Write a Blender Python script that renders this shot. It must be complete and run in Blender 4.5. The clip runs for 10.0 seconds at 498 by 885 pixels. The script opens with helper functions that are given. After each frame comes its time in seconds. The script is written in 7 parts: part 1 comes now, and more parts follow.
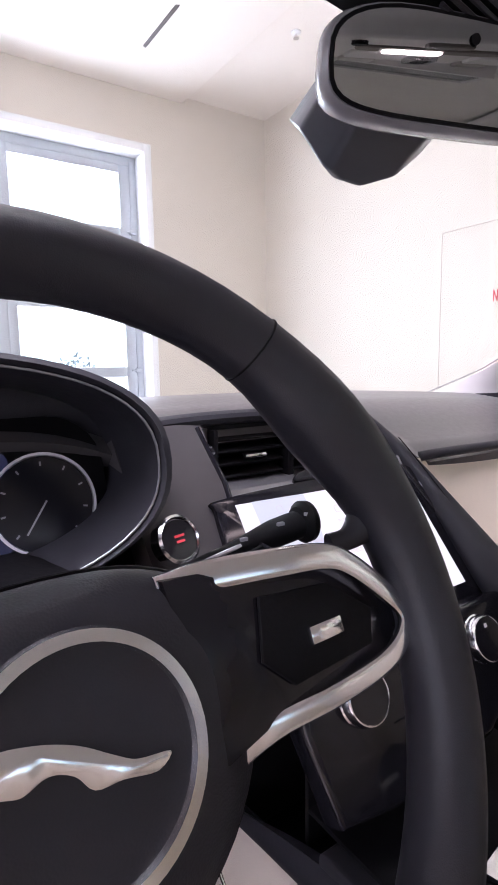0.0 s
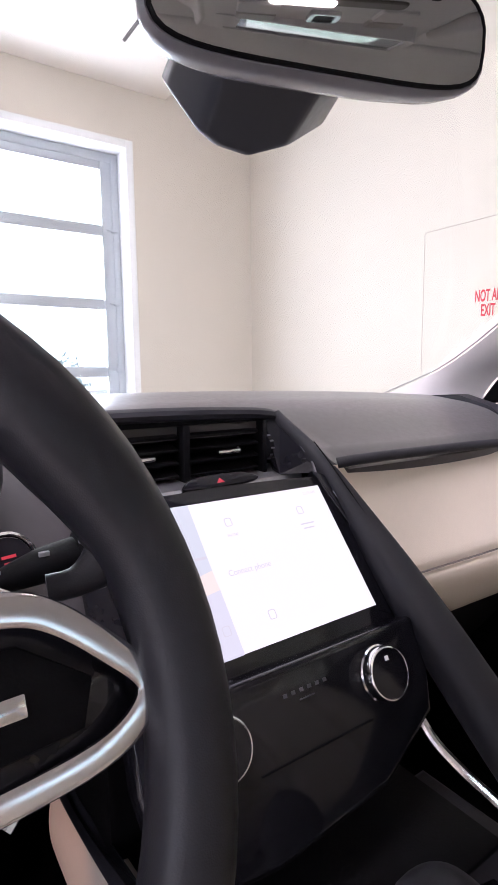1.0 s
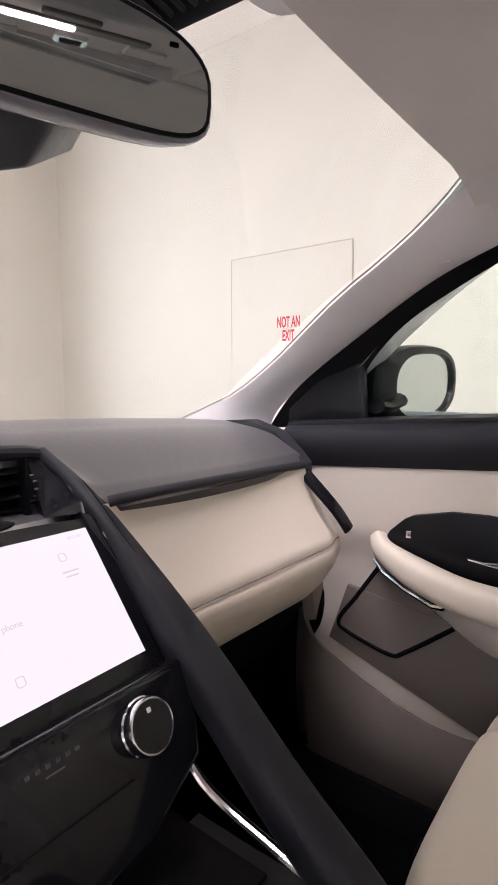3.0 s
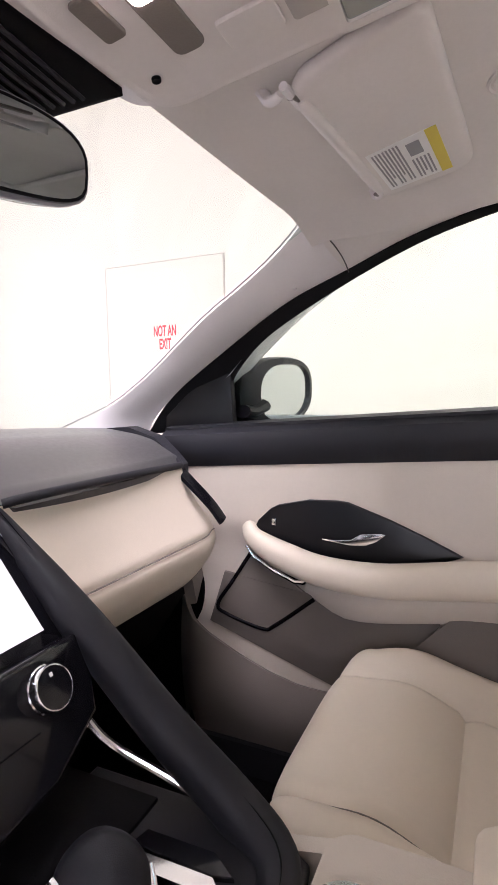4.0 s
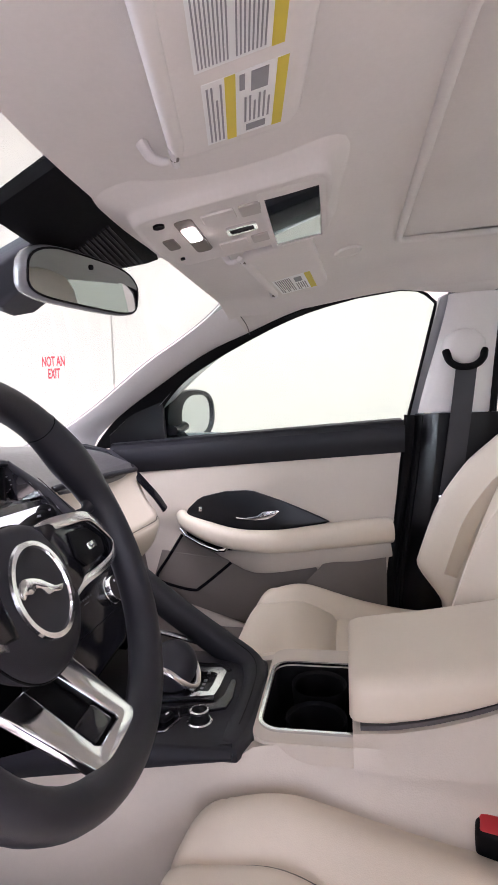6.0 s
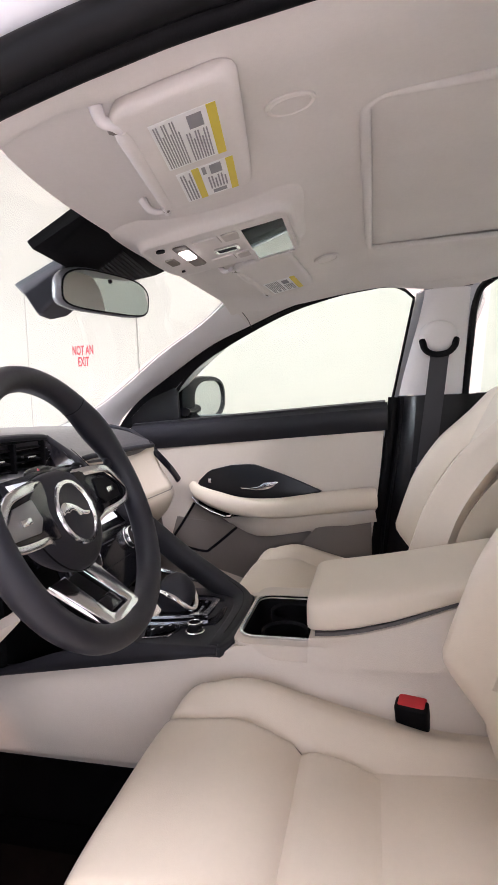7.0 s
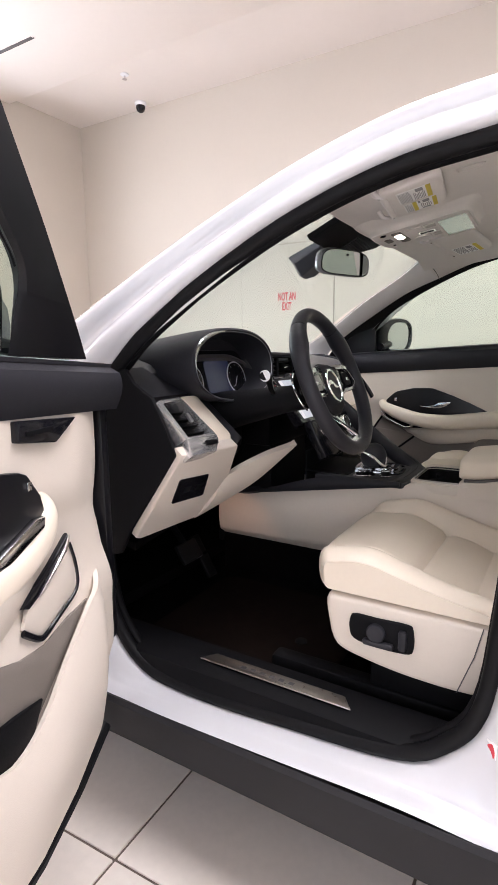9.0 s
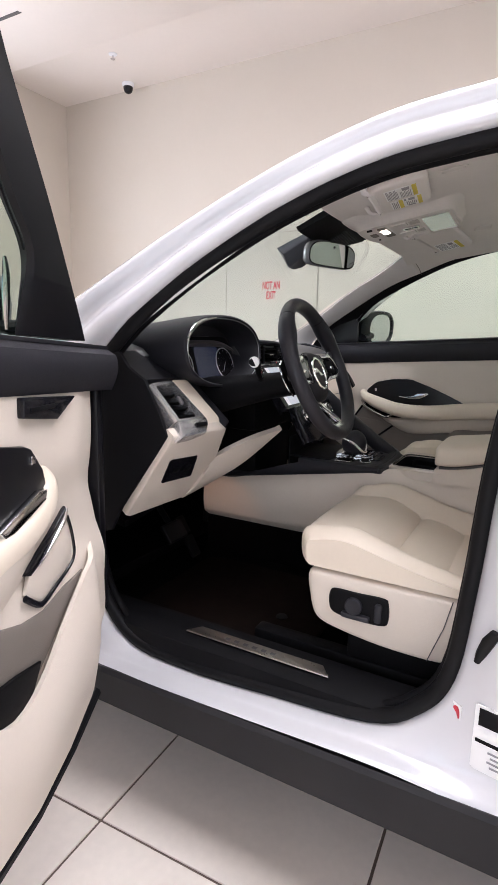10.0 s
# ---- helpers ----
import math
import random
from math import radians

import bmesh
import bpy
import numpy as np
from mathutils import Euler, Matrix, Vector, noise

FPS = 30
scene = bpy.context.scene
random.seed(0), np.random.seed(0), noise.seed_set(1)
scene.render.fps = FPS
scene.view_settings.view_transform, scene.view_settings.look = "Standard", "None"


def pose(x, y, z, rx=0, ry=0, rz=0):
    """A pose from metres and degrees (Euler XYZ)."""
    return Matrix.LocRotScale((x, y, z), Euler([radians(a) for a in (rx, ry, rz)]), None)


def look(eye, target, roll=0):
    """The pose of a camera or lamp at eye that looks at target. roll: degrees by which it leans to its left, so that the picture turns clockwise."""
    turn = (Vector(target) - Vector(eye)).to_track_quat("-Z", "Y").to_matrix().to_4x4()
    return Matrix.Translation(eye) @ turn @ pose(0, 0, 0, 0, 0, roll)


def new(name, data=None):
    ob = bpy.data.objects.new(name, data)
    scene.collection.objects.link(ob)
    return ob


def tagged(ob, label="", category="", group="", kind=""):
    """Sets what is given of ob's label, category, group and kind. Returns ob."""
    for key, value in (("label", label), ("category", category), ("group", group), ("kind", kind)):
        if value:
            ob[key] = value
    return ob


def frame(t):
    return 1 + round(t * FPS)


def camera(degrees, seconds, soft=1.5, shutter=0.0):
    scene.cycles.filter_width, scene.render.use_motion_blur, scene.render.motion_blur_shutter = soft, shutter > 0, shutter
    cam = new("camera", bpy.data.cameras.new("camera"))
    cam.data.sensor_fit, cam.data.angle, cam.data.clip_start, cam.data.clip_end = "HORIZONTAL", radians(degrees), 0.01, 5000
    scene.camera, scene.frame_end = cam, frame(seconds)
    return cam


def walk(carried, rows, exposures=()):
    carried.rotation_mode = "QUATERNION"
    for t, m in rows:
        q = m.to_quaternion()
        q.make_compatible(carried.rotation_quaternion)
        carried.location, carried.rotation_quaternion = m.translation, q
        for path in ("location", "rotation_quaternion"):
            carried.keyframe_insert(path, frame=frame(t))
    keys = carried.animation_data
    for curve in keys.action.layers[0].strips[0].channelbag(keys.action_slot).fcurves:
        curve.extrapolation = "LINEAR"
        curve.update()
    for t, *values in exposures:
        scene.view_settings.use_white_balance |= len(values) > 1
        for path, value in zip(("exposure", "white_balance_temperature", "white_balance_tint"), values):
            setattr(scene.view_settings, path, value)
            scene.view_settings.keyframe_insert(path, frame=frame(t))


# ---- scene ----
cam = camera(49.3, 10.0)
PATH = [
    (0, (-0.479, -0.158, 1.203), (0.627, 1.487, 0.936), -1.0),
    (0.5, (-0.399, -0.162, 1.196), (0.703, 1.486, 0.933), -1.1),
    (1, (-0.345, -0.164, 1.195), (0.773, 1.473, 0.934), -0.6),
    (1.5, (-0.307, -0.152, 1.202), (0.816, 1.483, 0.947), -0.4),
    (2, (-0.277, -0.142, 1.202), (0.931, 1.433, 0.953), -0.1),
    (2.5, (-0.26, -0.146, 1.207), (1.122, 1.284, 0.988), -0.1),
    (3, (-0.285, -0.19, 1.215), (1.298, 1.014, 1.009), -0.1),
    (3.2, (-0.299, -0.211, 1.213), (1.341, 0.915, 1.014), -0.2),
    (4.3, (-0.446, -0.266, 1.224), (1.398, 0.487, 1.049), -1.3),
    (4.5, (-0.507, -0.262, 1.225), (1.357, 0.444, 1.065), -1.4),
    (5, (-0.656, -0.254, 1.232), (1.26, 0.304, 1.094), -1.5),
    (5.2, (-0.721, -0.277, 1.22), (1.202, 0.262, 1.115), -1.5),
    (6.3, (-0.897, -0.249, 1.222), (1.074, 0.064, 1.101), -2.0),
    (6.5, (-0.934, -0.273, 1.221), (1.031, 0.073, 1.086), -2.1),
    (7, (-1.061, -0.372, 1.212), (0.882, 0.076, 1.052), -2.2),
    (7.5, (-1.219, -0.411, 1.198), (0.672, 0.215, 1.011), -2.2),
    (8, (-1.408, -0.453, 1.187), (0.403, 0.36, 0.942), -2.3),
    (8.5, (-1.545, -0.511, 1.182), (0.167, 0.483, 0.898), -1.8),
    (9, (-1.709, -0.516, 1.166), (-0.023, 0.505, 0.828), -0.5),
    (9.5, (-1.815, -0.491, 1.155), (-0.157, 0.56, 0.771), 0.3),
    (10, (-1.77, -0.526, 1.163), (-0.051, 0.423, 0.784), 1.2),
]
walk(cam, [(t, look(eye, target, roll)) for t, eye, target, roll in PATH],
     [(0, 0.78, 6050, 32), (1.2, 0.70, 6200, 30), (2.5, 0.52, 6450, 27), (4.5, 0.98, 6250, 29), (5.2, 0.98, 6200, 27), (6.5, 0.90, 6050, 26), (7.5, 0.76, 6400, 22), (8.5, 0.46, 6400, 20), (9.5, 0.20, 6300, 18), (10, 0.15, 6250, 18)])

# ---- world, daylight and lamps ----
world = bpy.data.worlds.new("world")
scene.world = world
world.use_nodes = True
wn = world.node_tree.nodes
sky = wn.new("ShaderNodeTexSky")
sky.sky_type, sky.sun_disc = "NISHITA", False
sky.sun_elevation, sky.sun_rotation = radians(48), radians(300)
wn["Background"].inputs["Strength"].default_value = 0.12
world.node_tree.links.new(sky.outputs[0], wn["Background"].inputs["Color"])

sun = new("sun", bpy.data.lights.new("sun", "SUN"))
sun.data.energy, sun.data.angle, sun.data.color = 2.0, radians(0.6), (1.0, 0.96, 0.9)
sun.matrix_world = look((-6, 7, 10), (0, 0, 0))


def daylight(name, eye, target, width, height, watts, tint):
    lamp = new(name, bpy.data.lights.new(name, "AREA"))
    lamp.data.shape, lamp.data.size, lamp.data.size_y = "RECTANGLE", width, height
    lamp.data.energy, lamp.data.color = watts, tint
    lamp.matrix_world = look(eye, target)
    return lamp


daylight("window_daylight", (0.3, 4.42, 1.95), (0.3, 0, 1.6), 2.3, 2.0, 125, (0.93, 0.97, 1.0))
daylight("storefront_daylight", (-5.35, -1.5, 1.9), (0, -1.5, 1.0), 5.2, 2.4, 66, (1.0, 0.985, 0.97))
daylight("rear_glazing_daylight", (-1.5, -5.35, 1.8), (-1.0, 0, 1.2), 6.0, 2.9, 48, (1.0, 0.985, 0.97))
# Overhead lamp is an unseen addition that brightens floor and car from above.
daylight("added_overhead_light", (-0.65, -0.7, 3.62), (-0.65, -0.701, 0), 1.9, 2.6, 150, (1.0, 0.975, 0.95))
foot = new("footwell_lamp_light", bpy.data.lights.new("footwell_lamp_light", "SPOT"))
foot.data.energy, foot.data.color, foot.data.spot_size, foot.data.spot_blend, foot.data.shadow_soft_size = 0.35, (1.0, 0.62, 0.42), radians(70), 0.4, 0.006
foot.matrix_world = look((-0.40, 0.44, 0.690), (-0.20, 0.43, 0.56))

# ---- materials ----
def nodes_of(mat):
    return mat.node_tree.nodes, mat.node_tree.links


def surface(name, colour, rough=0.5, metal=0.0, vary=0.06, vary_scale=3.0, bump=0.0, bump_scale=200.0, voronoi=False,
            coat=0.0, rough_vary=0.08, specular=0.5, sheen=0.0):
    """A plain surface: base colour with broad and fine variation, roughness variation and fine relief."""
    mat = bpy.data.materials.new(name)
    mat.use_nodes = True
    n, l = nodes_of(mat)
    b = n["Principled BSDF"]
    b.inputs["Metallic"].default_value = metal
    b.inputs["Coat Weight"].default_value = coat
    b.inputs["Coat Roughness"].default_value = 0.05
    b.inputs["Specular IOR Level"].default_value = specular
    b.inputs["Sheen Weight"].default_value = sheen
    tc = n.new("ShaderNodeTexCoord")
    broad, fine = n.new("ShaderNodeTexNoise"), n.new("ShaderNodeTexNoise")
    broad.inputs["Scale"].default_value, fine.inputs["Scale"].default_value = vary_scale, vary_scale * 23
    broad.inputs["Detail"].default_value, fine.inputs["Detail"].default_value = 4, 3
    for t in (broad, fine):
        l.new(tc.outputs["Object"], t.inputs["Vector"])
    add = n.new("ShaderNodeMath")
    add.operation = "MULTIPLY_ADD"
    l.new(fine.outputs["Fac"], add.inputs[0])
    add.inputs[1].default_value = 0.4
    l.new(broad.outputs["Fac"], add.inputs[2])
    ramp = n.new("ShaderNodeMapRange")
    ramp.inputs["From Min"].default_value, ramp.inputs["From Max"].default_value = 0.45, 0.95
    ramp.inputs["To Min"].default_value, ramp.inputs["To Max"].default_value = 1 - vary, 1 + vary
    l.new(add.outputs[0], ramp.inputs["Value"])
    mix = n.new("ShaderNodeVectorMath")
    mix.operation = "SCALE"
    mix.inputs[0].default_value = colour
    l.new(ramp.outputs[0], mix.inputs["Scale"])
    l.new(mix.outputs[0], b.inputs["Base Color"])
    rr = n.new("ShaderNodeMapRange")
    rr.inputs["To Min"].default_value, rr.inputs["To Max"].default_value = max(0.02, rough - rough_vary), rough + rough_vary
    l.new(fine.outputs["Fac"], rr.inputs["Value"])
    l.new(rr.outputs[0], b.inputs["Roughness"])
    if bump:
        tex = n.new("ShaderNodeTexVoronoi" if voronoi else "ShaderNodeTexNoise")
        tex.inputs["Scale"].default_value = bump_scale
        l.new(tc.outputs["Object"], tex.inputs["Vector"])
        bp = n.new("ShaderNodeBump")
        bp.inputs["Strength"].default_value, bp.inputs["Distance"].default_value = bump, 0.002
        l.new(tex.outputs["Distance" if voronoi else "Fac"], bp.inputs["Height"])
        l.new(bp.outputs[0], b.inputs["Normal"])
    return mat


def glass(name, tint=(0.97, 0.99, 0.98), rough=0.0):
    mat = bpy.data.materials.new(name)
    mat.use_nodes = True
    n, l = nodes_of(mat)
    n.remove(n["Principled BSDF"])
    clear, shine, edge, rise, fres, mix = (n.new(k) for k in ("ShaderNodeBsdfTransparent", "ShaderNodeBsdfGlossy", "ShaderNodeLayerWeight", "ShaderNodeMath", "ShaderNodeMath", "ShaderNodeMixShader"))
    rise.operation, fres.operation = "POWER", "MULTIPLY_ADD"
    rise.inputs[1].default_value, fres.inputs[1].default_value, fres.inputs[2].default_value = 5.0, 0.5, 0.018
    l.new(edge.outputs["Facing"], rise.inputs[0])
    l.new(rise.outputs[0], fres.inputs[0])
    clear.inputs["Color"].default_value = (*tint, 1)
    shine.inputs["Roughness"].default_value = rough
    l.new(fres.outputs[0], mix.inputs["Fac"])
    l.new(clear.outputs[0], mix.inputs[1])
    l.new(shine.outputs[0], mix.inputs[2])
    l.new(mix.outputs[0], n["Material Output"].inputs["Surface"])
    return mat


def glow(name, colour, strength):
    mat = bpy.data.materials.new(name)
    mat.use_nodes = True
    b = mat.node_tree.nodes["Principled BSDF"]
    b.inputs["Base Color"].default_value = (0.02, 0.02, 0.02, 1)
    b.inputs["Roughness"].default_value = 0.25
    b.inputs["Emission Color"].default_value = (*colour, 1)
    b.inputs["Emission Strength"].default_value = strength
    return mat


WALL = surface("cream_wall_paint", (0.64, 0.582, 0.515), 0.75, vary=0.02, vary_scale=1.2, bump=0.0015, bump_scale=60)
CEILING = surface("ceiling_paint", (0.80, 0.735, 0.69), 0.8, vary=0.02, vary_scale=1.0, bump=0.0015, bump_scale=60)
REVEAL = surface("white_trim_paint", (0.84, 0.84, 0.86), 0.5, vary=0.02)
ALU = surface("grey_aluminium_frame", (0.42, 0.44, 0.47), 0.4, metal=0.3, vary=0.05)
GAP = surface("dark_gap", (0.12, 0.11, 0.11), 0.8)
WALLGAP = surface("door_joint", (0.40, 0.36, 0.32), 0.8)
RED = surface("red_lettering", (0.62, 0.04, 0.06), 0.5, vary=0.04)
TILE = surface("beige_porcelain_tile", (0.84, 0.765, 0.695), 0.22, vary=0.07, vary_scale=2.2, bump=0.03, bump_scale=60, rough_vary=0.06)
GROUT = surface("brown_grout", (0.16, 0.12, 0.10), 0.9, vary=0.15, vary_scale=9)
PAINT = surface("white_car_paint", (0.66, 0.66, 0.69), 0.22, vary=0.01, coat=1.0, rough_vary=0.03)
CLAD = surface("dark_grey_cladding_plastic", (0.016, 0.0155, 0.0175), 0.55, vary=0.12, vary_scale=6, bump=0.12, bump_scale=600, specular=0.25)
RUBBER = surface("black_rubber", (0.006, 0.006, 0.007), 0.5, vary=0.15, vary_scale=8, specular=0.16)
CREAM = surface("cream_grained_leather", (0.78, 0.69, 0.575), 0.48, vary=0.03, vary_scale=5, bump=0.10, bump_scale=700, voronoi=True, sheen=0.05)
CREAMPLASTIC = surface("cream_moulded_plastic", (0.67, 0.60, 0.525), 0.5, vary=0.03, vary_scale=5, bump=0.12, bump_scale=520, voronoi=True)
# Taupe trim colour; on door bins and grille it paints in their shade.
TAUPE_AND_SHADE = surface("taupe_plastic_and_door_shade", (0.195, 0.170, 0.150), 0.55, vary=0.05, vary_scale=6, bump=0.12, bump_scale=500, voronoi=True)
BLACK = surface("black_grained_vinyl", (0.019, 0.019, 0.024), 0.5, vary=0.12, vary_scale=6, bump=0.08, bump_scale=900, voronoi=True, specular=0.28)
PADTOP = surface("charcoal_soft_dash_pad", (0.040, 0.037, 0.039), 0.34, vary=0.10, vary_scale=5, bump=0.03, bump_scale=900, voronoi=True, specular=0.55, sheen=0.12)
WHEELSKIN = surface("black_steering_leather", (0.019, 0.019, 0.024), 0.42, specular=0.32, vary=0.12, vary_scale=9, bump=0.06, bump_scale=1400, voronoi=True)
PIANO = surface("gloss_black_trim", (0.009, 0.009, 0.012), 0.10, vary=0.05, coat=0.0, specular=0.35, rough_vary=0.03)
DARK = surface("matt_black_plastic", (0.004, 0.004, 0.005), 0.6, vary=0.15, vary_scale=10, bump=0.1, bump_scale=500, specular=0.12)
CHROME = surface("satin_chrome", (0.74, 0.74, 0.76), 0.17, metal=1.0, vary=0.02, rough_vary=0.02)
SILVER = surface("satin_silver_trim", (0.76, 0.76, 0.77), 0.24, metal=0.8, vary=0.01, rough_vary=0.01)
BRIGHT = surface("polished_chrome", (0.84, 0.84, 0.86), 0.13, metal=1.0, vary=0.02, rough_vary=0.03)
HEADLINE = surface("warm_grey_headliner_cloth", (0.775, 0.74, 0.715), 0.9, vary=0.04, vary_scale=7, bump=0.10, bump_scale=900, sheen=0.1, specular=0.1)
PILLAR = surface("light_grey_pillar_trim", (0.80, 0.77, 0.765), 0.6, vary=0.03, vary_scale=7, bump=0.15, bump_scale=700)
CARPET = surface("black_carpet", (0.003, 0.0026, 0.003), 0.95, vary=0.3, vary_scale=20, bump=0.6, bump_scale=900, specular=0.02)
MIRROR = surface("mirror_silver", (0.62, 0.66, 0.66), 0.015, metal=1.0, vary=0.0, rough_vary=0.005)
DIMMIRROR = surface("dimming_mirror", (0.42, 0.45, 0.45), 0.02, metal=1.0, vary=0.0, rough_vary=0.005)
PAPER = surface("white_label_paper", (0.90, 0.90, 0.90), 0.6, vary=0.01)
INK = surface("grey_print", (0.30, 0.30, 0.32), 0.7, vary=0.02)
YELLOW = surface("yellow_warning_band", (0.72, 0.58, 0.06), 0.6, vary=0.03)
BUCKLERED = surface("red_buckle_button", (0.55, 0.03, 0.04), 0.35, vary=0.05)
WEB = surface("black_belt_webbing", (0.035, 0.035, 0.042), 0.6, vary=0.1, vary_scale=12, bump=0.4, bump_scale=700)
SATIN = surface("dark_satin_metal", (0.30, 0.30, 0.31), 0.32, metal=0.8, vary=0.04)
SATINBLACK = surface("satin_black_trim", (0.005, 0.005, 0.007), 0.32, vary=0.08, specular=0.3, rough_vary=0.05)
BLACKGLASS = surface("dark_mirrored_glass", (0.05, 0.05, 0.055), 0.03, metal=1.0, vary=0.0, rough_vary=0.005)
STEEL = surface("brushed_tread_plate", (0.55, 0.53, 0.50), 0.3, metal=1.0, vary=0.05, vary_scale=8)
KEYGREY = surface("grey_console_key_plastic", (0.52, 0.48, 0.45), 0.5, vary=0.03, vary_scale=8)
HOUSING = surface("gloss_grey_mirror_housing", (0.20, 0.20, 0.215), 0.22, vary=0.05, specular=0.6)
PODGREY = surface("grey_pod_plastic", (0.050, 0.053, 0.064), 0.36, vary=0.08, vary_scale=7, specular=0.5)
FAINT = surface("faint_panel_print", (0.06, 0.06, 0.068), 0.5, vary=0.02)
GLASS = glass("clear_glass")
SIDEGLASS = glass("green_tinted_side_glass", (0.87, 0.955, 0.915))
SHIELD = glass("windshield_glass", (0.90, 0.955, 0.935))
SCREEN = glow("lit_touchscreen", (0.95, 0.945, 0.94), 0.64)
MAPLAMP = glow("lit_map_lamp", (1.0, 0.86, 0.76), 9.0)
OUTSIDE = glow("glowing_outdoor_white", (0.93, 0.96, 1.0), 2.2)

# ---- building helpers ----
V = Vector
BASES = {}


def thing(name, base, label, category, group="", kind=""):
    """A top-level Empty at its base; parts are given in world coordinates unless placed() turned it."""
    ob = new(name)
    ob.empty_display_size = 0.05
    ob.location = base
    BASES[ob.name] = V(base)
    return tagged(ob, label, category, group, kind)


def part(name, bm, material, parent=None, label="", sharp=35, local=False):
    """Links a bmesh as one mesh object, under a thing or under a part."""
    bmesh.ops.recalc_face_normals(bm, faces=bm.faces)
    if parent is not None and not local:
        base = BASES.get(parent.name, V((0, 0, 0)))
        bmesh.ops.translate(bm, vec=-base, verts=bm.verts)
    limit = radians(sharp)
    for f in bm.faces:
        f.smooth = True
    for e in bm.edges:
        if len(e.link_faces) == 2 and e.calc_face_angle(0) > limit:
            e.smooth = False
    me = bpy.data.meshes.new(name)
    bm.to_mesh(me)
    bm.free()
    me.materials.append(material)
    ob = new(name, me)
    if parent is not None:
        ob.parent = parent
        if parent.name in BASES and not local:
            BASES[ob.name] = BASES[parent.name]
        elif local:
            BASES[ob.name] = V((0, 0, 0))
    if label:
        ob["label"] = label
    return ob


def box(c, s, bev=0.003, seg=2, m=None):
    bm = bmesh.new()
    bmesh.ops.create_cube(bm, size=1.0, matrix=Matrix.Translation(c) @ Matrix.Diagonal((*s, 1)))
    if bev:
        bmesh.ops.bevel(bm, geom=bm.edges[:], offset=min(bev, 0.45 * min(s)), segments=seg, profile=0.5, affect="EDGES")
    if m is not None:
        bmesh.ops.transform(bm, matrix=m, verts=bm.verts)
    return bm


def join(*bms):
    out = bms[0]
    for b in bms[1:]:
        me = bpy.data.meshes.new("tmp")
        b.to_mesh(me)
        b.free()
        out.from_mesh(me)
        bpy.data.meshes.remove(me)
    return out


def put(axis, p, h):
    a, b = p
    return V((h, a, b)) if axis == "x" else V((a, h, b)) if axis == "y" else V((a, b, h))


def prism(pts, axis, lo, hi, bev=0.003, seg=2, m=None):
    """A plate: the outline pts (in the two other axes) drawn out from lo to hi along axis."""
    bm = bmesh.new()
    low = [bm.verts.new(put(axis, p, lo)) for p in pts]
    top = [bm.verts.new(put(axis, p, hi)) for p in pts]
    bm.faces.new(low), bm.faces.new(top[::-1])
    for i in range(len(pts)):
        j = (i + 1) % len(pts)
        bm.faces.new((low[j], low[i], top[i], top[j]))
    bmesh.ops.recalc_face_normals(bm, faces=bm.faces)
    if bev:
        rim = [e for e in bm.edges if all(len(f.verts) == len(pts) or True for f in e.link_faces) and any(len(f.verts) == len(pts) for f in e.link_faces)]
        bmesh.ops.bevel(bm, geom=rim, offset=bev, segments=seg, profile=0.5, affect="EDGES", clamp_overlap=True)
    if m is not None:
        bmesh.ops.transform(bm, matrix=m, verts=bm.verts)
    return bm


def ring_plate(outer, inner, axis, lo, hi, m=None):
    """A plate with a hole: outer and inner outlines with the same number of points."""
    bm = bmesh.new()
    n = len(outer)
    rows = [[bm.verts.new(put(axis, p, h)) for p in pts] for pts, h in ((outer, lo), (outer, hi), (inner, hi), (inner, lo))]
    for k in range(4):
        a, b = rows[k], rows[(k + 1) % 4]
        for i in range(n):
            j = (i + 1) % n
            bm.faces.new((a[i], a[j], b[j], b[i]))
    if m is not None:
        bmesh.ops.transform(bm, matrix=m, verts=bm.verts)
    return bm


def spline(pts, n, closed=False):
    """Points along a Catmull-Rom curve through pts (any dimension)."""
    p = [np.array(q, float) for q in pts]
    k = len(p)
    spans = k if closed else k - 1
    out = []
    for i in range(n):
        s = i / (n if closed else n - 1) * spans
        a = min(int(s), spans - 1)
        u = s - a
        if closed:
            q = [p[(a + j - 1) % k] for j in range(4)]
        else:
            q = [p[max(a - 1, 0)], p[a], p[a + 1], p[min(a + 2, k - 1)]]
        out.append(0.5 * (2 * q[1] + (q[2] - q[0]) * u + (2 * q[0] - 5 * q[1] + 4 * q[2] - q[3]) * u * u + (3 * q[1] - q[0] - 3 * q[2] + q[3]) * u ** 3))
    return out


def loft(rings, closed=True, caps=True, wrap=False):
    bm = bmesh.new()
    rows = [[bm.verts.new(V(p)) for p in r] for r in rings]
    n = len(rows[0])
    for k in range(len(rows) if wrap else len(rows) - 1):
        a, b = rows[k], rows[(k + 1) % len(rows)]
        for i in range(n if closed else n - 1):
            j = (i + 1) % n
            bm.faces.new((a[i], a[j], b[j], b[i]))
    if caps and closed and not wrap:
        bm.faces.new(rows[0][::-1]), bm.faces.new(rows[-1])
    return bm


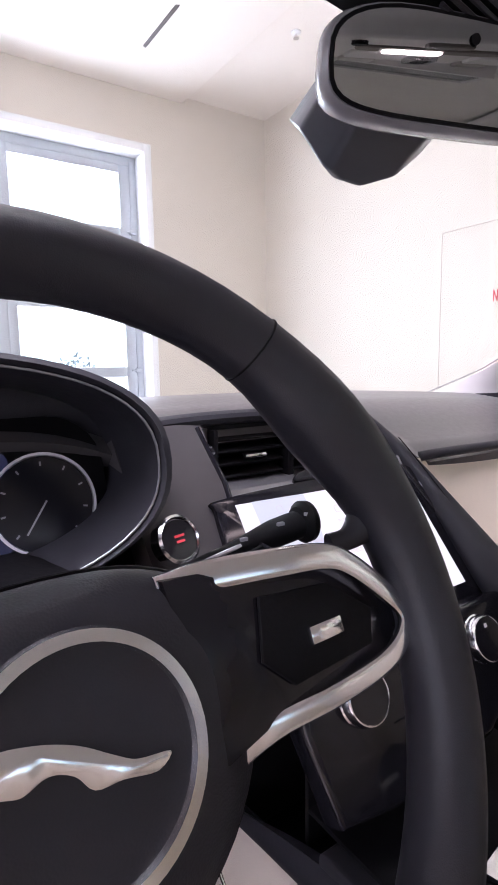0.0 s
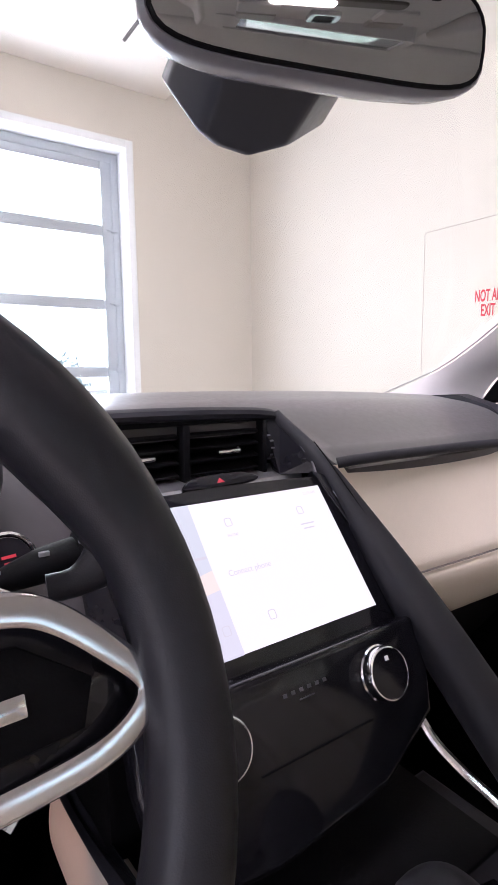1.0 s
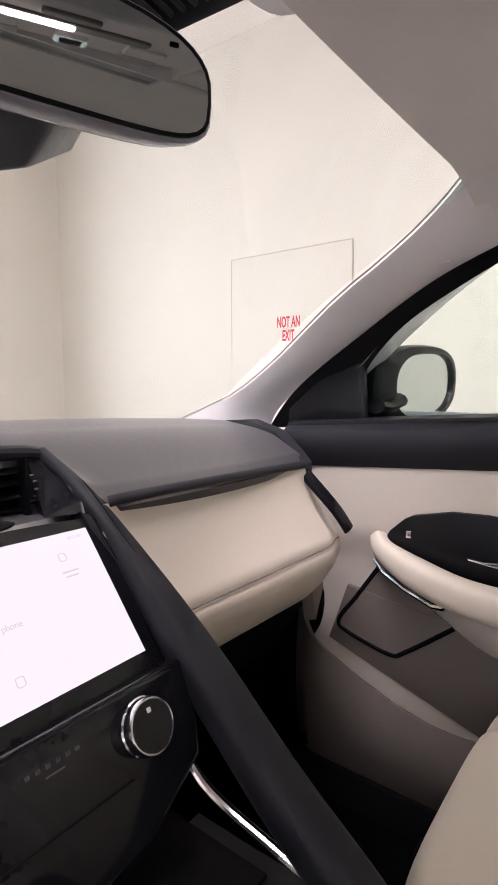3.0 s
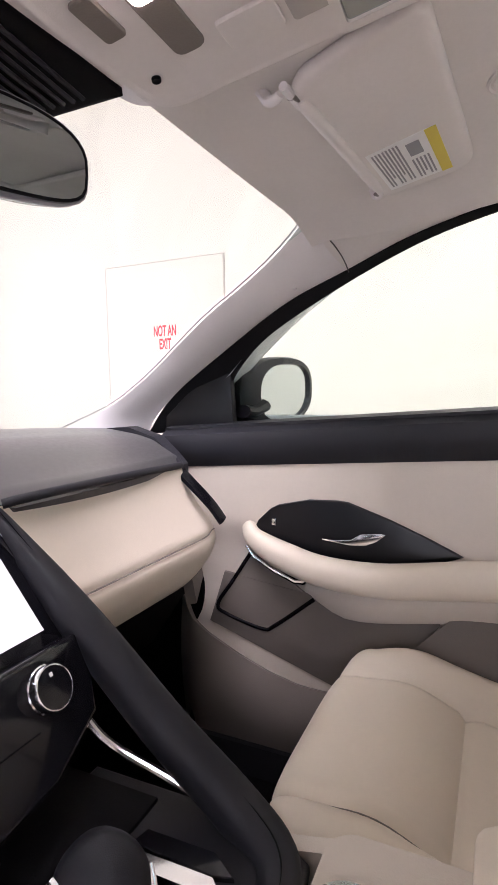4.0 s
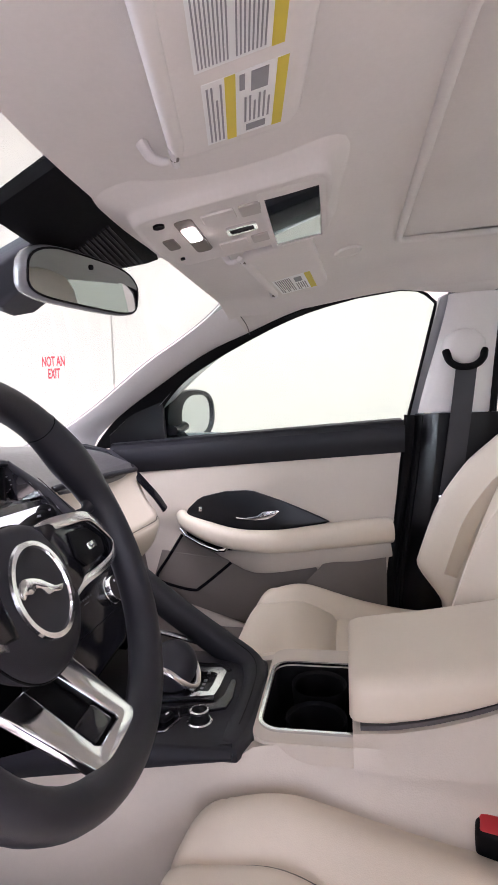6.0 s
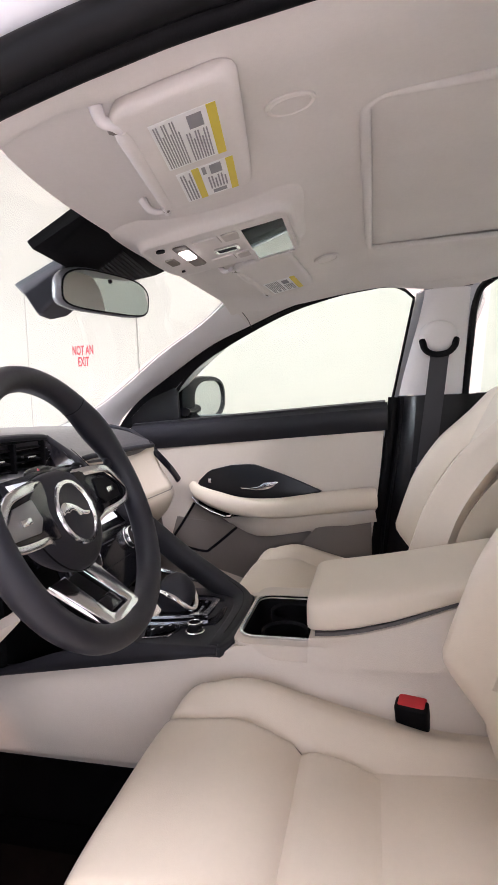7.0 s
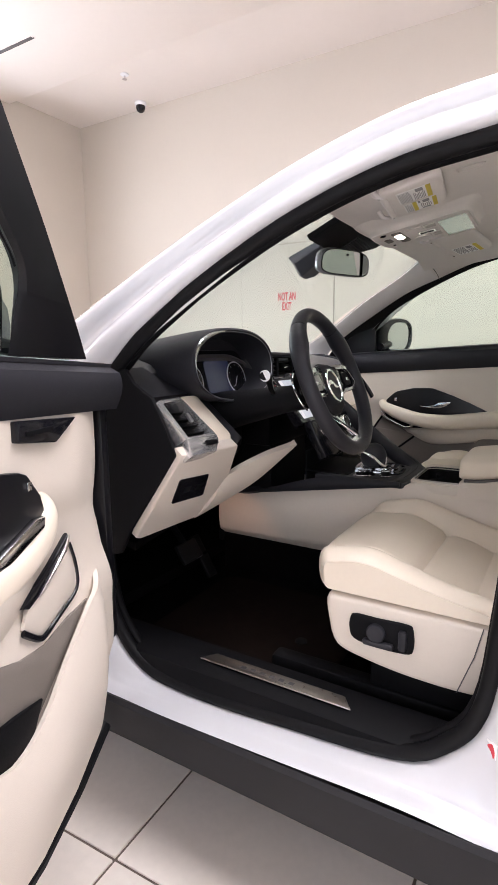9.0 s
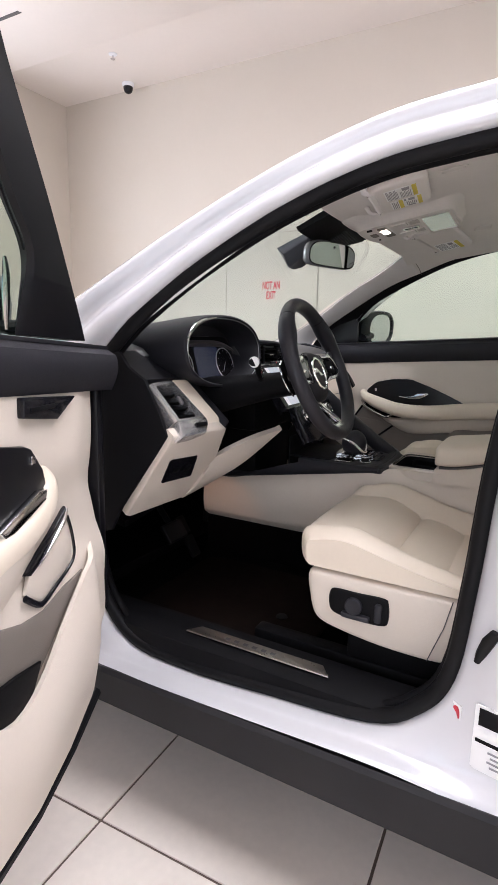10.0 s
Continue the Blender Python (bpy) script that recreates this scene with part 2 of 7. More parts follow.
def tube(path, r, n=12, flat=1.0, up=(0, 0, 1), closed=False, power=2.0):
    """A rod swept along path; r one radius or one for each point; flat: second radius over the first; power > 2 squares it off."""
    path = [V(p) for p in path]
    k = len(path)
    rs = r if isinstance(r, (list, tuple)) else [r] * k
    rings = []
    for i, p in enumerate(path):
        a = path[(i - 1) % k] if closed else path[max(i - 1, 0)]
        b = path[(i + 1) % k] if closed else path[min(i + 1, k - 1)]
        t = (b - a).normalized()
        side = t.cross(V(up))
        side = side.normalized() if side.length > 1e-4 else V((1, 0, 0))
        nor = side.cross(t).normalized()
        ring = []
        for j in range(n):
            f = 2 * math.pi * j / n
            c, s = math.cos(f), math.sin(f)
            c = math.copysign(abs(c) ** (2 / power), c)
            s = math.copysign(abs(s) ** (2 / power), s)
            ring.append(p + side * (c * rs[i]) + nor * (s * rs[i] * flat))
        rings.append(ring)
    return loft(rings, True, True, closed)


def lathe(profile, n=32, m=None):
    """Profile of (radius, height) turned round z, then placed by m."""
    rings = [[(r * math.cos(2 * math.pi * i / n), r * math.sin(2 * math.pi * i / n), h) for i in range(n)] for r, h in profile]
    bm = loft(rings, True, True)
    if m is not None:
        bmesh.ops.transform(bm, matrix=m, verts=bm.verts)
    return bm


def sheet(fn, nu, nv, thick):
    """A curved panel fn(u, v), u and v from 0 to 1, with a thickness (along its normals; sign picks the side)."""
    g = [[V(fn(i / (nu - 1), j / (nv - 1))) for j in range(nv)] for i in range(nu)]
    bm = bmesh.new()
    a = [[bm.verts.new(p) for p in row] for row in g]
    b = []
    for i in range(nu):
        row = []
        for j in range(nv):
            du = g[min(i + 1, nu - 1)][j] - g[max(i - 1, 0)][j]
            dv = g[i][min(j + 1, nv - 1)] - g[i][max(j - 1, 0)]
            nn = du.cross(dv)
            nn = nn.normalized() if nn.length > 1e-9 else V((0, 0, 1))
            row.append(bm.verts.new(g[i][j] + nn * thick))
        b.append(row)
    for i in range(nu - 1):
        for j in range(nv - 1):
            bm.faces.new((a[i][j], a[i + 1][j], a[i + 1][j + 1], a[i][j + 1]))
            bm.faces.new((b[i][j], b[i][j + 1], b[i + 1][j + 1], b[i + 1][j]))
    for i in range(nu - 1):
        bm.faces.new((a[i][0], b[i][0], b[i + 1][0], a[i + 1][0]))
        bm.faces.new((a[i][-1], a[i + 1][-1], b[i + 1][-1], b[i][-1]))
    for j in range(nv - 1):
        bm.faces.new((a[0][j], a[0][j + 1], b[0][j + 1], b[0][j]))
        bm.faces.new((a[-1][j], b[-1][j], b[-1][j + 1], a[-1][j + 1]))
    return bm


def roundrect(w, h, r, n=5, c=(0, 0)):
    """Outline of a rounded rectangle about c."""
    pts = []
    for sx, sy, a0 in ((1, 1, 0), (-1, 1, 90), (-1, -1, 180), (1, -1, 270)):
        for k in range(n):
            a = radians(a0 + 90 * k / (n - 1))
            pts.append((c[0] + sx * (w / 2 - r) + r * math.cos(a), c[1] + sy * (h / 2 - r) + r * math.sin(a)))
    return pts


def frame_of(o, right, up):
    """A pose with the given origin, local x along right and local y as near to up as can be."""
    x = V(right).normalized()
    z = x.cross(V(up)).normalized()
    y = z.cross(x)
    return Matrix(((x.x, y.x, z.x, o[0]), (x.y, y.y, z.y, o[1]), (x.z, y.z, z.z, o[2]), (0, 0, 0, 1)))


def lerp(a, b, t):
    return a + (b - a) * t


def step(a, b, t):
    t = min(1.0, max(0.0, (t - a) / (b - a)))
    return t * t * (3 - 2 * t)


def letters(name, text, size, material, parent, m, stretch=1.0, depth=0.0006, bold=0.0):
    """Writing with the built-in font, turned into a mesh."""
    cu = bpy.data.curves.new(name, "FONT")
    cu.body, cu.size, cu.extrude, cu.offset = text, size, depth, bold
    cu.align_x, cu.align_y = "CENTER", "CENTER"
    tmp = new("tmp_text", cu)
    me = bpy.data.meshes.new_from_object(tmp.evaluated_get(bpy.context.evaluated_depsgraph_get()))
    bpy.data.objects.remove(tmp)
    bm = bmesh.new()
    bm.from_mesh(me)
    bpy.data.meshes.remove(me)
    bmesh.ops.transform(bm, matrix=m @ Matrix.Diagonal((stretch, 1, 1, 1)), verts=bm.verts)
    return part(name, bm, material, parent)

# ---- the showroom ----
WX, WY, CZ = 2.64, 4.14, 3.45          # east wall, north wall, ceiling
EX, SY = -5.2, -5.2                    # storefront line to the west, glazing line to the south


def structure(name, bm, material, label, sharp=30):
    return tagged(part(name, bm, material, None, "", sharp), label, "", "", "structure")


wall_east = structure("wall_east", box((WX + 0.1, (SY + WY) / 2, CZ / 2), (0.2, WY - SY + 0.8, CZ + 0.4), 0), WALL, "cream painted plaster wall with a flush door")
WIN = (-0.95, 1.50, 0.80, 3.015)       # window opening in the north wall: x0, x1, z0, z1
nw = [box(((EX + WIN[0]) / 2, WY + 0.2, CZ / 2), (WIN[0] - EX, 0.4, CZ + 0.4), 0),
      box(((WIN[1] + WX) / 2, WY + 0.2, CZ / 2), (WX - WIN[1], 0.4, CZ + 0.4), 0),
      box(((WIN[0] + WIN[1]) / 2, WY + 0.2, (WIN[3] + CZ + 0.2) / 2), (WIN[1] - WIN[0], 0.4, CZ + 0.2 - WIN[3]), 0),
      box(((WIN[0] + WIN[1]) / 2, WY + 0.2, WIN[2] / 2 - 0.1), (WIN[1] - WIN[0], 0.4, WIN[2] + 0.2), 0)]
wall_north = structure("wall_north", join(*nw), WALL, "cream painted plaster wall with a deep window opening")
wall_west = structure("wall_west", join(box((EX - 0.1, 3.6, CZ / 2), (0.2, 1.1, CZ + 0.4), 0), box((EX - 0.1, -4.6, CZ / 2), (0.2, 1.2, CZ + 0.4), 0),
                                        box((EX - 0.1, -0.45, CZ + 0.0), (0.2, 7.1, 0.5), 0)), WALL, "cream wall round the glazed storefront")
wall_south = structure("wall_south", join(box((2.15, SY - 0.1, CZ / 2), (1.0, 0.2, CZ + 0.4), 0), box((-4.85, SY - 0.1, CZ / 2), (0.7, 0.2, CZ + 0.4), 0),
                                          box((-1.4, SY - 0.1, CZ + 0.0), (6.2, 0.2, 0.5), 0)), WALL, "cream wall round the rear glazing")
ADDED_OPENING = (-1.65, 0.35, -2.05, 0.65)        # added unseen light opening: x0, x1, y0, y1
ceiling = structure("ceiling", ring_plate([(EX, SY), (WX, SY), (WX, WY), (EX, WY)], [(ADDED_OPENING[0], ADDED_OPENING[2]), (ADDED_OPENING[1], ADDED_OPENING[2]), (ADDED_OPENING[1], ADDED_OPENING[3]), (ADDED_OPENING[0], ADDED_OPENING[3])], "z", CZ, CZ + 0.2), CEILING, "pale cream painted ceiling")
sl = tagged(thing("added_ceiling_opening", (-0.65, -0.7, CZ), "unseen glazed ceiling opening added to light the car from above", "window"), kind="structure")
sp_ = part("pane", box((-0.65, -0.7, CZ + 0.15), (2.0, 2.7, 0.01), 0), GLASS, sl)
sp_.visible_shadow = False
soffit = structure("ceiling_soffit", join(box(((EX + 1.80) / 2, (0.9 + WY) / 2, CZ - 0.0275), (1.80 - EX, WY - 0.9, 0.055), 0.004)), CEILING,
                   "slightly lower pale soffit along the window wall")
slots = [((1.21, 3.30), 0.50), ((0.55, 1.75), 0.5), ((1.15, 1.55), 0.5)]
for (sx, sy), ln in slots:
    structure("ceiling_slot", join(box((sx, sy, CZ - 0.057), (0.018, ln, 0.006), 0.001), box((sx + 0.012, sy, CZ - 0.0575), (0.006, ln + 0.02, 0.008), 0.001)),
              GAP, "narrow dark linear air slot in the soffit")

# window in the north wall
window = tagged(thing("window_1", (0.3, WY, WIN[2]), "grey aluminium framed window with white reveal, bright daylight behind", "window"), kind="structure")
x0, x1, z0, z1 = WIN
rv = 0.060
part("window_reveal", join(box((x1 - rv / 2, WY + 0.13, (z0 + z1) / 2), (rv, 0.27, z1 - z0), 0.002), box((x0 + rv / 2, WY + 0.13, (z0 + z1) / 2), (rv, 0.27, z1 - z0), 0.002),
                           box(((x0 + x1) / 2, WY + 0.13, z1 - rv / 2), (x1 - x0 - 2 * rv, 0.27, rv), 0.002)), REVEAL, window, "white painted window reveal")
part("window_sill", box(((x0 + x1) / 2, WY + 0.09, z0 + 0.015), (x1 - x0 - 2 * rv, 0.36, 0.03), 0.006), REVEAL, window)
FY = WY + 0.22
fx0, fx1, fz0, fz1 = x0 + rv, x1 - rv, z0 + 0.03, z1 - rv
fr = [box((fx1 - 0.03, FY, (fz0 + fz1) / 2), (0.06, 0.08, fz1 - fz0), 0.004), box((fx0 + 0.03, FY, (fz0 + fz1) / 2), (0.06, 0.08, fz1 - fz0), 0.004),
      box(((fx0 + fx1) / 2, FY, fz1 - 0.035), (fx1 - fx0 - 0.12, 0.08, 0.07), 0.004), box(((fx0 + fx1) / 2, FY, fz0 + 0.03), (fx1 - fx0 - 0.12, 0.08, 0.06), 0.004),
      box((0.40, FY, (fz0 + fz1) / 2), (0.07, 0.08, fz1 - fz0 - 0.13), 0.004)]
part("window_frame", join(*fr), ALU, window)
for lo, hi in ((fx0 + 0.06, 0.365), (0.435, fx1 - 0.06)):
    part("sash_stile", box((hi - 0.045, FY - 0.012, (fz0 + fz1) / 2), (0.09, 0.05, fz1 - fz0 - 0.13), 0.004), ALU, window)
    for zc in (1.20, 1.755, 2.345):
        part("glazing_bar", box(((lo + hi - 0.09) / 2, FY - 0.01, zc), (hi - lo - 0.09, 0.05, 0.085), 0.005), ALU, window)
    part("glazing_bar", box(((lo + hi - 0.09) / 2, FY - 0.01, fz1 - 0.10), (hi - lo - 0.09, 0.05, 0.07), 0.005), ALU, window)
    for za, zb in ((fz0 + 0.06, 1.158), (1.243, 1.712), (1.798, 2.302), (2.388, fz1 - 0.135)):
        p = part("pane", box(((lo + hi - 0.09) / 2, FY + 0.005, (za + zb) / 2), (hi - lo - 0.09, 0.006, zb - za), 0), GLASS, window)
        p.visible_shadow = False
for zc in (1.21, 1.765, 2.355):
    part("window_hinge", join(box((fx1 - 0.055, FY - 0.05, zc), (0.05, 0.03, 0.035), 0.005), box((fx1 - 0.09, FY - 0.055, zc), (0.05, 0.014, 0.014), 0.003)), ALU, window)

# flush service door in the east wall
door_1 = tagged(thing("door_1", (WX, 1.73, 0), "flush cream door marked NOT AN EXIT in red", "door"), kind="structure")
DY0, DY1, DZ = 1.275, 2.18, 2.06
part("door_leaf", box((WX - 0.002, (DY0 + DY1) / 2, DZ / 2), (0.012, DY1 - DY0 - 0.016, DZ - 0.012), 0.002), WALL, door_1)
part("door_gap", ring_plate([(DY0, 0), (DY1, 0), (DY1, DZ), (DY0, DZ)], [(DY0 + 0.008, 0.004), (DY1 - 0.008, 0.004), (DY1 - 0.008, DZ - 0.008), (DY0 + 0.008, DZ - 0.008)], "x", WX - 0.0045, WX + 0.01), WALLGAP, door_1)
face = frame_of((WX - 0.0095, 1.715, 1.615), (0, -1, 0), (0, 0, 1))
letters("lettering_top", "NOT AN", 0.094, RED, door_1, face, 0.47, bold=0.0022)
letters("lettering_bottom", "EXIT", 0.094, RED, door_1, frame_of((WX - 0.0095, 1.715, 1.531), (0, -1, 0), (0, 0, 1)), 0.47, bold=0.0022)

# ceiling fittings
cam_dome = thing("security_camera", (2.52, 3.20, CZ), "small dome security camera with dark eye under the ceiling", "camera")
part("mount", lathe([(0.055, 0.0), (0.055, -0.02), (0.045, -0.03)], 24, pose(2.52, 3.20, CZ)), REVEAL, cam_dome)
part("dome", lathe([(0.043, -0.028), (0.043, -0.05), (0.034, -0.072), (0.018, -0.084), (0.003, -0.088)], 24, pose(2.52, 3.20, CZ)), PIANO, cam_dome)
spr = thing("sprinkler", (2.05, 2.95, CZ), "small white ceiling sprinkler head", "sprinkler")
part("escutcheon", lathe([(0.035, 0.0), (0.034, -0.006), (0.012, -0.012)], 20, pose(2.05, 2.95, CZ)), REVEAL, spr)
part("deflector", lathe([(0.008, -0.010), (0.008, -0.034), (0.020, -0.036), (0.020, -0.040), (0.002, -0.042)], 16, pose(2.05, 2.95, CZ)), CHROME, spr)

# glazing that closes the room
for nm, c, s in (("window_2", (EX - 0.1, -0.5, 1.6), (0.02, 7.0, 3.2)), ("window_3", (-1.4, SY - 0.1, 1.6), (6.2, 0.02, 3.2))):
    w = tagged(thing(nm, (c[0], c[1], 0), "full-height showroom glazing with slim aluminium posts", "window"), kind="structure")
    pn = part("pane", box(c, s, 0), GLASS, w)
    pn.visible_shadow = False
    long = 1 if s[1] > 1 else 0
    for k in range(5):
        d = lerp(-0.5, 0.5, k / 4) * s[long] * 0.985
        part("post", box((c[0] + (0 if long else d), c[1] + (d if long else 0), 1.62), (0.09, 0.09, 3.24), 0.004), ALU, w)

# outdoors
structure("ground", box((0, 0, -0.16), (160, 160, 0.1), 0), surface("pale_paving_outside", (0.45, 0.44, 0.42), 0.9, vary=0.1, vary_scale=0.4), "pale sunlit paving outside")
# Backdrop sheet glows by itself to imitate the bright outdoors.
structure("backdrop", box((0, 40, 9), (110, 0.2, 30), 0), OUTSIDE, "glowing sheet standing in for the bright outdoors")
shrub = thing("shrub", (2.25, 9.0, -0.1), "shrub on the paving outside the window, coloured pale for glare", "shrub")
# Leaf colour is paled to imitate the glare outdoors.
LEAF = surface("glare_paled_foliage", (0.50, 0.58, 0.60), 0.7, vary=0.35, vary_scale=6)
part("trunk", tube([(2.25, 9.0, -0.12), (2.27, 9.02, 0.5), (2.22, 8.98, 0.95)], [0.05, 0.04, 0.02], 8), surface("grey_bark", (0.22, 0.19, 0.16), 0.9, vary=0.2), shrub)
for k in range(4):
    part("limb", tube([(2.25, 9.0, 0.5 + 0.08 * k), (2.25 + 0.22 * math.cos(k * 1.7), 9.0 + 0.22 * math.sin(k * 1.7), 0.95 + 0.1 * k)], [0.02, 0.008], 6), surface("grey_bark_limb", (0.22, 0.19, 0.16), 0.9, vary=0.2), shrub)
rng = random.Random(5)
lf = bmesh.new()
for k in range(420):
    a, b, r = rng.uniform(0, 6.28), rng.uniform(-1, 1), rng.random() ** 0.4
    c = V((2.25 + 0.42 * r * math.cos(a) * math.sqrt(1 - b * b), 9.0 + 0.42 * r * math.sin(a) * math.sqrt(1 - b * b), 1.05 + 0.42 * r * b + 0.06 * math.sin(3 * a)))
    m = Matrix.Translation(c) @ Matrix.Rotation(rng.uniform(0, 6.28), 4, V((rng.uniform(-1, 1), rng.uniform(-1, 1), rng.uniform(-1, 1) + 0.01)).normalized())
    vs = [lf.verts.new(m @ V(p)) for p in ((-0.05, 0, 0), (0, -0.022, 0.008), (0.055, 0, 0), (0, 0.022, 0.008))]
    lf.faces.new(vs)
part("crown", lf, LEAF, shrub, "loose crown of small pale leaves")

# ---- the car: shell ----
CX = -0.035                              # the car's middle plane


def mir(p):
    return (2 * CX - p[0], p[1], p[2])


def side_x(z):
    """Inner face of the body side on the driver's side at height z."""
    return float(np.interp(z, [1.0, 1.20, 1.294, 1.364, 1.417, 1.461, 1.495, 1.53], [-0.80, -0.80, -0.775, -0.745, -0.73, -0.71, -0.695, -0.69]))


OPENING = [(0.475, 0.58), (0.43, 0.46), (0.34, 0.385), (0.18, 0.368), (-0.04, 0.382), (-0.28, 0.405), (-0.375, 0.46), (-0.430, 0.55),
           (-0.452, 0.73), (-0.468, 0.95), (-0.495, 1.15), (-0.525, 1.38), (-0.540, 1.485), (-0.47, 1.524), (-0.30, 1.511), (-0.20, 1.494), (-0.10, 1.461), (0.0, 1.416),
           (0.10, 1.362), (0.20, 1.294), (0.30, 1.218), (0.38, 1.150), (0.455, 1.06), (0.485, 0.82)]
OUTER = [(-0.90, 0.66, 0.58), (-0.90, 0.66, 0.44), (-0.885, 0.60, 0.362), (-0.885, 0.20, 0.368), (-0.885, -0.04, 0.376), (-0.885, -0.28, 0.386), (-0.885, -0.66, 0.392), (-0.90, -0.66, 0.56),
         (-0.91, -0.66, 0.73), (-0.90, -0.66, 0.95), (-0.87, -0.66, 1.15), (-0.80, -0.68, 1.38), (-0.74, -0.70, 1.52), (-0.640, -0.50, 1.620), (-0.628, -0.30, 1.617), (-0.630, -0.19, 1.602), (-0.645, -0.09, 1.571), (-0.668, 0.01, 1.529),
         (-0.692, 0.11, 1.480), (-0.714, 0.22, 1.424), (-0.744, 0.36, 1.345), (-0.800, 0.58, 1.200), (-0.87, 0.66, 1.06), (-0.90, 0.66, 0.82)]


def side_frame(flip):
    n = 126
    op = [(side_x(p[1]), p[0], p[1]) for p in spline(OPENING, n, True)]
    out = [tuple(p) for p in spline(OUTER, n, True)]
    if flip:
        out = [(x - 0.04, y, z - 0.06 * step(1.15, 1.28, z) * step(-0.10, 0.08, y)) for x, y, z in out]
        op = [(x - 0.04, y, z + 0.030 * step(1.12, 1.30, z)) for x, y, z in op]
        # slim along the windscreen, where the pillar trim covers it
        out = [tuple(V(a).lerp(V(b), 1 - 0.90 * step(-0.05, 0.10, b[1]) * step(0.95, 1.12, b[2]))) for a, b in zip(op, out)]
    rings = []
    for k, (push, w) in enumerate(((0.0 if flip else 0.040, 0.0), (0.004, 0.0), (-0.016, 0.05), (-0.025, 0.14), (-0.027, 0.24), (-0.023, 0.34), (-0.010, 0.43), (0.0, 0.51), (0.002, 0.57), (-0.006, 0.67), (-0.018, 0.79), (-0.017, 0.90), (0, 1.0))):
        ring = []
        for a, b in zip(op, out):
            p = V(a).lerp(V(b), w) + V((push * (0.35 + 0.65 * step(0.45, 1.0, a[2])), 0, 0))
            ring.append(mir(p) if flip else tuple(p))
        rings.append(ring)
    back = []
    for a, b in zip(op, out):
        p = V(a).lerp(V(b), 0.9) + V((0.05, 0, 0))
        back.append(mir(p) if flip else tuple(p))
    rings.append(back)
    return loft(rings, True, False, True)


car = thing("car", (CX, -0.3, 0), "white compact luxury SUV with cream and black interior, driver door open", "car")
for flip in (False, True):
    part("side_frame", side_frame(flip), PAINT, car, "white painted body side round the door opening", sharp=60)
    loop = [(side_x(p[1]) + 0.004, p[0], p[1]) for p in spline(OPENING, 110, True)]
    cen = V((0, 0.0, 0.95))
    inner = [V((x + 0.006, lerp(y, cen.y, 0.022), lerp(z, cen.z, 0.022))) for x, y, z in loop]
    if not flip:
        part("door_seal", tube([mir(p) if flip else p for p in inner], 0.0155, 16, 1.0, (1, 0, 0), True), RUBBER, car, "black rubber door seal")
    lip = [V((x + 0.024, lerp(y, cen.y, 0.040), lerp(z, cen.z, 0.040))) for x, y, z in loop]
    if not flip:
        part("seal_lip", tube([mir(p) if flip else p for p in lip], 0.0105, 14, 1.0, (1, 0, 0), True), DARK, car)
    sx = -1 if not flip else 1
    xr = -0.885 if not flip else mir((-0.885, 0, 0))[0]
    # lower cladding along the sill
    clad = [[(xr + sx * 0.002, y, lerp(0.359, 0.388, (0.62 - y) / 1.3)), (xr + sx * 0.012, y, lerp(0.352, 0.380, (0.62 - y) / 1.3)), (xr + sx * 0.016, y, 0.335),
             (xr + sx * 0.012, y, 0.278), (xr - sx * 0.02, y, 0.262), (xr - sx * 0.20, y, 0.25), (xr - sx * 0.20, y, 0.30)] for y in (1.05, 0.62, 0.2, -0.2, -0.66, -1.35)]
    part("sill_cladding", loft(clad), CLAD, car, "dark grey plastic sill cladding")
    # rear door skin, quarter panel and front wing
    rear = lambda u, v, f=flip: (lambda p: mir(p) if f else p)((-0.90 + 0.04 * (v - 0.5) ** 2 * 4 * (0.5 if v < 0.5 else 1.0), -0.664 - u * 0.95, lerp(0.392, 1.17, v)))
    part("rear_door_skin", sheet(rear, 14, 14, -0.02 if flip else 0.02), PAINT, car, "white rear door skin")
    quarter = lambda u, v, f=flip: (lambda p: mir(p) if f else p)((-0.89 + 0.30 * u ** 3 + 0.03 * v * v, -1.62 - u * 0.92, lerp(0.42 + 0.12 * u, 1.20, v)))
    part("quarter_panel", sheet(quarter, 14, 12, -0.02 if flip else 0.02), PAINT, car)
    wing = lambda u, v, f=flip: (lambda p: mir(p) if f else p)((-0.90 + 0.28 * u ** 3 + 0.10 * v ** 4, 0.664 + u * 1.45, lerp(0.36 + 0.1 * u, 1.10 - 0.14 * u, v)))
    part("front_wing", sheet(wing, 16, 14, 0.02 if flip else -0.02), PAINT, car)
    rq = lambda u, v, f=flip: (lambda p: mir(p) if f else p)((lerp(-0.85, -0.62, v), -1.55 - 0.75 * u + 0.2 * v, lerp(1.19, 1.60 - 0.1 * u, v)))
    part("rear_pillar", sheet(rq, 8, 8, 0.02), PAINT, car)
    sg = lambda u, v, f=flip: (lambda p: mir(p) if f else p)((lerp(-0.845, -0.64, v), -0.70 - 0.84 * u, lerp(1.175, 1.56, v)))
    g = part("rear_side_glass", sheet(sg, 6, 6, 0.004), SIDEGLASS, car)
    g.visible_shadow = False
    for yw in (1.52, -1.30):
        m = frame_of((-0.80 if not flip else mir((-0.80, 0, 0))[0], yw, 0.35), (0, 1, 0), (0, 0, 1))
        tyre = part("wheel", lathe([(0.22, -0.11), (0.33, -0.11), (0.352, -0.08), (0.352, 0.08), (0.33, 0.11), (0.22, 0.11)], 40, m), RUBBER, car, "road wheel with black tyre")
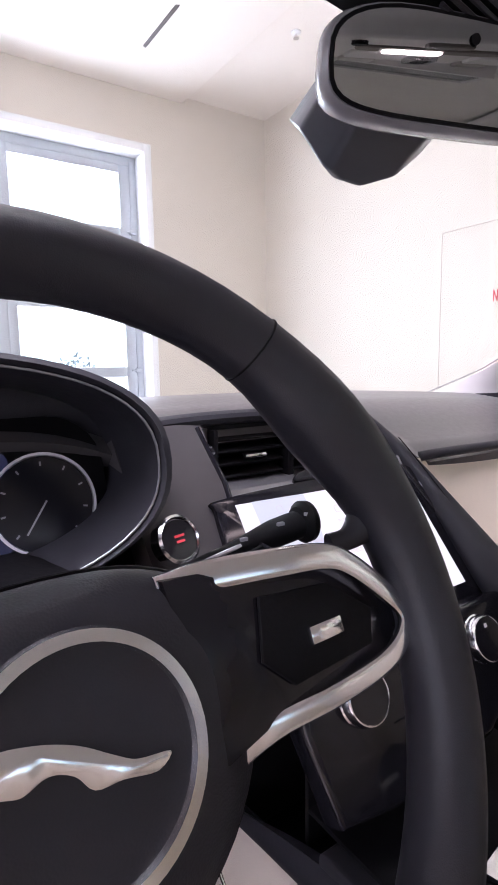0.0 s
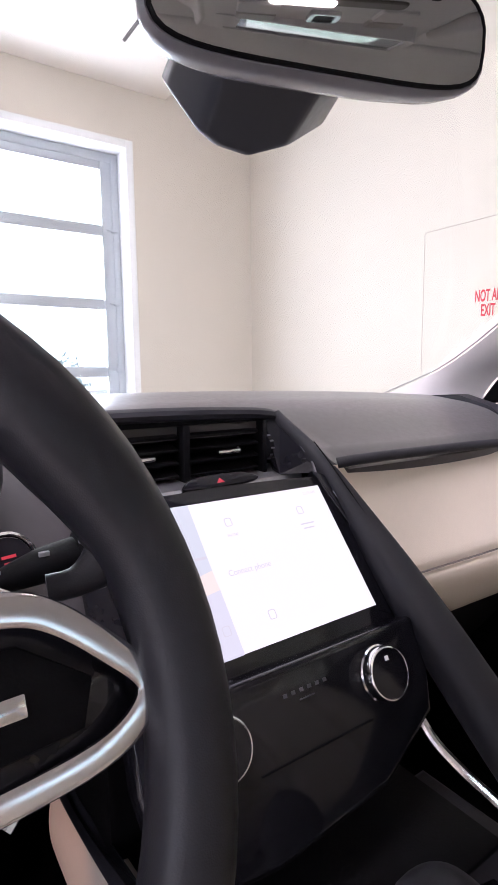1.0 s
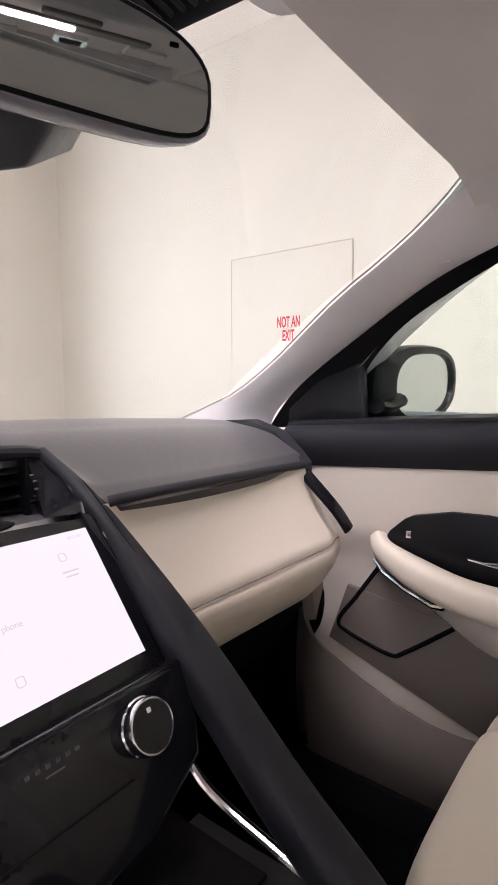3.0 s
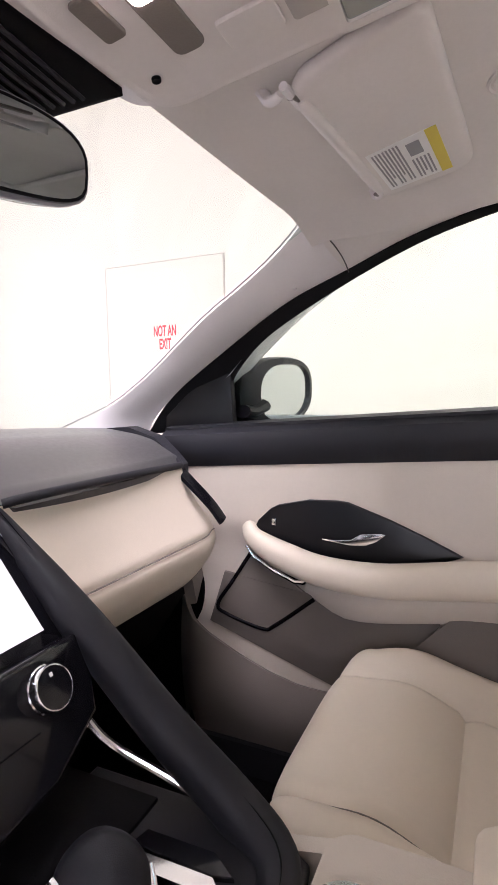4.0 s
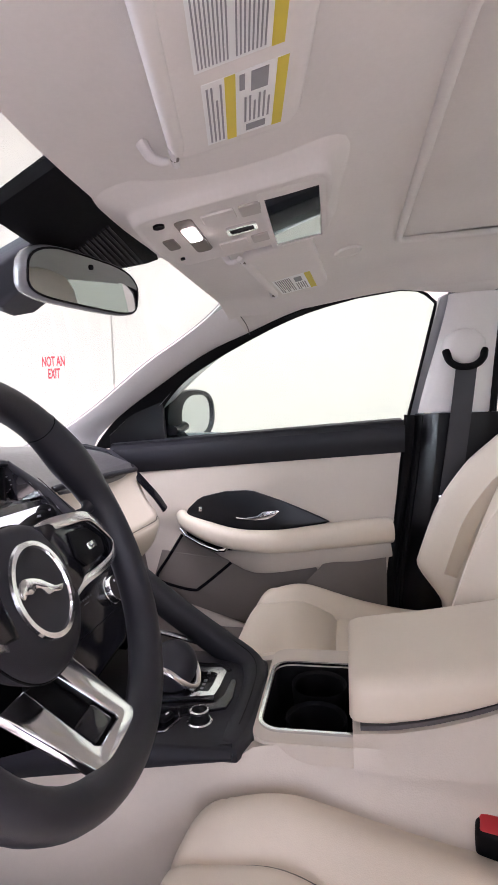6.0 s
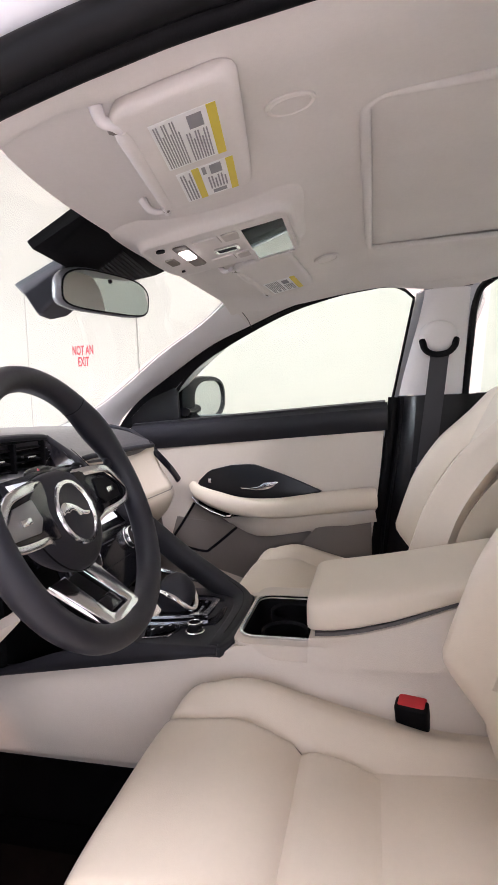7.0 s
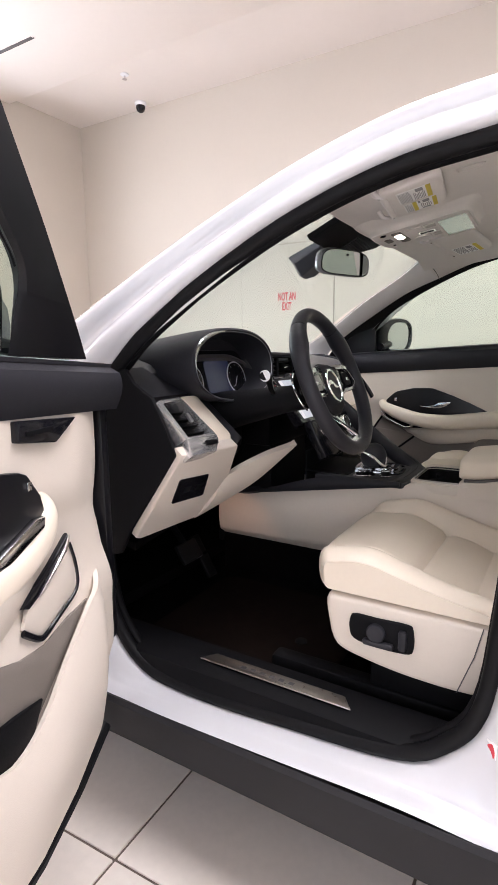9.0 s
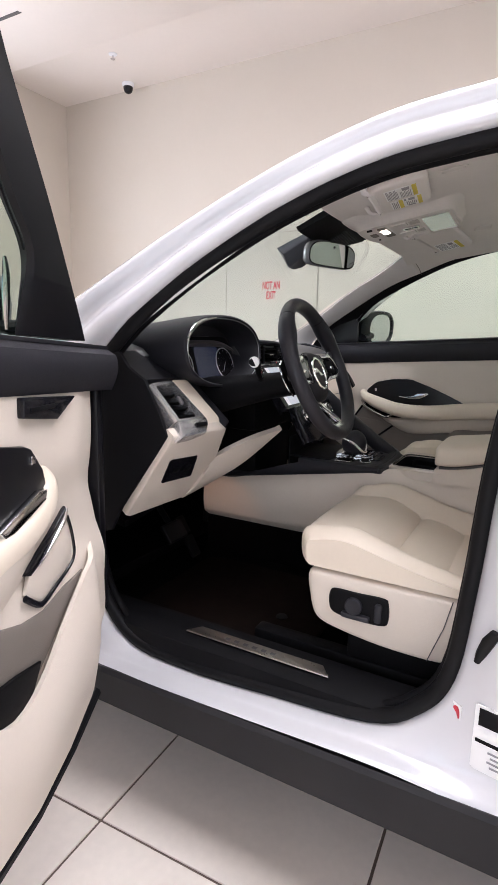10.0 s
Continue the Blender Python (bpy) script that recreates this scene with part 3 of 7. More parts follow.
        part("rim", lathe([(0.225, -0.09), (0.225, 0.09), (0.20, 0.07), (0.10, 0.05), (0.05, 0.06), (0.01, 0.06)], 32, m), CHROME, tyre)

RAILZ = [(0.60, 1.180), (0.36, 1.335), (0.11, 1.470), (-0.09, 1.562), (-0.27, 1.612), (-0.52, 1.618), (-1.2, 1.61), (-2.2, 1.56)]


def rail_z(y):
    for (ya, za), (yb, zb) in zip(RAILZ, RAILZ[1:]):
        if ya >= y >= yb:
            return lerp(za, zb, (ya - y) / (ya - yb))
    return RAILZ[-1][1]


def roof(u, v):
    c = 2 * v - 1
    y = 0.060 - 0.02 * c * c - u * 2.165
    return (CX + 0.585 * c, y, lerp(min(1.535 + 0.10 * step(0, 0.25, u), 1.632) - 0.045 * step(0.5, 1, u), rail_z(y) - 0.002, abs(c) ** 3))


part("roof", sheet(roof, 20, 18, 0.012), PAINT, car, "white roof panel")
bonnet = lambda u, v: (CX + lerp(-0.80, 0.80, v), 1.02 - 0.18 * (2 * v - 1) ** 2 + u * 1.05, 1.10 - 0.14 * u - 0.05 * (2 * v - 1) ** 2)
part("bonnet", sheet(bonnet, 14, 14, 0.015), PAINT, car)
nose = lambda u, v: (CX + lerp(-0.66, 0.66, v), 2.08 + 0.06 * math.sin(u * 3) - 0.12 * (2 * v - 1) ** 2, lerp(0.95, 0.32, u))
part("front_bumper", sheet(nose, 10, 12, 0.03), PAINT, car)
tail = lambda u, v: (CX + lerp(-0.62, 0.62, v), -2.46 - 0.06 * math.sin(u * 3) + 0.12 * (2 * v - 1) ** 2, lerp(1.15, 0.36, u))
part("tailgate", sheet(tail, 10, 12, 0.03), PAINT, car)
rw = lambda u, v: (CX + lerp(-0.60, 0.60, v), lerp(-2.08, -2.45, u) + 0.06 * (2 * v - 1) ** 2, lerp(1.56, 1.16, u))
g = part("rear_window", sheet(rw, 6, 8, 0.005), SIDEGLASS, car)
g.visible_shadow = False


def shield(u, v):
    c = 2 * v - 1
    top = V((CX + 0.565 * c, 0.055 - 0.02 * c * c, 1.512 - 0.012 * c * c))
    low = V((CX + 0.70 * c, 0.97 - 0.26 * c * c, 1.095))
    p = top.lerp(low, u)
    p.z += 0.05 * math.sin(math.pi * u) * (1 - 0.5 * c * c)
    return p


g = part("windscreen", sheet(shield, 14, 16, -0.005), SHIELD, car, "clear raked windscreen")
g.visible_shadow = False

# floor, bulkhead and inner sill
part("floor_carpet", join(box((CX, -0.55, 0.375), (1.46, 2.9, 0.05), 0.01), box((CX, 0.85, 0.62), (1.5, 0.06, 0.9), 0.01), box((CX, 0.70, 0.47), (1.46, 0.35, 0.04), 0.01, m=None)), CARPET, car, "black carpeted footwell")
for s in (1, -1):
    f = (lambda p: p) if s == 1 else mir
    sill = [[f((-0.80, y, 0.372)), f((-0.795, y, 0.435)), f((-0.765, y, 0.452)), f((-0.70, y, 0.450)), f((-0.675, y, 0.40)), f((-0.675, y, 0.36))] for y in (0.52, 0.2, -0.2, -0.46)]
    part("inner_sill", loft(sill), DARK, car, "black plastic sill trim")
    cap = lambda u, v, f=f, s=s: f((-0.79 if s == 1 else -0.762, lerp(0.50 if s == 1 else 0.36, 0.64, u), lerp(0.40, 1.10, v)))
    part("kick_panel", sheet(cap, 4, 8, 0.02), DARK, car)
plate = thing("tread_plate", (-0.752, 0.0, 0.455), "brushed metal sill tread plate with engraved lettering", "tread plate")
part("plate", prism([(-0.772, 0.19), (-0.738, 0.165), (-0.738, -0.155), (-0.772, -0.18)], "z", 0.4535, 0.457, 0.001), STEEL, plate)
for k in range(6):
    part("mark", box((-0.756, 0.080 - 0.024 * k, 0.4571), (0.010, 0.012, 0.0006), 0), SATIN, plate)

# A pillars
def inner_edge(y):
    """Where the driver's side trim meets the door seal: x and z at y."""
    ys = [-3.0, -0.5, -0.4, -0.3, -0.2, -0.1, 0.0, 0.1, 0.2, 0.3, 0.38]
    return (float(np.interp(y, ys, [-0.645, -0.645, -0.645, -0.655, -0.660, -0.665, -0.700, -0.735, -0.765, -0.785, -0.79])),
            float(np.interp(y, ys, [1.510, 1.508, 1.504, 1.494, 1.475, 1.447, 1.396, 1.328, 1.255, 1.185, 1.12])))


for s in (1, -1):
    f = mir if s == 1 else (lambda p: p)
    if s == 1:
        # foot flares forward along the windscreen edge, head ends at the rounded glass corner
        A = spline([(-0.672, 0.685, 1.136), (-0.692, 0.645, 1.156), (-0.712, 0.595, 1.180), (-0.718, 0.540, 1.207), (-0.711, 0.445, 1.266), (-0.688, 0.353, 1.326), (-0.667, 0.274, 1.375),
                    (-0.650, 0.197, 1.415), (-0.627, 0.121, 1.456), (-0.604, 0.066, 1.491), (-0.590, 0.040, 1.512)], 20)
        B = spline([(-0.806, 0.512, 1.120), (-0.803, 0.495, 1.160), (-0.788, 0.420, 1.220), (-0.770, 0.325, 1.280), (-0.756, 0.242, 1.328), (-0.742, 0.165, 1.373), (-0.732, 0.094, 1.404), (-0.721, -0.003, 1.437)], 20)
    else:
        A = spline([(-0.690, 0.640, 1.120), (-0.688, 0.50, 1.212), (-0.664, 0.39, 1.283), (-0.635, 0.25, 1.372), (-0.604, 0.12, 1.450), (-0.586, 0.045, 1.497), (-0.576, -0.02, 1.512)], 20)
        B = [np.array((inner_edge(y)[0] - 0.004, y, inner_edge(y)[1] + 0.004)) for y in np.linspace(0.38, -0.07, 20)]

    def pil(u, v, A=A, B=B, f=f, s=s):
        i = min(int(u * 19), 18)
        w = u * 19 - i
        a, b = A[i] * (1 - w) + A[i + 1] * w, B[i] * (1 - w) + B[i + 1] * w
        p = V(a).lerp(V(b), v * (0.95 if s == 1 else 1.0))
        bulge = math.sin(math.pi * v) * (0.010 if s == 1 else 0.010)
        return f((p.x + bulge, p.y - bulge * 0.6, p.z - 0.2 * bulge))

    ap = part("a_pillar_trim", sheet(pil, 24, 12, 0.004 if s == 1 else -0.012), PILLAR, car, "pale grey A pillar trim")
    if s == 1:
        PILB = [np.array(mir(A[i] * 0.05 + B[i] * 0.95)) for i in range(20)]
        seam = [V(mir(V(A[19]).lerp(V(B[19]), w))) + V((-0.024 * math.sin(math.pi * w) - 0.003, 0.002 - 0.020 * math.sin(math.pi * w), -0.008 * math.sin(math.pi * w) - 0.002)) for w in np.linspace(0.0, 0.97, 12)]
        part("pillar_joint", tube(seam, 0.0013, 6), GAP, ap, "dark joint where pillar trim meets headliner")
        part("airbag_mark", box(f((-0.700, 0.115, 1.418)), (0.004, 0.035, 0.012), 0.001, m=None), PILLAR, ap)
    part("glass_line", tube([f(V(p) + V((0.002, 0.003, 0.003))) for p in A], 0.0014, 6), SATIN, ap)


# headliner and rails
def liner_z(x, y):
    c = abs(x - CX) / 0.60
    z = 1.508 + 0.055 * step(-0.02, -0.42, y) - 0.020 * c ** 2 + 0.012 * step(-0.3, -0.8, y)
    if x > CX:
        return z - 0.03 * step(0.75, 1.0, c)
    return lerp(z, inner_edge(y)[1] + 0.006, step(lerp(0.60, 0.86, step(-0.30, -0.08, y)), 1.02, c))


def liner(u, v):
    c = 2 * v - 1
    y = 0.05 - 0.02 * c * c - 0.09 * max(0, -c) ** 4 - u * 2.05
    half = lerp(0.555, 0.60, step(0, 0.25, u)) if c > 0 else CX - inner_edge(y)[0] + 0.004
    x = CX + half * c
    return (x, y, liner_z(x, y) - 0.25 * max(0, y) )


hl = sheet(liner, 80, 60, 0.010)
HX, HY0, HY1 = 0.341, -0.372, -1.33           # sunroof opening: half width, front and rear edge
bmesh.ops.delete(hl, geom=[f for f in hl.faces if abs(f.calc_center_median().x - CX) < HX and HY1 < f.calc_center_median().y < HY0], context="FACES")
lipo = [V((x, y, 0)) for x, y in roundrect(2 * HX, HY0 - HY1, 0.030, 40, (CX, (HY0 + HY1) / 2))]
for v_ in {v_ for e_ in hl.edges if len(e_.link_faces) == 1 for v_ in e_.verts}:
    near = min(lipo, key=lambda q: (q.x - v_.co.x) ** 2 + (q.y - v_.co.y) ** 2)
    v_.co.x, v_.co.y = near.x, near.y
part("headliner", hl, HEADLINE, car, "warm grey cloth headliner")
edge = spline([(-0.716, 0.0, 1.440), (-0.701, -0.08, 1.470), (-0.692, -0.25, 1.516), (-0.692, -0.40, 1.533), (-0.692, -0.46, 1.530), (-0.684, -0.525, 1.510), (-0.682, -0.60, 1.507), (-0.684, -0.655, 1.512), (-0.695, -0.72, 1.53)], 30)
inn = spline([(-0.589, 0.036, 1.509), (-0.590, -0.03, 1.512), (-0.592, -0.25, 1.527), (-0.595, -0.40, 1.545), (-0.60, -0.72, 1.55)], 30)


def rail(u, v):
    i = min(int(u * 29), 28)
    w = u * 29 - i
    a, b = edge[i] * (1 - w) + edge[i + 1] * w, inn[i] * (1 - w) + inn[i + 1] * w
    p = V(a).lerp(V(b), v)
    return mir((p.x + 0.010 * math.sin(math.pi * v), p.y, p.z - 0.010 * math.sin(math.pi * v)))


part("roof_rail_trim", sheet(rail, 40, 8, -0.01), HEADLINE, car, "cloth covered roof rail")
for s in (1, -1):
    f = mir if s == 1 else (lambda p: p)
    long = lambda u, v, f=f: f((lerp(-0.65, -0.585, v), -0.70 - 1.35 * u, lerp(1.53, 1.555, v)))
    part("rear_rail_trim", sheet(long, 6, 4, 0.01), HEADLINE, car)

# B pillar on the passenger's side: pale upper cover, black lower cover and shut face
def pillar_y(z):
    """Front and rear edge of the pale upper cover."""
    return lerp(-0.449, -0.526, step(1.20, 1.50, z) * 0.25 + 0.75 * min(1, (z - 1.2) / 0.3)), lerp(-0.632, -0.652, (z - 1.2) / 0.3)


def pillar_up(u, v):
    z = lerp(1.205, 1.508, u)
    ya, yb = pillar_y(z)
    return (lerp(0.668, 0.632, u) - 0.026 * math.sin(math.pi * v) ** 0.6, lerp(ya, yb, v), z)


bp = part("b_pillar_upper", sheet(pillar_up, 18, 14, 0.012), PILLAR, car, "pale grey B pillar trim")
part("pillar_seam", tube([(0.612, lerp(-0.522, -0.655, k / 8), 1.5085 + 0.002 * k / 8) for k in range(9)], 0.0016, 6), GAP, bp)
cream_edge = lambda z: lerp(-0.346, -0.352, (z - 0.45) / 0.25) if z < 0.70 else lerp(-0.352, -0.410, step(0.70, 1.13, z) * 0.3 + 0.7 * (z - 0.70) / 0.43) if z < 1.13 else lerp(-0.410, -0.420, (z - 1.13) / 0.1)


def pillar_low(u, v):
    z = lerp(0.42, 1.203, u)
    y = lerp(cream_edge(z) - 0.030, -0.70, v)
    return (0.700 - 0.060 * step(0.0, 0.22, v) + 0.02 * step(0.7, 1.0, v), y, z)


part("b_pillar_lower", sheet(pillar_low, 20, 20, 0.012), SATINBLACK, car, "black lower B pillar trim")
part("shut_seal", tube([(0.702, cream_edge(z) - 0.018, z) for z in np.linspace(0.44, 1.20, 14)], 0.017, 10), RUBBER, car, "black door shut seal")
part("shut_seal", tube([(0.690, cream_edge(z) - 0.048, z) for z in np.linspace(0.44, 1.20, 14)], 0.009, 8), RUBBER, car)
part("rear_belt_line", box((0.70, -1.05, 1.165), (0.05, 0.76, 0.08), 0.01), BLACK, car, "black rear belt capping")
part("rear_door_trim", box((0.70, -1.05, 0.85), (0.05, 0.76, 0.55), 0.02), CREAMPLASTIC, car, "cream rear door trim")
part("rear_frame", tube(spline([(0.672, -0.640, 1.19), (0.655, -0.655, 1.36), (0.640, -0.668, 1.47), (0.630, -0.70, 1.520), (0.625, -0.80, 1.545), (0.62, -1.2, 1.54)], 24), 0.010, 8), RUBBER, car, "black rear window seal")
# B pillar on the driver's side, behind the opening
lo = lambda u, v: (lerp(-0.775, -0.62, step(0.55, 1.0, u)) + 0.02 * math.sin(math.pi * v), lerp(-0.475 - 0.075 * step(0.5, 1, u), -0.66, v), lerp(0.42, 1.52, u))
part("b_pillar_trim", sheet(lo, 16, 8, -0.02), DARK, car, "black B pillar trim on the driver side")

blind = lambda u, v: (lerp(CX - HX - 0.015, CX + HX + 0.015, v), lerp(HY0 + 0.012, HY1 - 0.012, u), liner_z(lerp(CX - HX, CX + HX, v), lerp(HY0, HY1, u)) + 0.017 - 0.010 * step(0.0, 0.03, u) * step(0.0, 0.03, v) * step(1.0, 0.97, v))
part("sunroof_blind", sheet(blind, 60, 60, 0.004), HEADLINE, car, "cloth sunroof blind panel")
rim_ = [V((x, y, liner_z(x, y) + 0.0050)) for x, y in roundrect(2 * HX + 0.006, HY0 - HY1 + 0.006, 0.030, 9, (CX, (HY0 + HY1) / 2))]
part("sunroof_edge", tube(rim_, 0.008, 14, 0.9, (0, 0, 1), True), HEADLINE, car, "rounded cloth edge of the sunroof opening")
for s in (1, -1):
    x, y = (0.275, -0.27) if s == 1 else (-0.434, -0.289)
    z = liner_z(x, y)
    gx, gy = (liner_z(x + 0.01, y) - liner_z(x - 0.01, y)) / 0.02, (liner_z(x, y + 0.01) - liner_z(x, y - 0.01)) / 0.02
    m = frame_of((x, y, z - 0.0005), (1, 0, gx), (0, 1, gy)) @ pose(0, 0, 0, 180)
    part("headliner_cap", lathe([(0.029, -0.006), (0.029, 0.0022), (0.0270, 0.0034), (0.0250, 0.0012), (0.0240, 0.0012), (0.0225, 0.0032), (0.001, 0.0036)], 36, m), HEADLINE, car, "round cloth-covered cap in the headliner")
part("roof_rail_plug", lathe([(0.0105, -0.004), (0.0105, 0.001), (0.008, 0.002), (0.007, -0.001), (0.001, -0.001)], 20, frame_of((-0.716, -0.408, 1.556), (0, -1, 0), (0.75, 0, 0.66))), RUBBER, car, "black plug in the roof rail")
# rear bench, dimly seen past the front seats
rb = thing("rear_bench", (CX, -1.35, 0.40), "cream leather rear bench seat", "seat")
cush = lambda u, v: (CX + lerp(-0.62, 0.62, v), lerp(-1.0, -1.5, u), 0.70 - 0.03 * u + 0.03 * math.cos((2 * v - 1) * 6) - 0.12 * (1 - step(0, 0.15, u)))
part("cushion", sheet(cush, 14, 24, 0.16), CREAM, rb)
bk = lambda u, v: (CX + lerp(-0.62, 0.62, v), lerp(-1.45, -1.68, u) + 0.02 * math.cos((2 * v - 1) * 6), lerp(0.68, 1.24, u))
part("backrest", sheet(bk, 14, 24, 0.14), CREAM, rb)
part("bench_base", box((CX, -1.3, 0.49), (1.2, 0.5, 0.19), 0.02), DARK, rb)

# ---- front doors ----
def front_door(flip, label):
    """A front door in its own frame: hinge edge at y = 0, length towards -y, inner side towards +x (flip: -x); z is height."""
    d = thing("front_door", (0, 0, 0), label, "car door", "front doors")
    k = -1 if flip else 1

    def L(n, s, z):
        return V((k * n, -s, z))

    def pl(pts, n0, n1, bev=0.003):
        bm = prism([(-s, z) for s, z in pts], "x", min(k * n0, k * n1), max(k * n0, k * n1), bev)
        return bm

    belt = lambda s: 1.138 + 0.058 * s
    LEN = 0.84
    rear = lambda z: lerp(0.778, 0.838, step(0.65, 1.10, z) * 0.4 + 0.6 * min(1, max(0, (z - 0.65) / 0.45)))

    def trim(u, v):
        z = lerp(0.47, 1.075, v)
        fr = 0.012 + (0.07 if flip else 0.036) * step(0.95, 0.76, z) * step(0.60, 0.74, z)
        if not flip:
            fr = max(fr, float(np.interp(z, [0.46, 0.60], [0.15, 0.03])))
        s = lerp(fr, rear(z), u)
        n = 0.052 + 0.006 * math.sin(math.pi * v) - 0.030 * step(0.05, 0.0, s)
        z2 = z + 0.050 * s * step(0.6, 1.0, v)
        if not flip:
            # a crease runs down to the front corner, ahead of it the panel falls away
            n -= 0.20 * max(0.0, float(np.interp(z, [0.70, 0.75, 0.786, 0.863, 0.926, 0.987, 1.06], [0.02, 0.05, 0.077, 0.124, 0.155, 0.13, 0.12])) - s)
        n -= 0.016 * step(0.94, 0.86, z) * step(0.70, 0.80, z) * step(0.62, 0.5, s)
        return L(n, s, z2)

    part("trim_panel", sheet(trim, 34, 30, 0.03 * k), CREAMPLASTIC, d, "cream door trim panel", local=True)

    def pocket_top(s):
        if flip:
            return float(np.interp(s, [0.02, 0.11, 0.184, 0.255, 0.324, 0.38, 0.424, 0.46, 0.506, 0.578, 0.64, 0.80], [0.745, 0.683, 0.648, 0.622, 0.606, 0.604, 0.611, 0.632, 0.675, 0.754, 0.818, 0.845]))
        return float(np.interp(s, [0.02, 0.105, 0.165, 0.25, 0.31, 0.35, 0.375, 0.40, 0.43, 0.46, 0.514, 0.594, 0.66, 0.80], [0.775, 0.748, 0.718, 0.655, 0.604, 0.581, 0.574, 0.573, 0.582, 0.604, 0.662, 0.754, 0.815, 0.835]))

    def outer(u, v):
        s = lerp(0.02, 0.79, u)
        z = lerp(0.432 if flip else 0.400, pocket_top(s), v)
        if not flip:
            low_ = float(np.interp(s, [0.02, 0.07, 0.126, 0.24, 0.35, 0.8], [0.61, 0.575, 0.455, 0.395, 0.362, 0.352]))
            z = lerp(low_, pocket_top(s), v)
        return L((0.082 if flip else 0.070) + 0.020 * math.sin(math.pi * v * 0.9) - 0.05 * (step(0.08, 0.0, s) if flip else 1.2 * step(0.15, 0.03, s)) - 0.028 * step(0.6, 0.8, s), s, z)

    # Passenger bin gets the darker taupe: its shade is put into the colour.
    part("map_pocket", sheet(outer, 60, 14, 0.010 * k), CREAMPLASTIC if not flip else TAUPE_AND_SHADE, d, "moulded door bin with a curved lip", local=True)
    if not flip:
        # Black plate imitates the shade deep in the driver door bin.
        part("pocket_shade", pl([(0.312, 0.620), (0.345, 0.57), (0.42, 0.565), (0.50, 0.64), (0.46, 0.648), (0.38, 0.636)], 0.058, 0.066, 0.003), DARK, d, "dark plate painting the shade at the bin bottom", local=True)
    if flip:
        part("pocket_floor", pl([(0.05, 0.46), (0.62, 0.46), (0.60, 0.50), (0.06, 0.50)], 0.03, 0.085), DARK, d, local=True)
    rec = [(0.15, 0.715), (0.25, 0.640), (0.345, 0.575), (0.42, 0.57), (0.52, 0.66), (0.62, 0.785), (0.52, 0.765), (0.43, 0.735), (0.35, 0.708), (0.29, 0.700), (0.22, 0.712)] if not flip else [(0.10, 0.70), (0.22, 0.66), (0.40, 0.60), (0.50, 0.64), (0.60, 0.77), (0.58, 0.80), (0.45, 0.79), (0.30, 0.80), (0.14, 0.82)]
    # Shade of the hollow is painted here, as taupe over cream plastic.
    part("pocket_recess", pl(rec, 0.050, 0.060, 0.002), TAUPE_AND_SHADE, d, "bin recess behind the lip, its shade painted in taupe", local=True)

    def cap(u, v):
        s = lerp(-0.012, LEN + 0.005, u)
        b = belt(s)
        a = math.pi * v
        z = lerp(b - 0.088, b, v)
        return L(0.056 + 0.016 * math.sin(a * 0.9) - 0.02 * step(0.8, 1, v), s, z)

    part("belt_capping", sheet(cap, 24, 12, 0.03 * k), BLACK, d, "black soft vinyl belt capping", local=True)
    part("belt_cap_top", sheet(lambda u, v: L(lerp(0.05, -0.07, v), lerp(-0.01, LEN, u), belt(lerp(-0.01, LEN, u)) - 0.004 + 0.004 * math.sin(math.pi * v)), 16, 6, -0.006 * k), BLACK, d, local=True)
    # gloss black lens with the pull handle
    if flip:
        lens = [(0.218, 0.928), (0.226, 0.945), (0.255, 0.972), (0.272, 0.981), (0.34, 0.996), (0.400, 0.998), (0.422, 0.996), (0.503, 0.968), (0.570, 0.940), (0.625, 0.915), (0.638, 0.908), (0.622, 0.901), (0.56, 0.88), (0.43, 0.862), (0.32, 0.872), (0.25, 0.900)]
    else:
        lens = [(0.262, 0.902), (0.275, 0.945), (0.305, 0.984), (0.322, 0.991), (0.420, 1.008), (0.450, 1.009), (0.475, 1.005), (0.60, 0.966), (0.665, 0.930), (0.672, 0.920), (0.655, 0.906), (0.572, 0.872), (0.519, 0.860), (0.426, 0.858), (0.378, 0.864), (0.286, 0.880)]
    hp = part("handle_panel", pl(lens, 0.045, 0.064, 0.004), SATINBLACK, d, "gloss black handle surround", local=True)
    ho = 0.0 if flip else 0.058
    blade = [(0.372 + ho, 0.9235), (0.40 + ho, 0.9215), (0.432 + ho, 0.926), (0.452 + ho, 0.939), (0.492 + ho, 0.943), (0.500 + ho, 0.941), (0.482 + ho, 0.926), (0.462 + ho, 0.917), (0.43 + ho, 0.914), (0.40 + ho, 0.917), (0.374 + ho, 0.920)]
    part("pull_handle", pl(blade, 0.070, 0.079, 0.003), BRIGHT, hp, "chrome pull handle")
    part("lock_button", box(L(0.066, 0.265, 0.945) if flip else L(0.0645, 0.305, 0.966), (0.004, 0.010, 0.014), 0.001), CHROME, hp)
    # armrest
    if not flip:
        ap = spline([(0.285, 0.950, 0.044), (0.262, 0.932, 0.050), (0.258, 0.906, 0.056), (0.285, 0.876, 0.060), (0.36, 0.850, 0.062), (0.50, 0.836, 0.064), (0.64, 0.846, 0.062), (0.80, 0.866, 0.056)], 30)
    else:
        ap = spline([(0.205, 0.930, 0.062), (0.228, 0.912, 0.085), (0.29, 0.888, 0.100), (0.38, 0.866, 0.108), (0.50, 0.862, 0.110), (0.64, 0.878, 0.104), (0.76, 0.888, 0.09), (0.80, 0.890, 0.08)], 30)
    rad = [(0.015 if flip else 0.011) + 0.013 * step(0, 0.35, i / 29) + 0.006 * step(0.3, 0.8, i / 29) for i in range(30)]
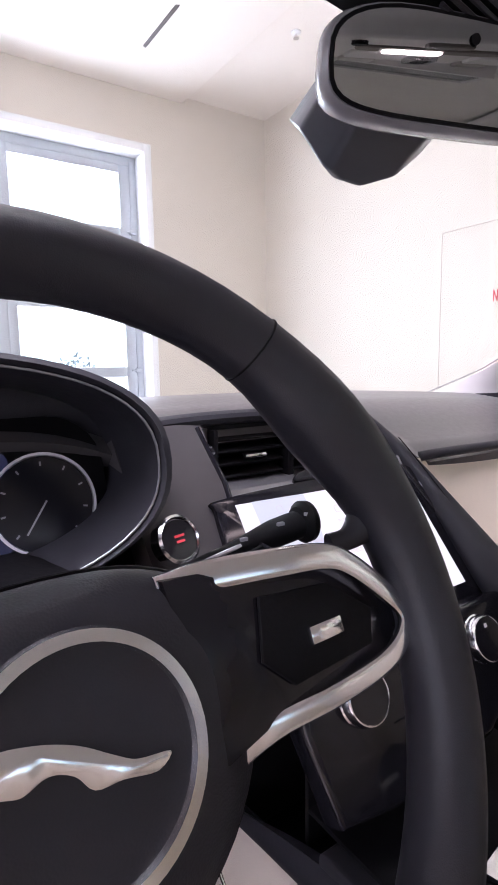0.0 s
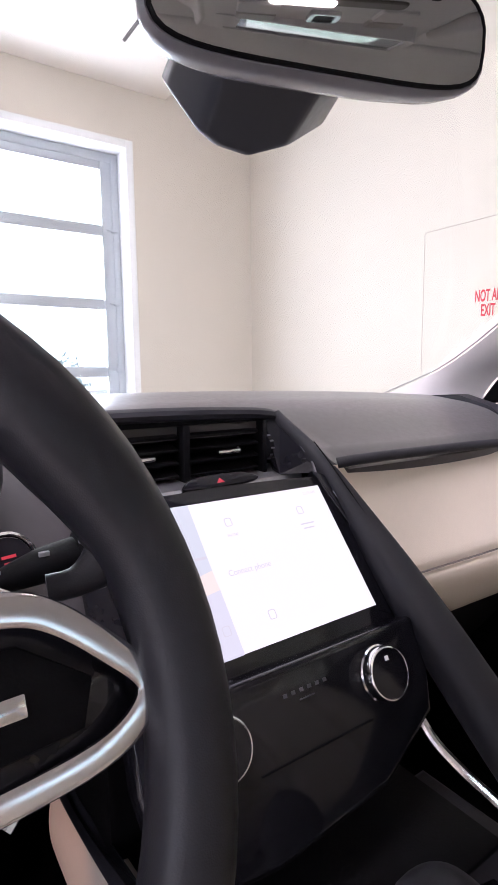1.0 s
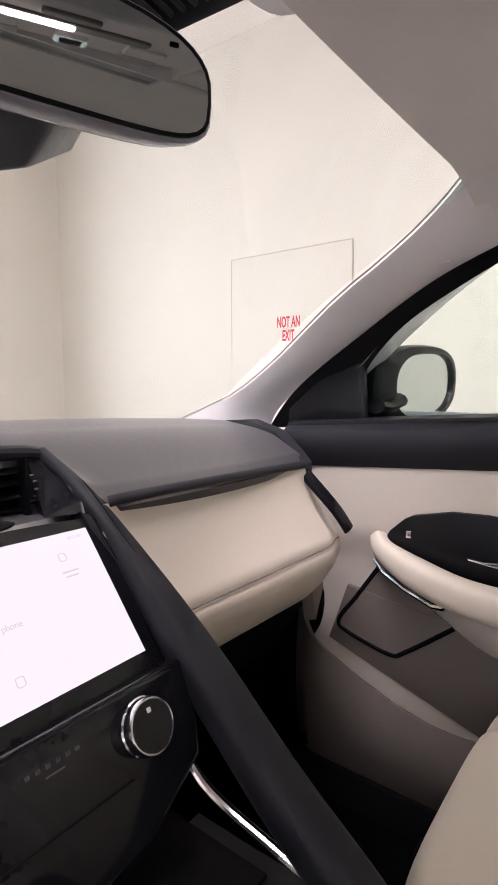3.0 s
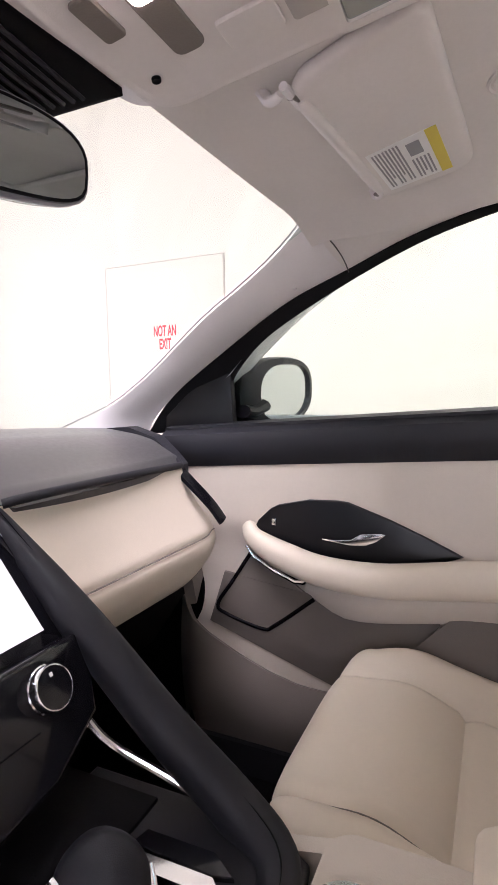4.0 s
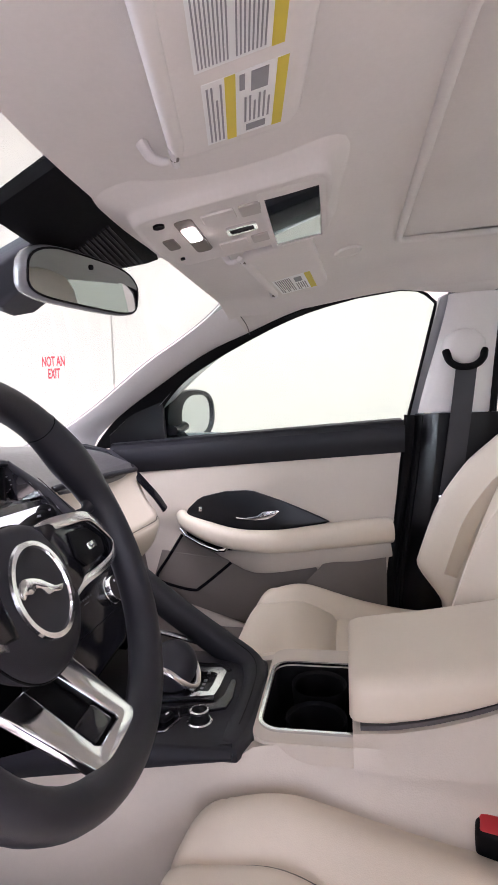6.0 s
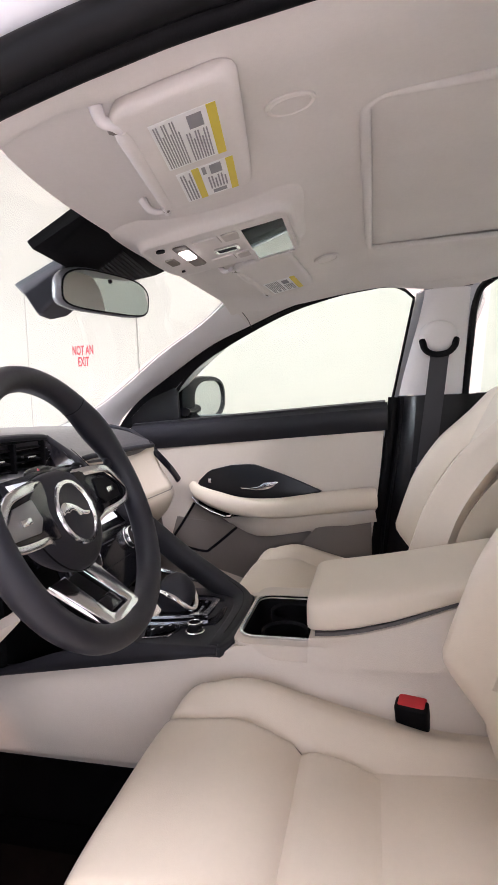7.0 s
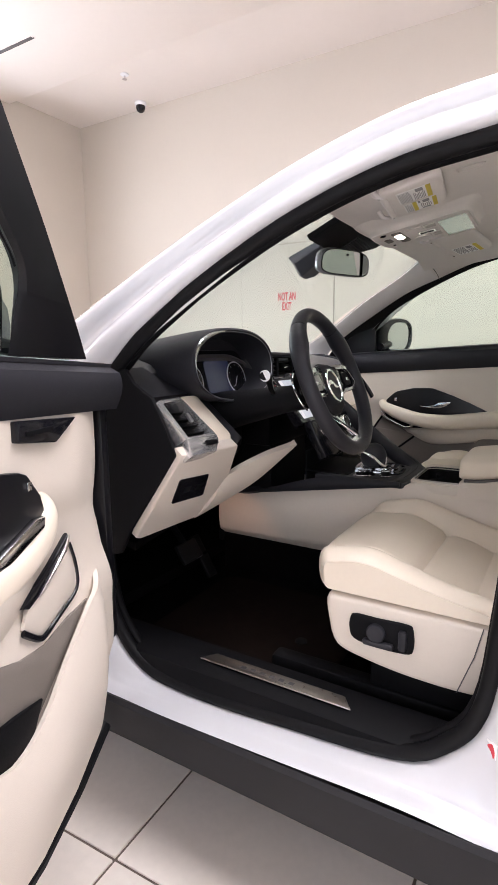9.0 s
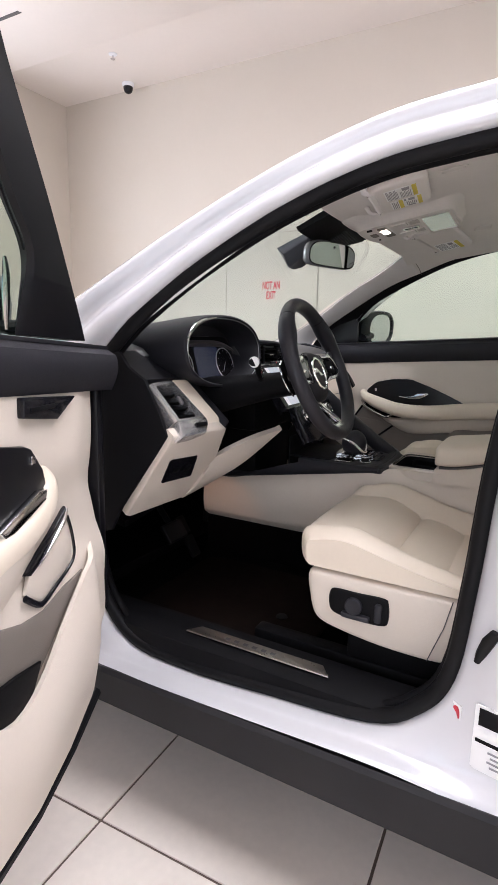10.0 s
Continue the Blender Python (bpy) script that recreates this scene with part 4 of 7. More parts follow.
    part("armrest", tube([L(n, s, z) for s, z, n in ap], rad, 22, 1.0 if flip else 0.72, (1, 0, 0), power=2.6), CREAM, d, "padded cream armrest", local=True)
    if flip:
        lowp = spline([(0.33, 0.806, 0.050), (0.45, 0.800, 0.062), (0.60, 0.822, 0.064), (0.80, 0.850, 0.05)], 16)
        under = tube([L(n, s, z) for s, z, n in lowp], [0.012 + 0.03 * step(0, 0.3, i / 15) for i in range(16)], 12, 0.75, (1, 0, 0), power=2.6)
    else:
        # the underside of the armrest rolls back into the panel above the bin
        def roll(u, v):
            s = lerp(0.30, 0.80, u)
            hi = float(np.interp(s, [0.30, 0.36, 0.50, 0.64, 0.80], [0.856, 0.836, 0.820, 0.830, 0.850]))
            lo = float(np.interp(s, [0.30, 0.345, 0.43, 0.52, 0.62, 0.80], [0.800, 0.772, 0.735, 0.760, 0.780, 0.825]))
            return L(0.044 + 0.030 * math.cos(v * math.pi / 2) * step(0.26, 0.40, s), s, lerp(hi, lo, v))

        under = sheet(roll, 30, 12, 0.008 * k)
    part("armrest_base", under, CREAMPLASTIC, d, "underside of the armrest", local=True)
    # grab cup with chrome strip, speaker with black rim
    if flip:
        cup = [(0.21, 0.90), (0.225, 0.868), (0.315, 0.822), (0.40, 0.826), (0.34, 0.85), (0.26, 0.885)]
        ch = [(0.205, 0.892), (0.222, 0.870), (0.265, 0.845), (0.315, 0.826), (0.335, 0.828), (0.345, 0.838)]
        gr = [(0.20, 0.866), (0.125, 0.745), (0.130, 0.728), (0.160, 0.716), (0.228, 0.704), (0.262, 0.716), (0.345, 0.783), (0.30, 0.815)]
        rim = [(0.205, 0.868), (0.16, 0.80), (0.122, 0.742), (0.145, 0.722), (0.230, 0.702), (0.262, 0.715), (0.35, 0.786)]
    else:
        cup = [(0.202, 0.858), (0.207, 0.846), (0.214, 0.836), (0.255, 0.808), (0.296, 0.785), (0.322, 0.776), (0.340, 0.784), (0.307, 0.799), (0.255, 0.826), (0.215, 0.850)]
        ch = [(0.203, 0.856), (0.209, 0.843), (0.218, 0.833), (0.245, 0.815), (0.275, 0.797), (0.300, 0.784)]
        gr = [(0.205, 0.850), (0.186, 0.800), (0.185, 0.758), (0.203, 0.743), (0.285, 0.719), (0.302, 0.722), (0.335, 0.748), (0.315, 0.790), (0.225, 0.840)]
        rim = [(0.200, 0.839), (0.189, 0.812), (0.182, 0.784), (0.181, 0.758), (0.198, 0.742), (0.245, 0.727), (0.284, 0.715), (0.304, 0.718), (0.340, 0.746)]
    part("grab_cup", pl(cup, 0.05, 0.072 if flip else 0.062, 0.004), PIANO, d, "gloss black grab recess", local=True)
    part("chrome_strip", tube([L(0.080 if flip else 0.062, s, z) for s, z in ch], [0.003, 0.004, 0.004, 0.005, 0.007, 0.005] if flip else [0.0015, 0.0035, 0.0038, 0.003, 0.002, 0.001], 8, 1.0, (1, 0, 0)), BRIGHT, d, "chrome accent strip", local=True)
    # Passenger grille likewise has its shade coloured in.
    part("speaker_grille", pl(gr, 0.050, 0.058, 0.002), TAUPE_AND_SHADE if flip else CREAMPLASTIC, d, "moulded speaker grille", local=True)
    part("speaker_rim", tube([L(0.060, s, z) for s, z in spline(rim, 30)], 0.0045 if flip else [0.0036 + 0.0024 * step(0.5, 1.0, i / 29) for i in range(30)], 8, 0.7, (1, 0, 0)), PIANO, d, "gloss black speaker rim", local=True)
    # outer skin and glass
    skin = lambda u, v: L(-0.10 + (0.02 - 0.05 * (v - 0.45) ** 2) * -1 - 0.012, lerp(-0.02, LEN + 0.03, u), lerp(0.40, belt(0.4), v))
    part("door_skin", sheet(skin, 16, 16, 0.012 * k), PAINT, d, "white outer door skin", local=True)
    part("door_core", join(box(L(-0.03, 0.0, 0.83), (0.13, 0.03, 0.56), 0.01), box(L(-0.03, LEN - 0.02, 0.79), (0.13, 0.03, 0.66), 0.01), box(L(-0.04, LEN / 2 + 0.06, 0.42), (0.13, LEN - 0.12, 0.05), 0.01)), RUBBER if flip else SATINBLACK, d, local=True)
    part("bottom_seal", tube([L(0.050, 0.105, 0.418), L(0.050, 0.215, 0.372), L(0.050, 0.34, 0.340), L(0.050, 0.80, 0.325)], 0.016, 10, 1.0, (1, 0, 0)), RUBBER, d, "black rubber bottom seal", local=True)

    def top_line(s):
        if not flip:
            return float(np.interp(s, [0.05, 0.108, 0.201, 0.288, 0.378, 0.431, 0.52, 0.65, 0.95], [1.150, 1.200, 1.300, 1.388, 1.480, 1.535, 1.585, 1.605, 1.610]))
        y = 0.335 + 0.10 - s
        zs = [(0.45, 1.165), (0.317, 1.272), (0.115, 1.396), (-0.07, 1.470), (-0.25, 1.512), (-0.40, 1.528), (-0.455, 1.522), (-0.49, 1.49)]
        for (ya, za), (yb, zb) in zip(zs, zs[1:]):
            if ya >= y >= yb:
                return lerp(za, zb, (ya - y) / (ya - yb))
        return zs[0][1] if y > 0.45 else zs[-1][1]

    def lean(z):
        return -0.03 + max(0, (z - 1.14)) * 0.36 if flip else 0.022 + max(0, z - 1.15) * 0.2

    fr = [(s, top_line(s)) for s in np.linspace(0.0, 0.925, 40)]
    if flip:
        top = [L(lean(z), s, z) for s, z in fr]
        back = [L(lean(z), 0.862 + 0.070 * (z - 1.188) / 0.33, z) for z in np.linspace(1.48, 1.17, 8)]
        part("window_frame", tube(top + back, 0.0042, 10, 1.0, (1, 0, 0)), RUBBER, d, "black window frame", local=True)
        # Gloss black upright; the grey colour paints in what it reflects.
        rearf = lambda u, v: L(lean(lerp(1.19, 1.50, u)) - 0.004, 0.858 + 0.078 * u + lerp(0.0, 0.045, v), lerp(1.185, 1.50 + 0.02 * v, u))
        part("rear_window_frame", sheet(rearf, 12, 6, 0.012), ALU, d, "rear upright of the window frame, its reflections coloured in as grey", local=True)
    else:
        # a wide satin black frame: outer edge on the roof line, inner edge on the glass
        oc = spline([(0.057, 1.150), (0.108, 1.207), (0.166, 1.269), (0.247, 1.357), (0.315, 1.428), (0.378, 1.493), (0.431, 1.549), (0.52, 1.595), (0.65, 1.615), (0.93, 1.615)], 46)
        ic = spline([(0.292, 1.160), (0.288, 1.215), (0.284, 1.262), (0.296, 1.297), (0.350, 1.350), (0.418, 1.432), (0.475, 1.492), (0.545, 1.535), (0.65, 1.553), (0.91, 1.553)], 46)
        rows_ = []
        for (so, zo), (si, zi) in zip(oc, ic):
            no, ni = 0.04 + 0.2 * (zo - 1.15), 0.04 + 0.2 * (zi - 1.15)
            rows_.append([L(no - 0.008, so, zo), L(no + 0.004, lerp(so, si, 0.08), lerp(zo, zi, 0.08)), L(ni + 0.004, lerp(so, si, 0.92), lerp(zo, zi, 0.92)), L(ni - 0.004, si, zi), L(ni - 0.020, lerp(si, so, 0.1), lerp(zi, zo, 0.1)), L(no - 0.045, so, zo)])
        part("window_frame", loft(rows_), SATINBLACK, d, "wide satin black window frame", local=True)
        part("glass_run", tube([L(0.036 + 0.2 * (z - 1.15), s + 0.006, z - 0.004) for s, z in ic[14:]], 0.0018, 6, 1.0, (1, 0, 0)), DARK, d, local=True)
        part("chrome_upright", tube([L(0.032, s + 0.012, z) for s, z in ic[1:13]], [0.002 + 0.006 * math.sin(math.pi * (i + 1) / 13) for i in range(12)], 8, 0.6, (1, 0, 0)), BRIGHT, d, "bright chrome upright by the mirror", local=True)

    def pane(u, v):
        s = lerp(0.02 if flip else 0.10, 0.855 + 0.07 * v, u)
        z = lerp(belt(s) - 0.01, max(belt(s) - 0.005, top_line(s)), v)
        return L(lean(z), s, z)

    g = part("window_glass", sheet(pane, 26, 8, 0.004), SIDEGLASS, d, "green tinted side glass", local=True)
    g.visible_shadow = False
    if flip:
        sail = [(-0.03, 1.115), (-0.028, 1.165), (0.03, top_line(0.03) + 0.014), (0.08, top_line(0.08) + 0.014), (0.12, top_line(0.12) + 0.008), (0.145, top_line(0.145) - 0.004), (0.150, belt(0.15) + 0.03), (0.152, belt(0.15) - 0.005)]
        part("mirror_sail", pl(sail, lean(1.2) + 0.006, lean(1.2) + 0.030, 0.006), SATINBLACK, d, "black mirror sail panel", local=True)
    # exterior mirror
    mc = L(-0.190, 0.190, 1.218) if flip else L(-0.222, 0.240, 1.225)
    turn_ = Matrix.Rotation(k * radians(13 if flip else 20), 3, "Z")
    ring = lambda t, w, h, yo: [mc + turn_ @ V((k * t + k * w * math.copysign(abs(math.cos(a)) ** 0.75, math.cos(a)), yo, h * math.copysign(abs(math.sin(a)) ** 0.75, math.sin(a)) - 0.01 * math.cos(a))) for a in [2 * math.pi * i / 28 for i in range(28)]]
    shell = part("exterior_mirror", loft([ring(0.03, 0.05, 0.030, 0.150), ring(0.028, 0.125, 0.068, 0.128), ring(0.026, 0.150, 0.084, 0.065), ring(0.024, 0.153, 0.087, 0.0), ring(0.018, 0.143, 0.083, -0.010), ring(0, 0.112, 0.070, -0.012), ring(0, 0.106, 0.065, 0.006)]), SATINBLACK, d, "black exterior mirror", local=True)
    part("mirror_glass", loft([ring(0, 0.110, 0.069, -0.004), ring(0, 0.110, 0.069, 0.002)]), MIRROR, shell, "reflecting mirror glass")
    part("mirror_arm", tube([L(-0.01, 0.16, 1.175), L(-0.05, 0.165, 1.172), L(-0.10, 0.17, 1.185)], [0.022, 0.02, 0.024], 10, 0.7), SATINBLACK, d, local=True)
    if flip:
        part("lower_panel", sheet(lambda u, v: L(0.062 - 0.035 * (1 - v) ** 2, lerp(0.03, 0.80, u), lerp(0.378, 0.445, v)), 8, 6, 0.02 * k), CREAMPLASTIC, d, local=True)
    return d, L, k


door_p, LP, kp = front_door(True, "closed front passenger door with cream trim and black handle panel")
door_p.matrix_world = pose(0.73, 0.43, 0)
PB = spline([tuple(PILB[i]) for i in (0, 5, 10, 15, 19)] + [(0.626, -0.12, 1.482), (0.620, -0.25, 1.514), (0.617, -0.40, 1.540), (0.618, -0.465, 1.534)], 40)
PT = spline([(0.752, 0.330, 1.140), (0.730, 0.300, 1.225), (0.708, 0.248, 1.288), (0.684, 0.165, 1.348), (0.656, -0.002, 1.428), (0.637, -0.145, 1.482), (0.625, -0.29, 1.514), (0.620, -0.41, 1.529), (0.624, -0.468, 1.521)], 40)


def seal_strip(u, v):
    i = min(int(u * 39), 38)
    w = u * 39 - i
    a, b = PB[i] * (1 - w) + PB[i + 1] * w, PT[i] * (1 - w) + PT[i + 1] * w
    return V(a).lerp(V(b), v * 1.0) + V((-0.010 + 0.006 * v, -0.004, -0.003 * v))


part("upper_seal", sheet(seal_strip, 60, 6, 0.004), RUBBER, car, "black seal between pillar trim and window")
door_d, LD, kd = front_door(False, "open front driver door with cream trim and window switches")
part("memory_switch", prism([(-0.32, 1.066), (-0.16, 1.054), (-0.225, 1.020), (-0.322, 1.034)], "x", 0.045, 0.066, 0.003), PIANO, door_d, "gloss black seat memory switch", local=True)
part("memory_keys", box((0.0665, -0.27, 1.045), (0.003, 0.07, 0.008), 0.001), DARK, door_d, local=True)
for q in range(4):
    part("window_switch", box((0.064, -0.45 - 0.05 * (q % 2) - 0.004 * q, 0.886 - 0.014 * (q // 2)), (0.012, 0.036, 0.009), 0.003), PIANO, door_d, local=True)
    part("switch_glint", box((0.0705, -0.45 - 0.05 * (q % 2) - 0.004 * q, 0.889 - 0.016 * (q // 2)), (0.001, 0.012, 0.002), 0), CHROME, door_d, local=True)
part("pull_trim", prism([(-0.283, 0.914), (-0.305, 0.916), (-0.412, 0.882), (-0.398, 0.868), (-0.375, 0.868), (-0.288, 0.896)], "x", 0.062, 0.076, 0.004), CHROME, door_d, "satin chrome pull trim", local=True)
door_d.matrix_world = pose(-0.935, 0.335, 0, 0, 0, -71.4)


# ---- front seats ----
def front_seat(x0, label):
    st = thing("front_seat", (x0, -0.35, 0.40), label, "car seat", "front seats")
    W = 0.252

    def top_z(c, y):
        """Height of the upholstery top at y, c from -1 to 1 across."""
        a = abs(c)
        z = 0.721 - 0.074 * step(-0.07, -0.52, y) + 0.010 * math.exp(-((y + 0.16) / 0.09) ** 2)
        z += 0.038 * step(0.58, 0.82, a) * step(-0.005, -0.20, y) - 0.012 * step(0.84, 1.0, a)
        z -= 0.012 * math.exp(-((a - 0.61) / 0.022) ** 2) * step(-0.03, -0.08, y)
        if a < 0.62:
            z -= 0.013 * math.exp(-((y + 0.262) / 0.008) ** 2) + 0.006 * math.exp(-((y + 0.375) / 0.006) ** 2) + 0.006 * math.exp(-((y + 0.388) / 0.006) ** 2)
            z += 0.008 * math.exp(-((y + 0.315) / 0.04) ** 2) + 0.012 * math.exp(-((y + 0.18) / 0.06) ** 2)
        return z

    def section(c):
        """Closed outline of the cushion in y and z, at c across."""
        a = abs(c)
        shrink = 1 - 0.16 * step(0.90, 1.0, a) ** 2
        yf = -0.038 - 0.045 * a ** 4
        pts = [(-0.60 + 0.50 * k / 44, None) for k in range(45)]
        out = [(y, top_z(c, y)) for y, _ in pts]
        zt = top_z(c, -0.10)
        zb = 0.662
        for k in range(1, 14):
            f = math.pi * (0.5 - k / 13)
            e = 0.75
            out.append((-0.10 + (yf + 0.10) * abs(math.cos(f)) ** e, (zt + zb) / 2 + (zt - zb) / 2 * math.copysign(abs(math.sin(f)) ** 0.8, math.sin(f))))
        out += [(-0.25, zb), (-0.45, zb), (-0.60, zb)]
        my, mz = -0.30, 0.70
        return [(my + (y - my) * (1 - 0.02 * step(0.9, 1.0, a)), mz + (z - mz) * shrink) for y, z in out]

    cs = [math.sin(math.pi / 2 * t) if abs(t) > 0.75 else t * math.sin(math.pi / 2 * 0.75) / 0.75 for t in np.linspace(-1, 1, 72)]
    part("cushion", loft([[(x0 + W * c, y, z) for y, z in section(c)] for c in cs]), CREAM, st, "cream leather seat cushion with stitched bolsters", sharp=60)
    for c_ in (-0.61, 0.61):
        part("seam", tube([(x0 + W * c_, y, top_z(c_, y) + 0.0006) for y in np.linspace(-0.11, -0.50, 24)], 0.0013, 5), TAUPE_AND_SHADE, st)
    part("seam", tube([(x0 + W * c_, -0.262, top_z(c_, -0.262) + 0.0006) for c_ in np.linspace(-0.59, 0.59, 20)], 0.0013, 5), TAUPE_AND_SHADE, st)
    ARM = 0.13
    yb, zb, tilt = -0.545, 0.70, radians(22)
    ax, nx = V((0, -math.sin(tilt), math.cos(tilt))), V((0, math.cos(tilt), math.sin(tilt)))

    def back(u, v):
        c = 2 * v - 1
        h = 0.60 * u
        bol = step(0.52, 0.84, abs(c)) * step(0.0, 0.15, u) * step(1.0, 0.60, u)
        w = lerp(0.245, 0.225, u) * (1 - 0.22 * step(0.8, 1.0, u))
        f = 0.02 + 0.095 * bol * (1 - 0.6 * step(0.35, 0.9, u)) - 0.065 * step(0.88, 1.0, abs(c)) + 0.016 * math.sin(math.pi * u) - 0.03 * step(0.88, 1.0, u)
        f -= 0.009 * math.exp(-((abs(c) - 0.57) / 0.022) ** 2) + (0.008 * math.exp(-((u - 0.62) / 0.014) ** 2) if abs(c) < 0.6 else 0)
        p = V((x0 + w * c, yb, zb)) + ax * h + nx * f
        return p

    part("backrest", sheet(back, 48, 52, -0.10), CREAM, st, "cream leather backrest with raised bolsters", sharp=60)
    top = V((x0, yb, zb)) + ax * 0.60
    hr = [[top + ax * (0.06 + 0.20 * q) + nx * (0.02 + 0.055 * g * math.cos(a)) + V((0.125 * (1 - 0.25 * q * q) * g * math.copysign(abs(math.sin(a)) ** 0.7, math.sin(a)), 0, 0))
           for a in [2 * math.pi * i / 28 for i in range(28)]] for q, g in ((-0.04, 0.5), (0.0, 0.82), (0.12, 0.98), (0.4, 1.0), (0.75, 0.98), (0.93, 0.84), (1.0, 0.5))]
    part("headrest", loft(hr), CREAM, st, "cream leather headrest")
    for sgn in (-1, 1):
        part("headrest_post", tube([top + V((sgn * 0.06, 0, 0)) + nx * -0.03 - ax * 0.06, top + V((sgn * 0.06, 0, 0)) + nx * 0.01 + ax * 0.1], 0.006, 10), CHROME, st)
    part("seat_base", box((x0, -0.32, 0.55), (0.42, 0.40, 0.10), 0.02), DARK, st)
    for sgn in (-1, 1):
        part("seat_rail", box((x0 + sgn * 0.19, -0.25, 0.425), (0.045, 0.62, 0.05), 0.008), DARK, st, "black seat rail")
        part("seat_riser", box((x0 + sgn * 0.19, -0.36, 0.475), (0.03, 0.36, 0.08), 0.006), DARK, st)
    return st


seat_p = front_seat(0.365, "cream leather front passenger seat beside the console")
seat_p.location.y += 0.035
seat_d = front_seat(-0.452, "cream leather driver seat with power switches on its side")
val = spline([(-0.098, 0.655), (-0.100, 0.60), (-0.118, 0.548), (-0.17, 0.530), (-0.26, 0.518), (-0.36, 0.516), (-0.44, 0.525), (-0.52, 0.55), (-0.52, 0.655), (-0.40, 0.662), (-0.25, 0.660), (-0.15, 0.660)], 48, True)
vl = part("side_valance", prism([tuple(p) for p in val], "x", -0.705, -0.665, 0.012, 4), CREAMPLASTIC, seat_d, "cream plastic side valance")
part("valance_joint", tube([(-0.7065, -0.405, 0.66), (-0.7065, -0.392, 0.60), (-0.7065, -0.365, 0.52)], 0.0012, 6), GAP, seat_d)
sw = part("switch_plate", prism([tuple(p) for p in spline([(-0.152, 0.622), (-0.150, 0.595), (-0.162, 0.574), (-0.21, 0.568), (-0.27, 0.570), (-0.282, 0.585), (-0.280, 0.622), (-0.268, 0.632), (-0.21, 0.630), (-0.165, 0.630)], 36, True)],
                                "x", -0.712, -0.700, 0.004), DARK, seat_d, "black power seat switch plate")
part("lumbar_switch", lathe([(0.019, -0.002), (0.019, 0.008), (0.016, 0.010), (0.002, 0.009)], 24, frame_of((-0.712, -0.208, 0.602), (0, 1, 0), (0, 0, 1)) @ pose(0, 0, 0, 0, 180, 0)), BLACK, sw)
part("slide_switch", box((-0.716, -0.213, 0.580), (0.014, 0.062, 0.013), 0.004), BLACK, sw)
part("recline_switch", box((-0.716, -0.262, 0.600), (0.014, 0.016, 0.042), 0.005), BLACK, sw)

# ---- dashboard ----
dash = thing("dashboard", (CX, 0.45, 0.60), "black and cream dashboard with touchscreen and air vents", "dashboard")


def pad_z(x, y):
    """Height of the soft dash top."""
    side = ((x - CX) / 0.66) ** 2
    front = lerp(1.090, 1.152, step(0.28, 0.50, y))
    z = front + 0.010 * step(0.45, 0.62, y) - 0.045 * step(0.66, 0.95, y) - 0.020 * side * step(0.30, 0.5, y)
    hump = math.exp(-(((x + 0.47) / 0.20) ** 4)) * step(0.80, 0.34, y)
    return z + 0.055 * hump


def pad(u, v):
    x = lerp(-0.745, 0.665, v)
    x_in = x
    mid = step(0.105, 0.055, x)
    y0 = lerp(0.288 + 0.02 * ((x - 0.3) / 0.4) ** 2, lerp(0.372, 0.345, step(-0.2, -0.3, x)), mid) if x > -0.30 else 0.345 + 0.05 * step(-0.60, -0.74, x)
    y = lerp(y0, 0.95 - 0.25 * ((x - CX) / 0.7) ** 2, u)
    z = pad_z(x, y) - 0.012 * step(0.05, 0.0, u)
    if x > -0.30:
        z = lerp(z, max(z, 1.138), mid * step(0.32, 0.12, u))
    if x_in > 0.40:
        x = 0.40 + (x_in - 0.40) * (float(np.interp(y, [0.28, 0.31, 0.42, 0.60, 0.75], [0.512, 0.530, 0.600, 0.655, 0.66])) - 0.40) / 0.265
    return (x, y, z)


part("top_pad", sheet(pad, 44, 90, 0.018), PADTOP, dash, "charcoal soft-touch dash top")
part("carcass", join(box((CX, 0.62, 0.94), (1.42, 0.36, 0.24), 0.02), box((0.31, 0.46, 0.96), (0.44, 0.20, 0.16), 0.02), box((-0.46, 0.50, 0.93), (0.50, 0.18, 0.16), 0.02)), DARK, dash)

# passenger side: cream fascia, its lip and end vent
PROFILE = spline([(0.297, 1.085), (0.288, 1.042), (0.268, 0.985), (0.250, 0.947), (0.248, 0.915), (0.262, 0.878), (0.30, 0.845), (0.36, 0.835)], 26)


def fascia(u, v):
    i = min(int(u * 25), 24)
    w = u * 25 - i
    y, z = PROFILE[i] * (1 - w) + PROFILE[i + 1] * w
    right = lerp(0.515, 0.592, step(0.0, 0.38, u)) - 0.06 * step(0.5, 1.0, u)
    x = lerp(0.085, right, v)
    y += 0.05 * step(0.80, 1.0, v) ** 2 * step(0.0, 0.3, u) * 0.4
    dz = -0.008 * v
    g = 0.004 * math.exp(-((u - 0.43) / 0.02) ** 2)
    return (x, y + g, z + dz)


part("cream_fascia", sheet(fascia, 40, 30, -0.012), CREAM, dash, "cream leather fascia with a stitched seam")
st = [fascia(0.43, k / 40) for k in range(41)]
part("fascia_stitching", tube([(p[0], p[1] - 0.004, p[2]) for p in st], 0.0013, 6), TAUPE_AND_SHADE, dash)
lip = spline([(0.098, 0.300, 1.086), (0.112, 0.291, 1.089), (0.14, 0.287, 1.090), (0.2, 0.285, 1.090), (0.36, 0.290, 1.086), (0.50, 0.300, 1.080), (0.520, 0.304, 1.080), (0.535, 0.318, 1.086)], 24)
part("pad_lip", tube(lip, 0.0075, 12, 0.9), BLACK, dash, "black edge roll of the dash top")
ev = [(0.520, 0.300, 1.064), (0.560, 0.262, 1.000), (0.580, 0.244, 0.960)]
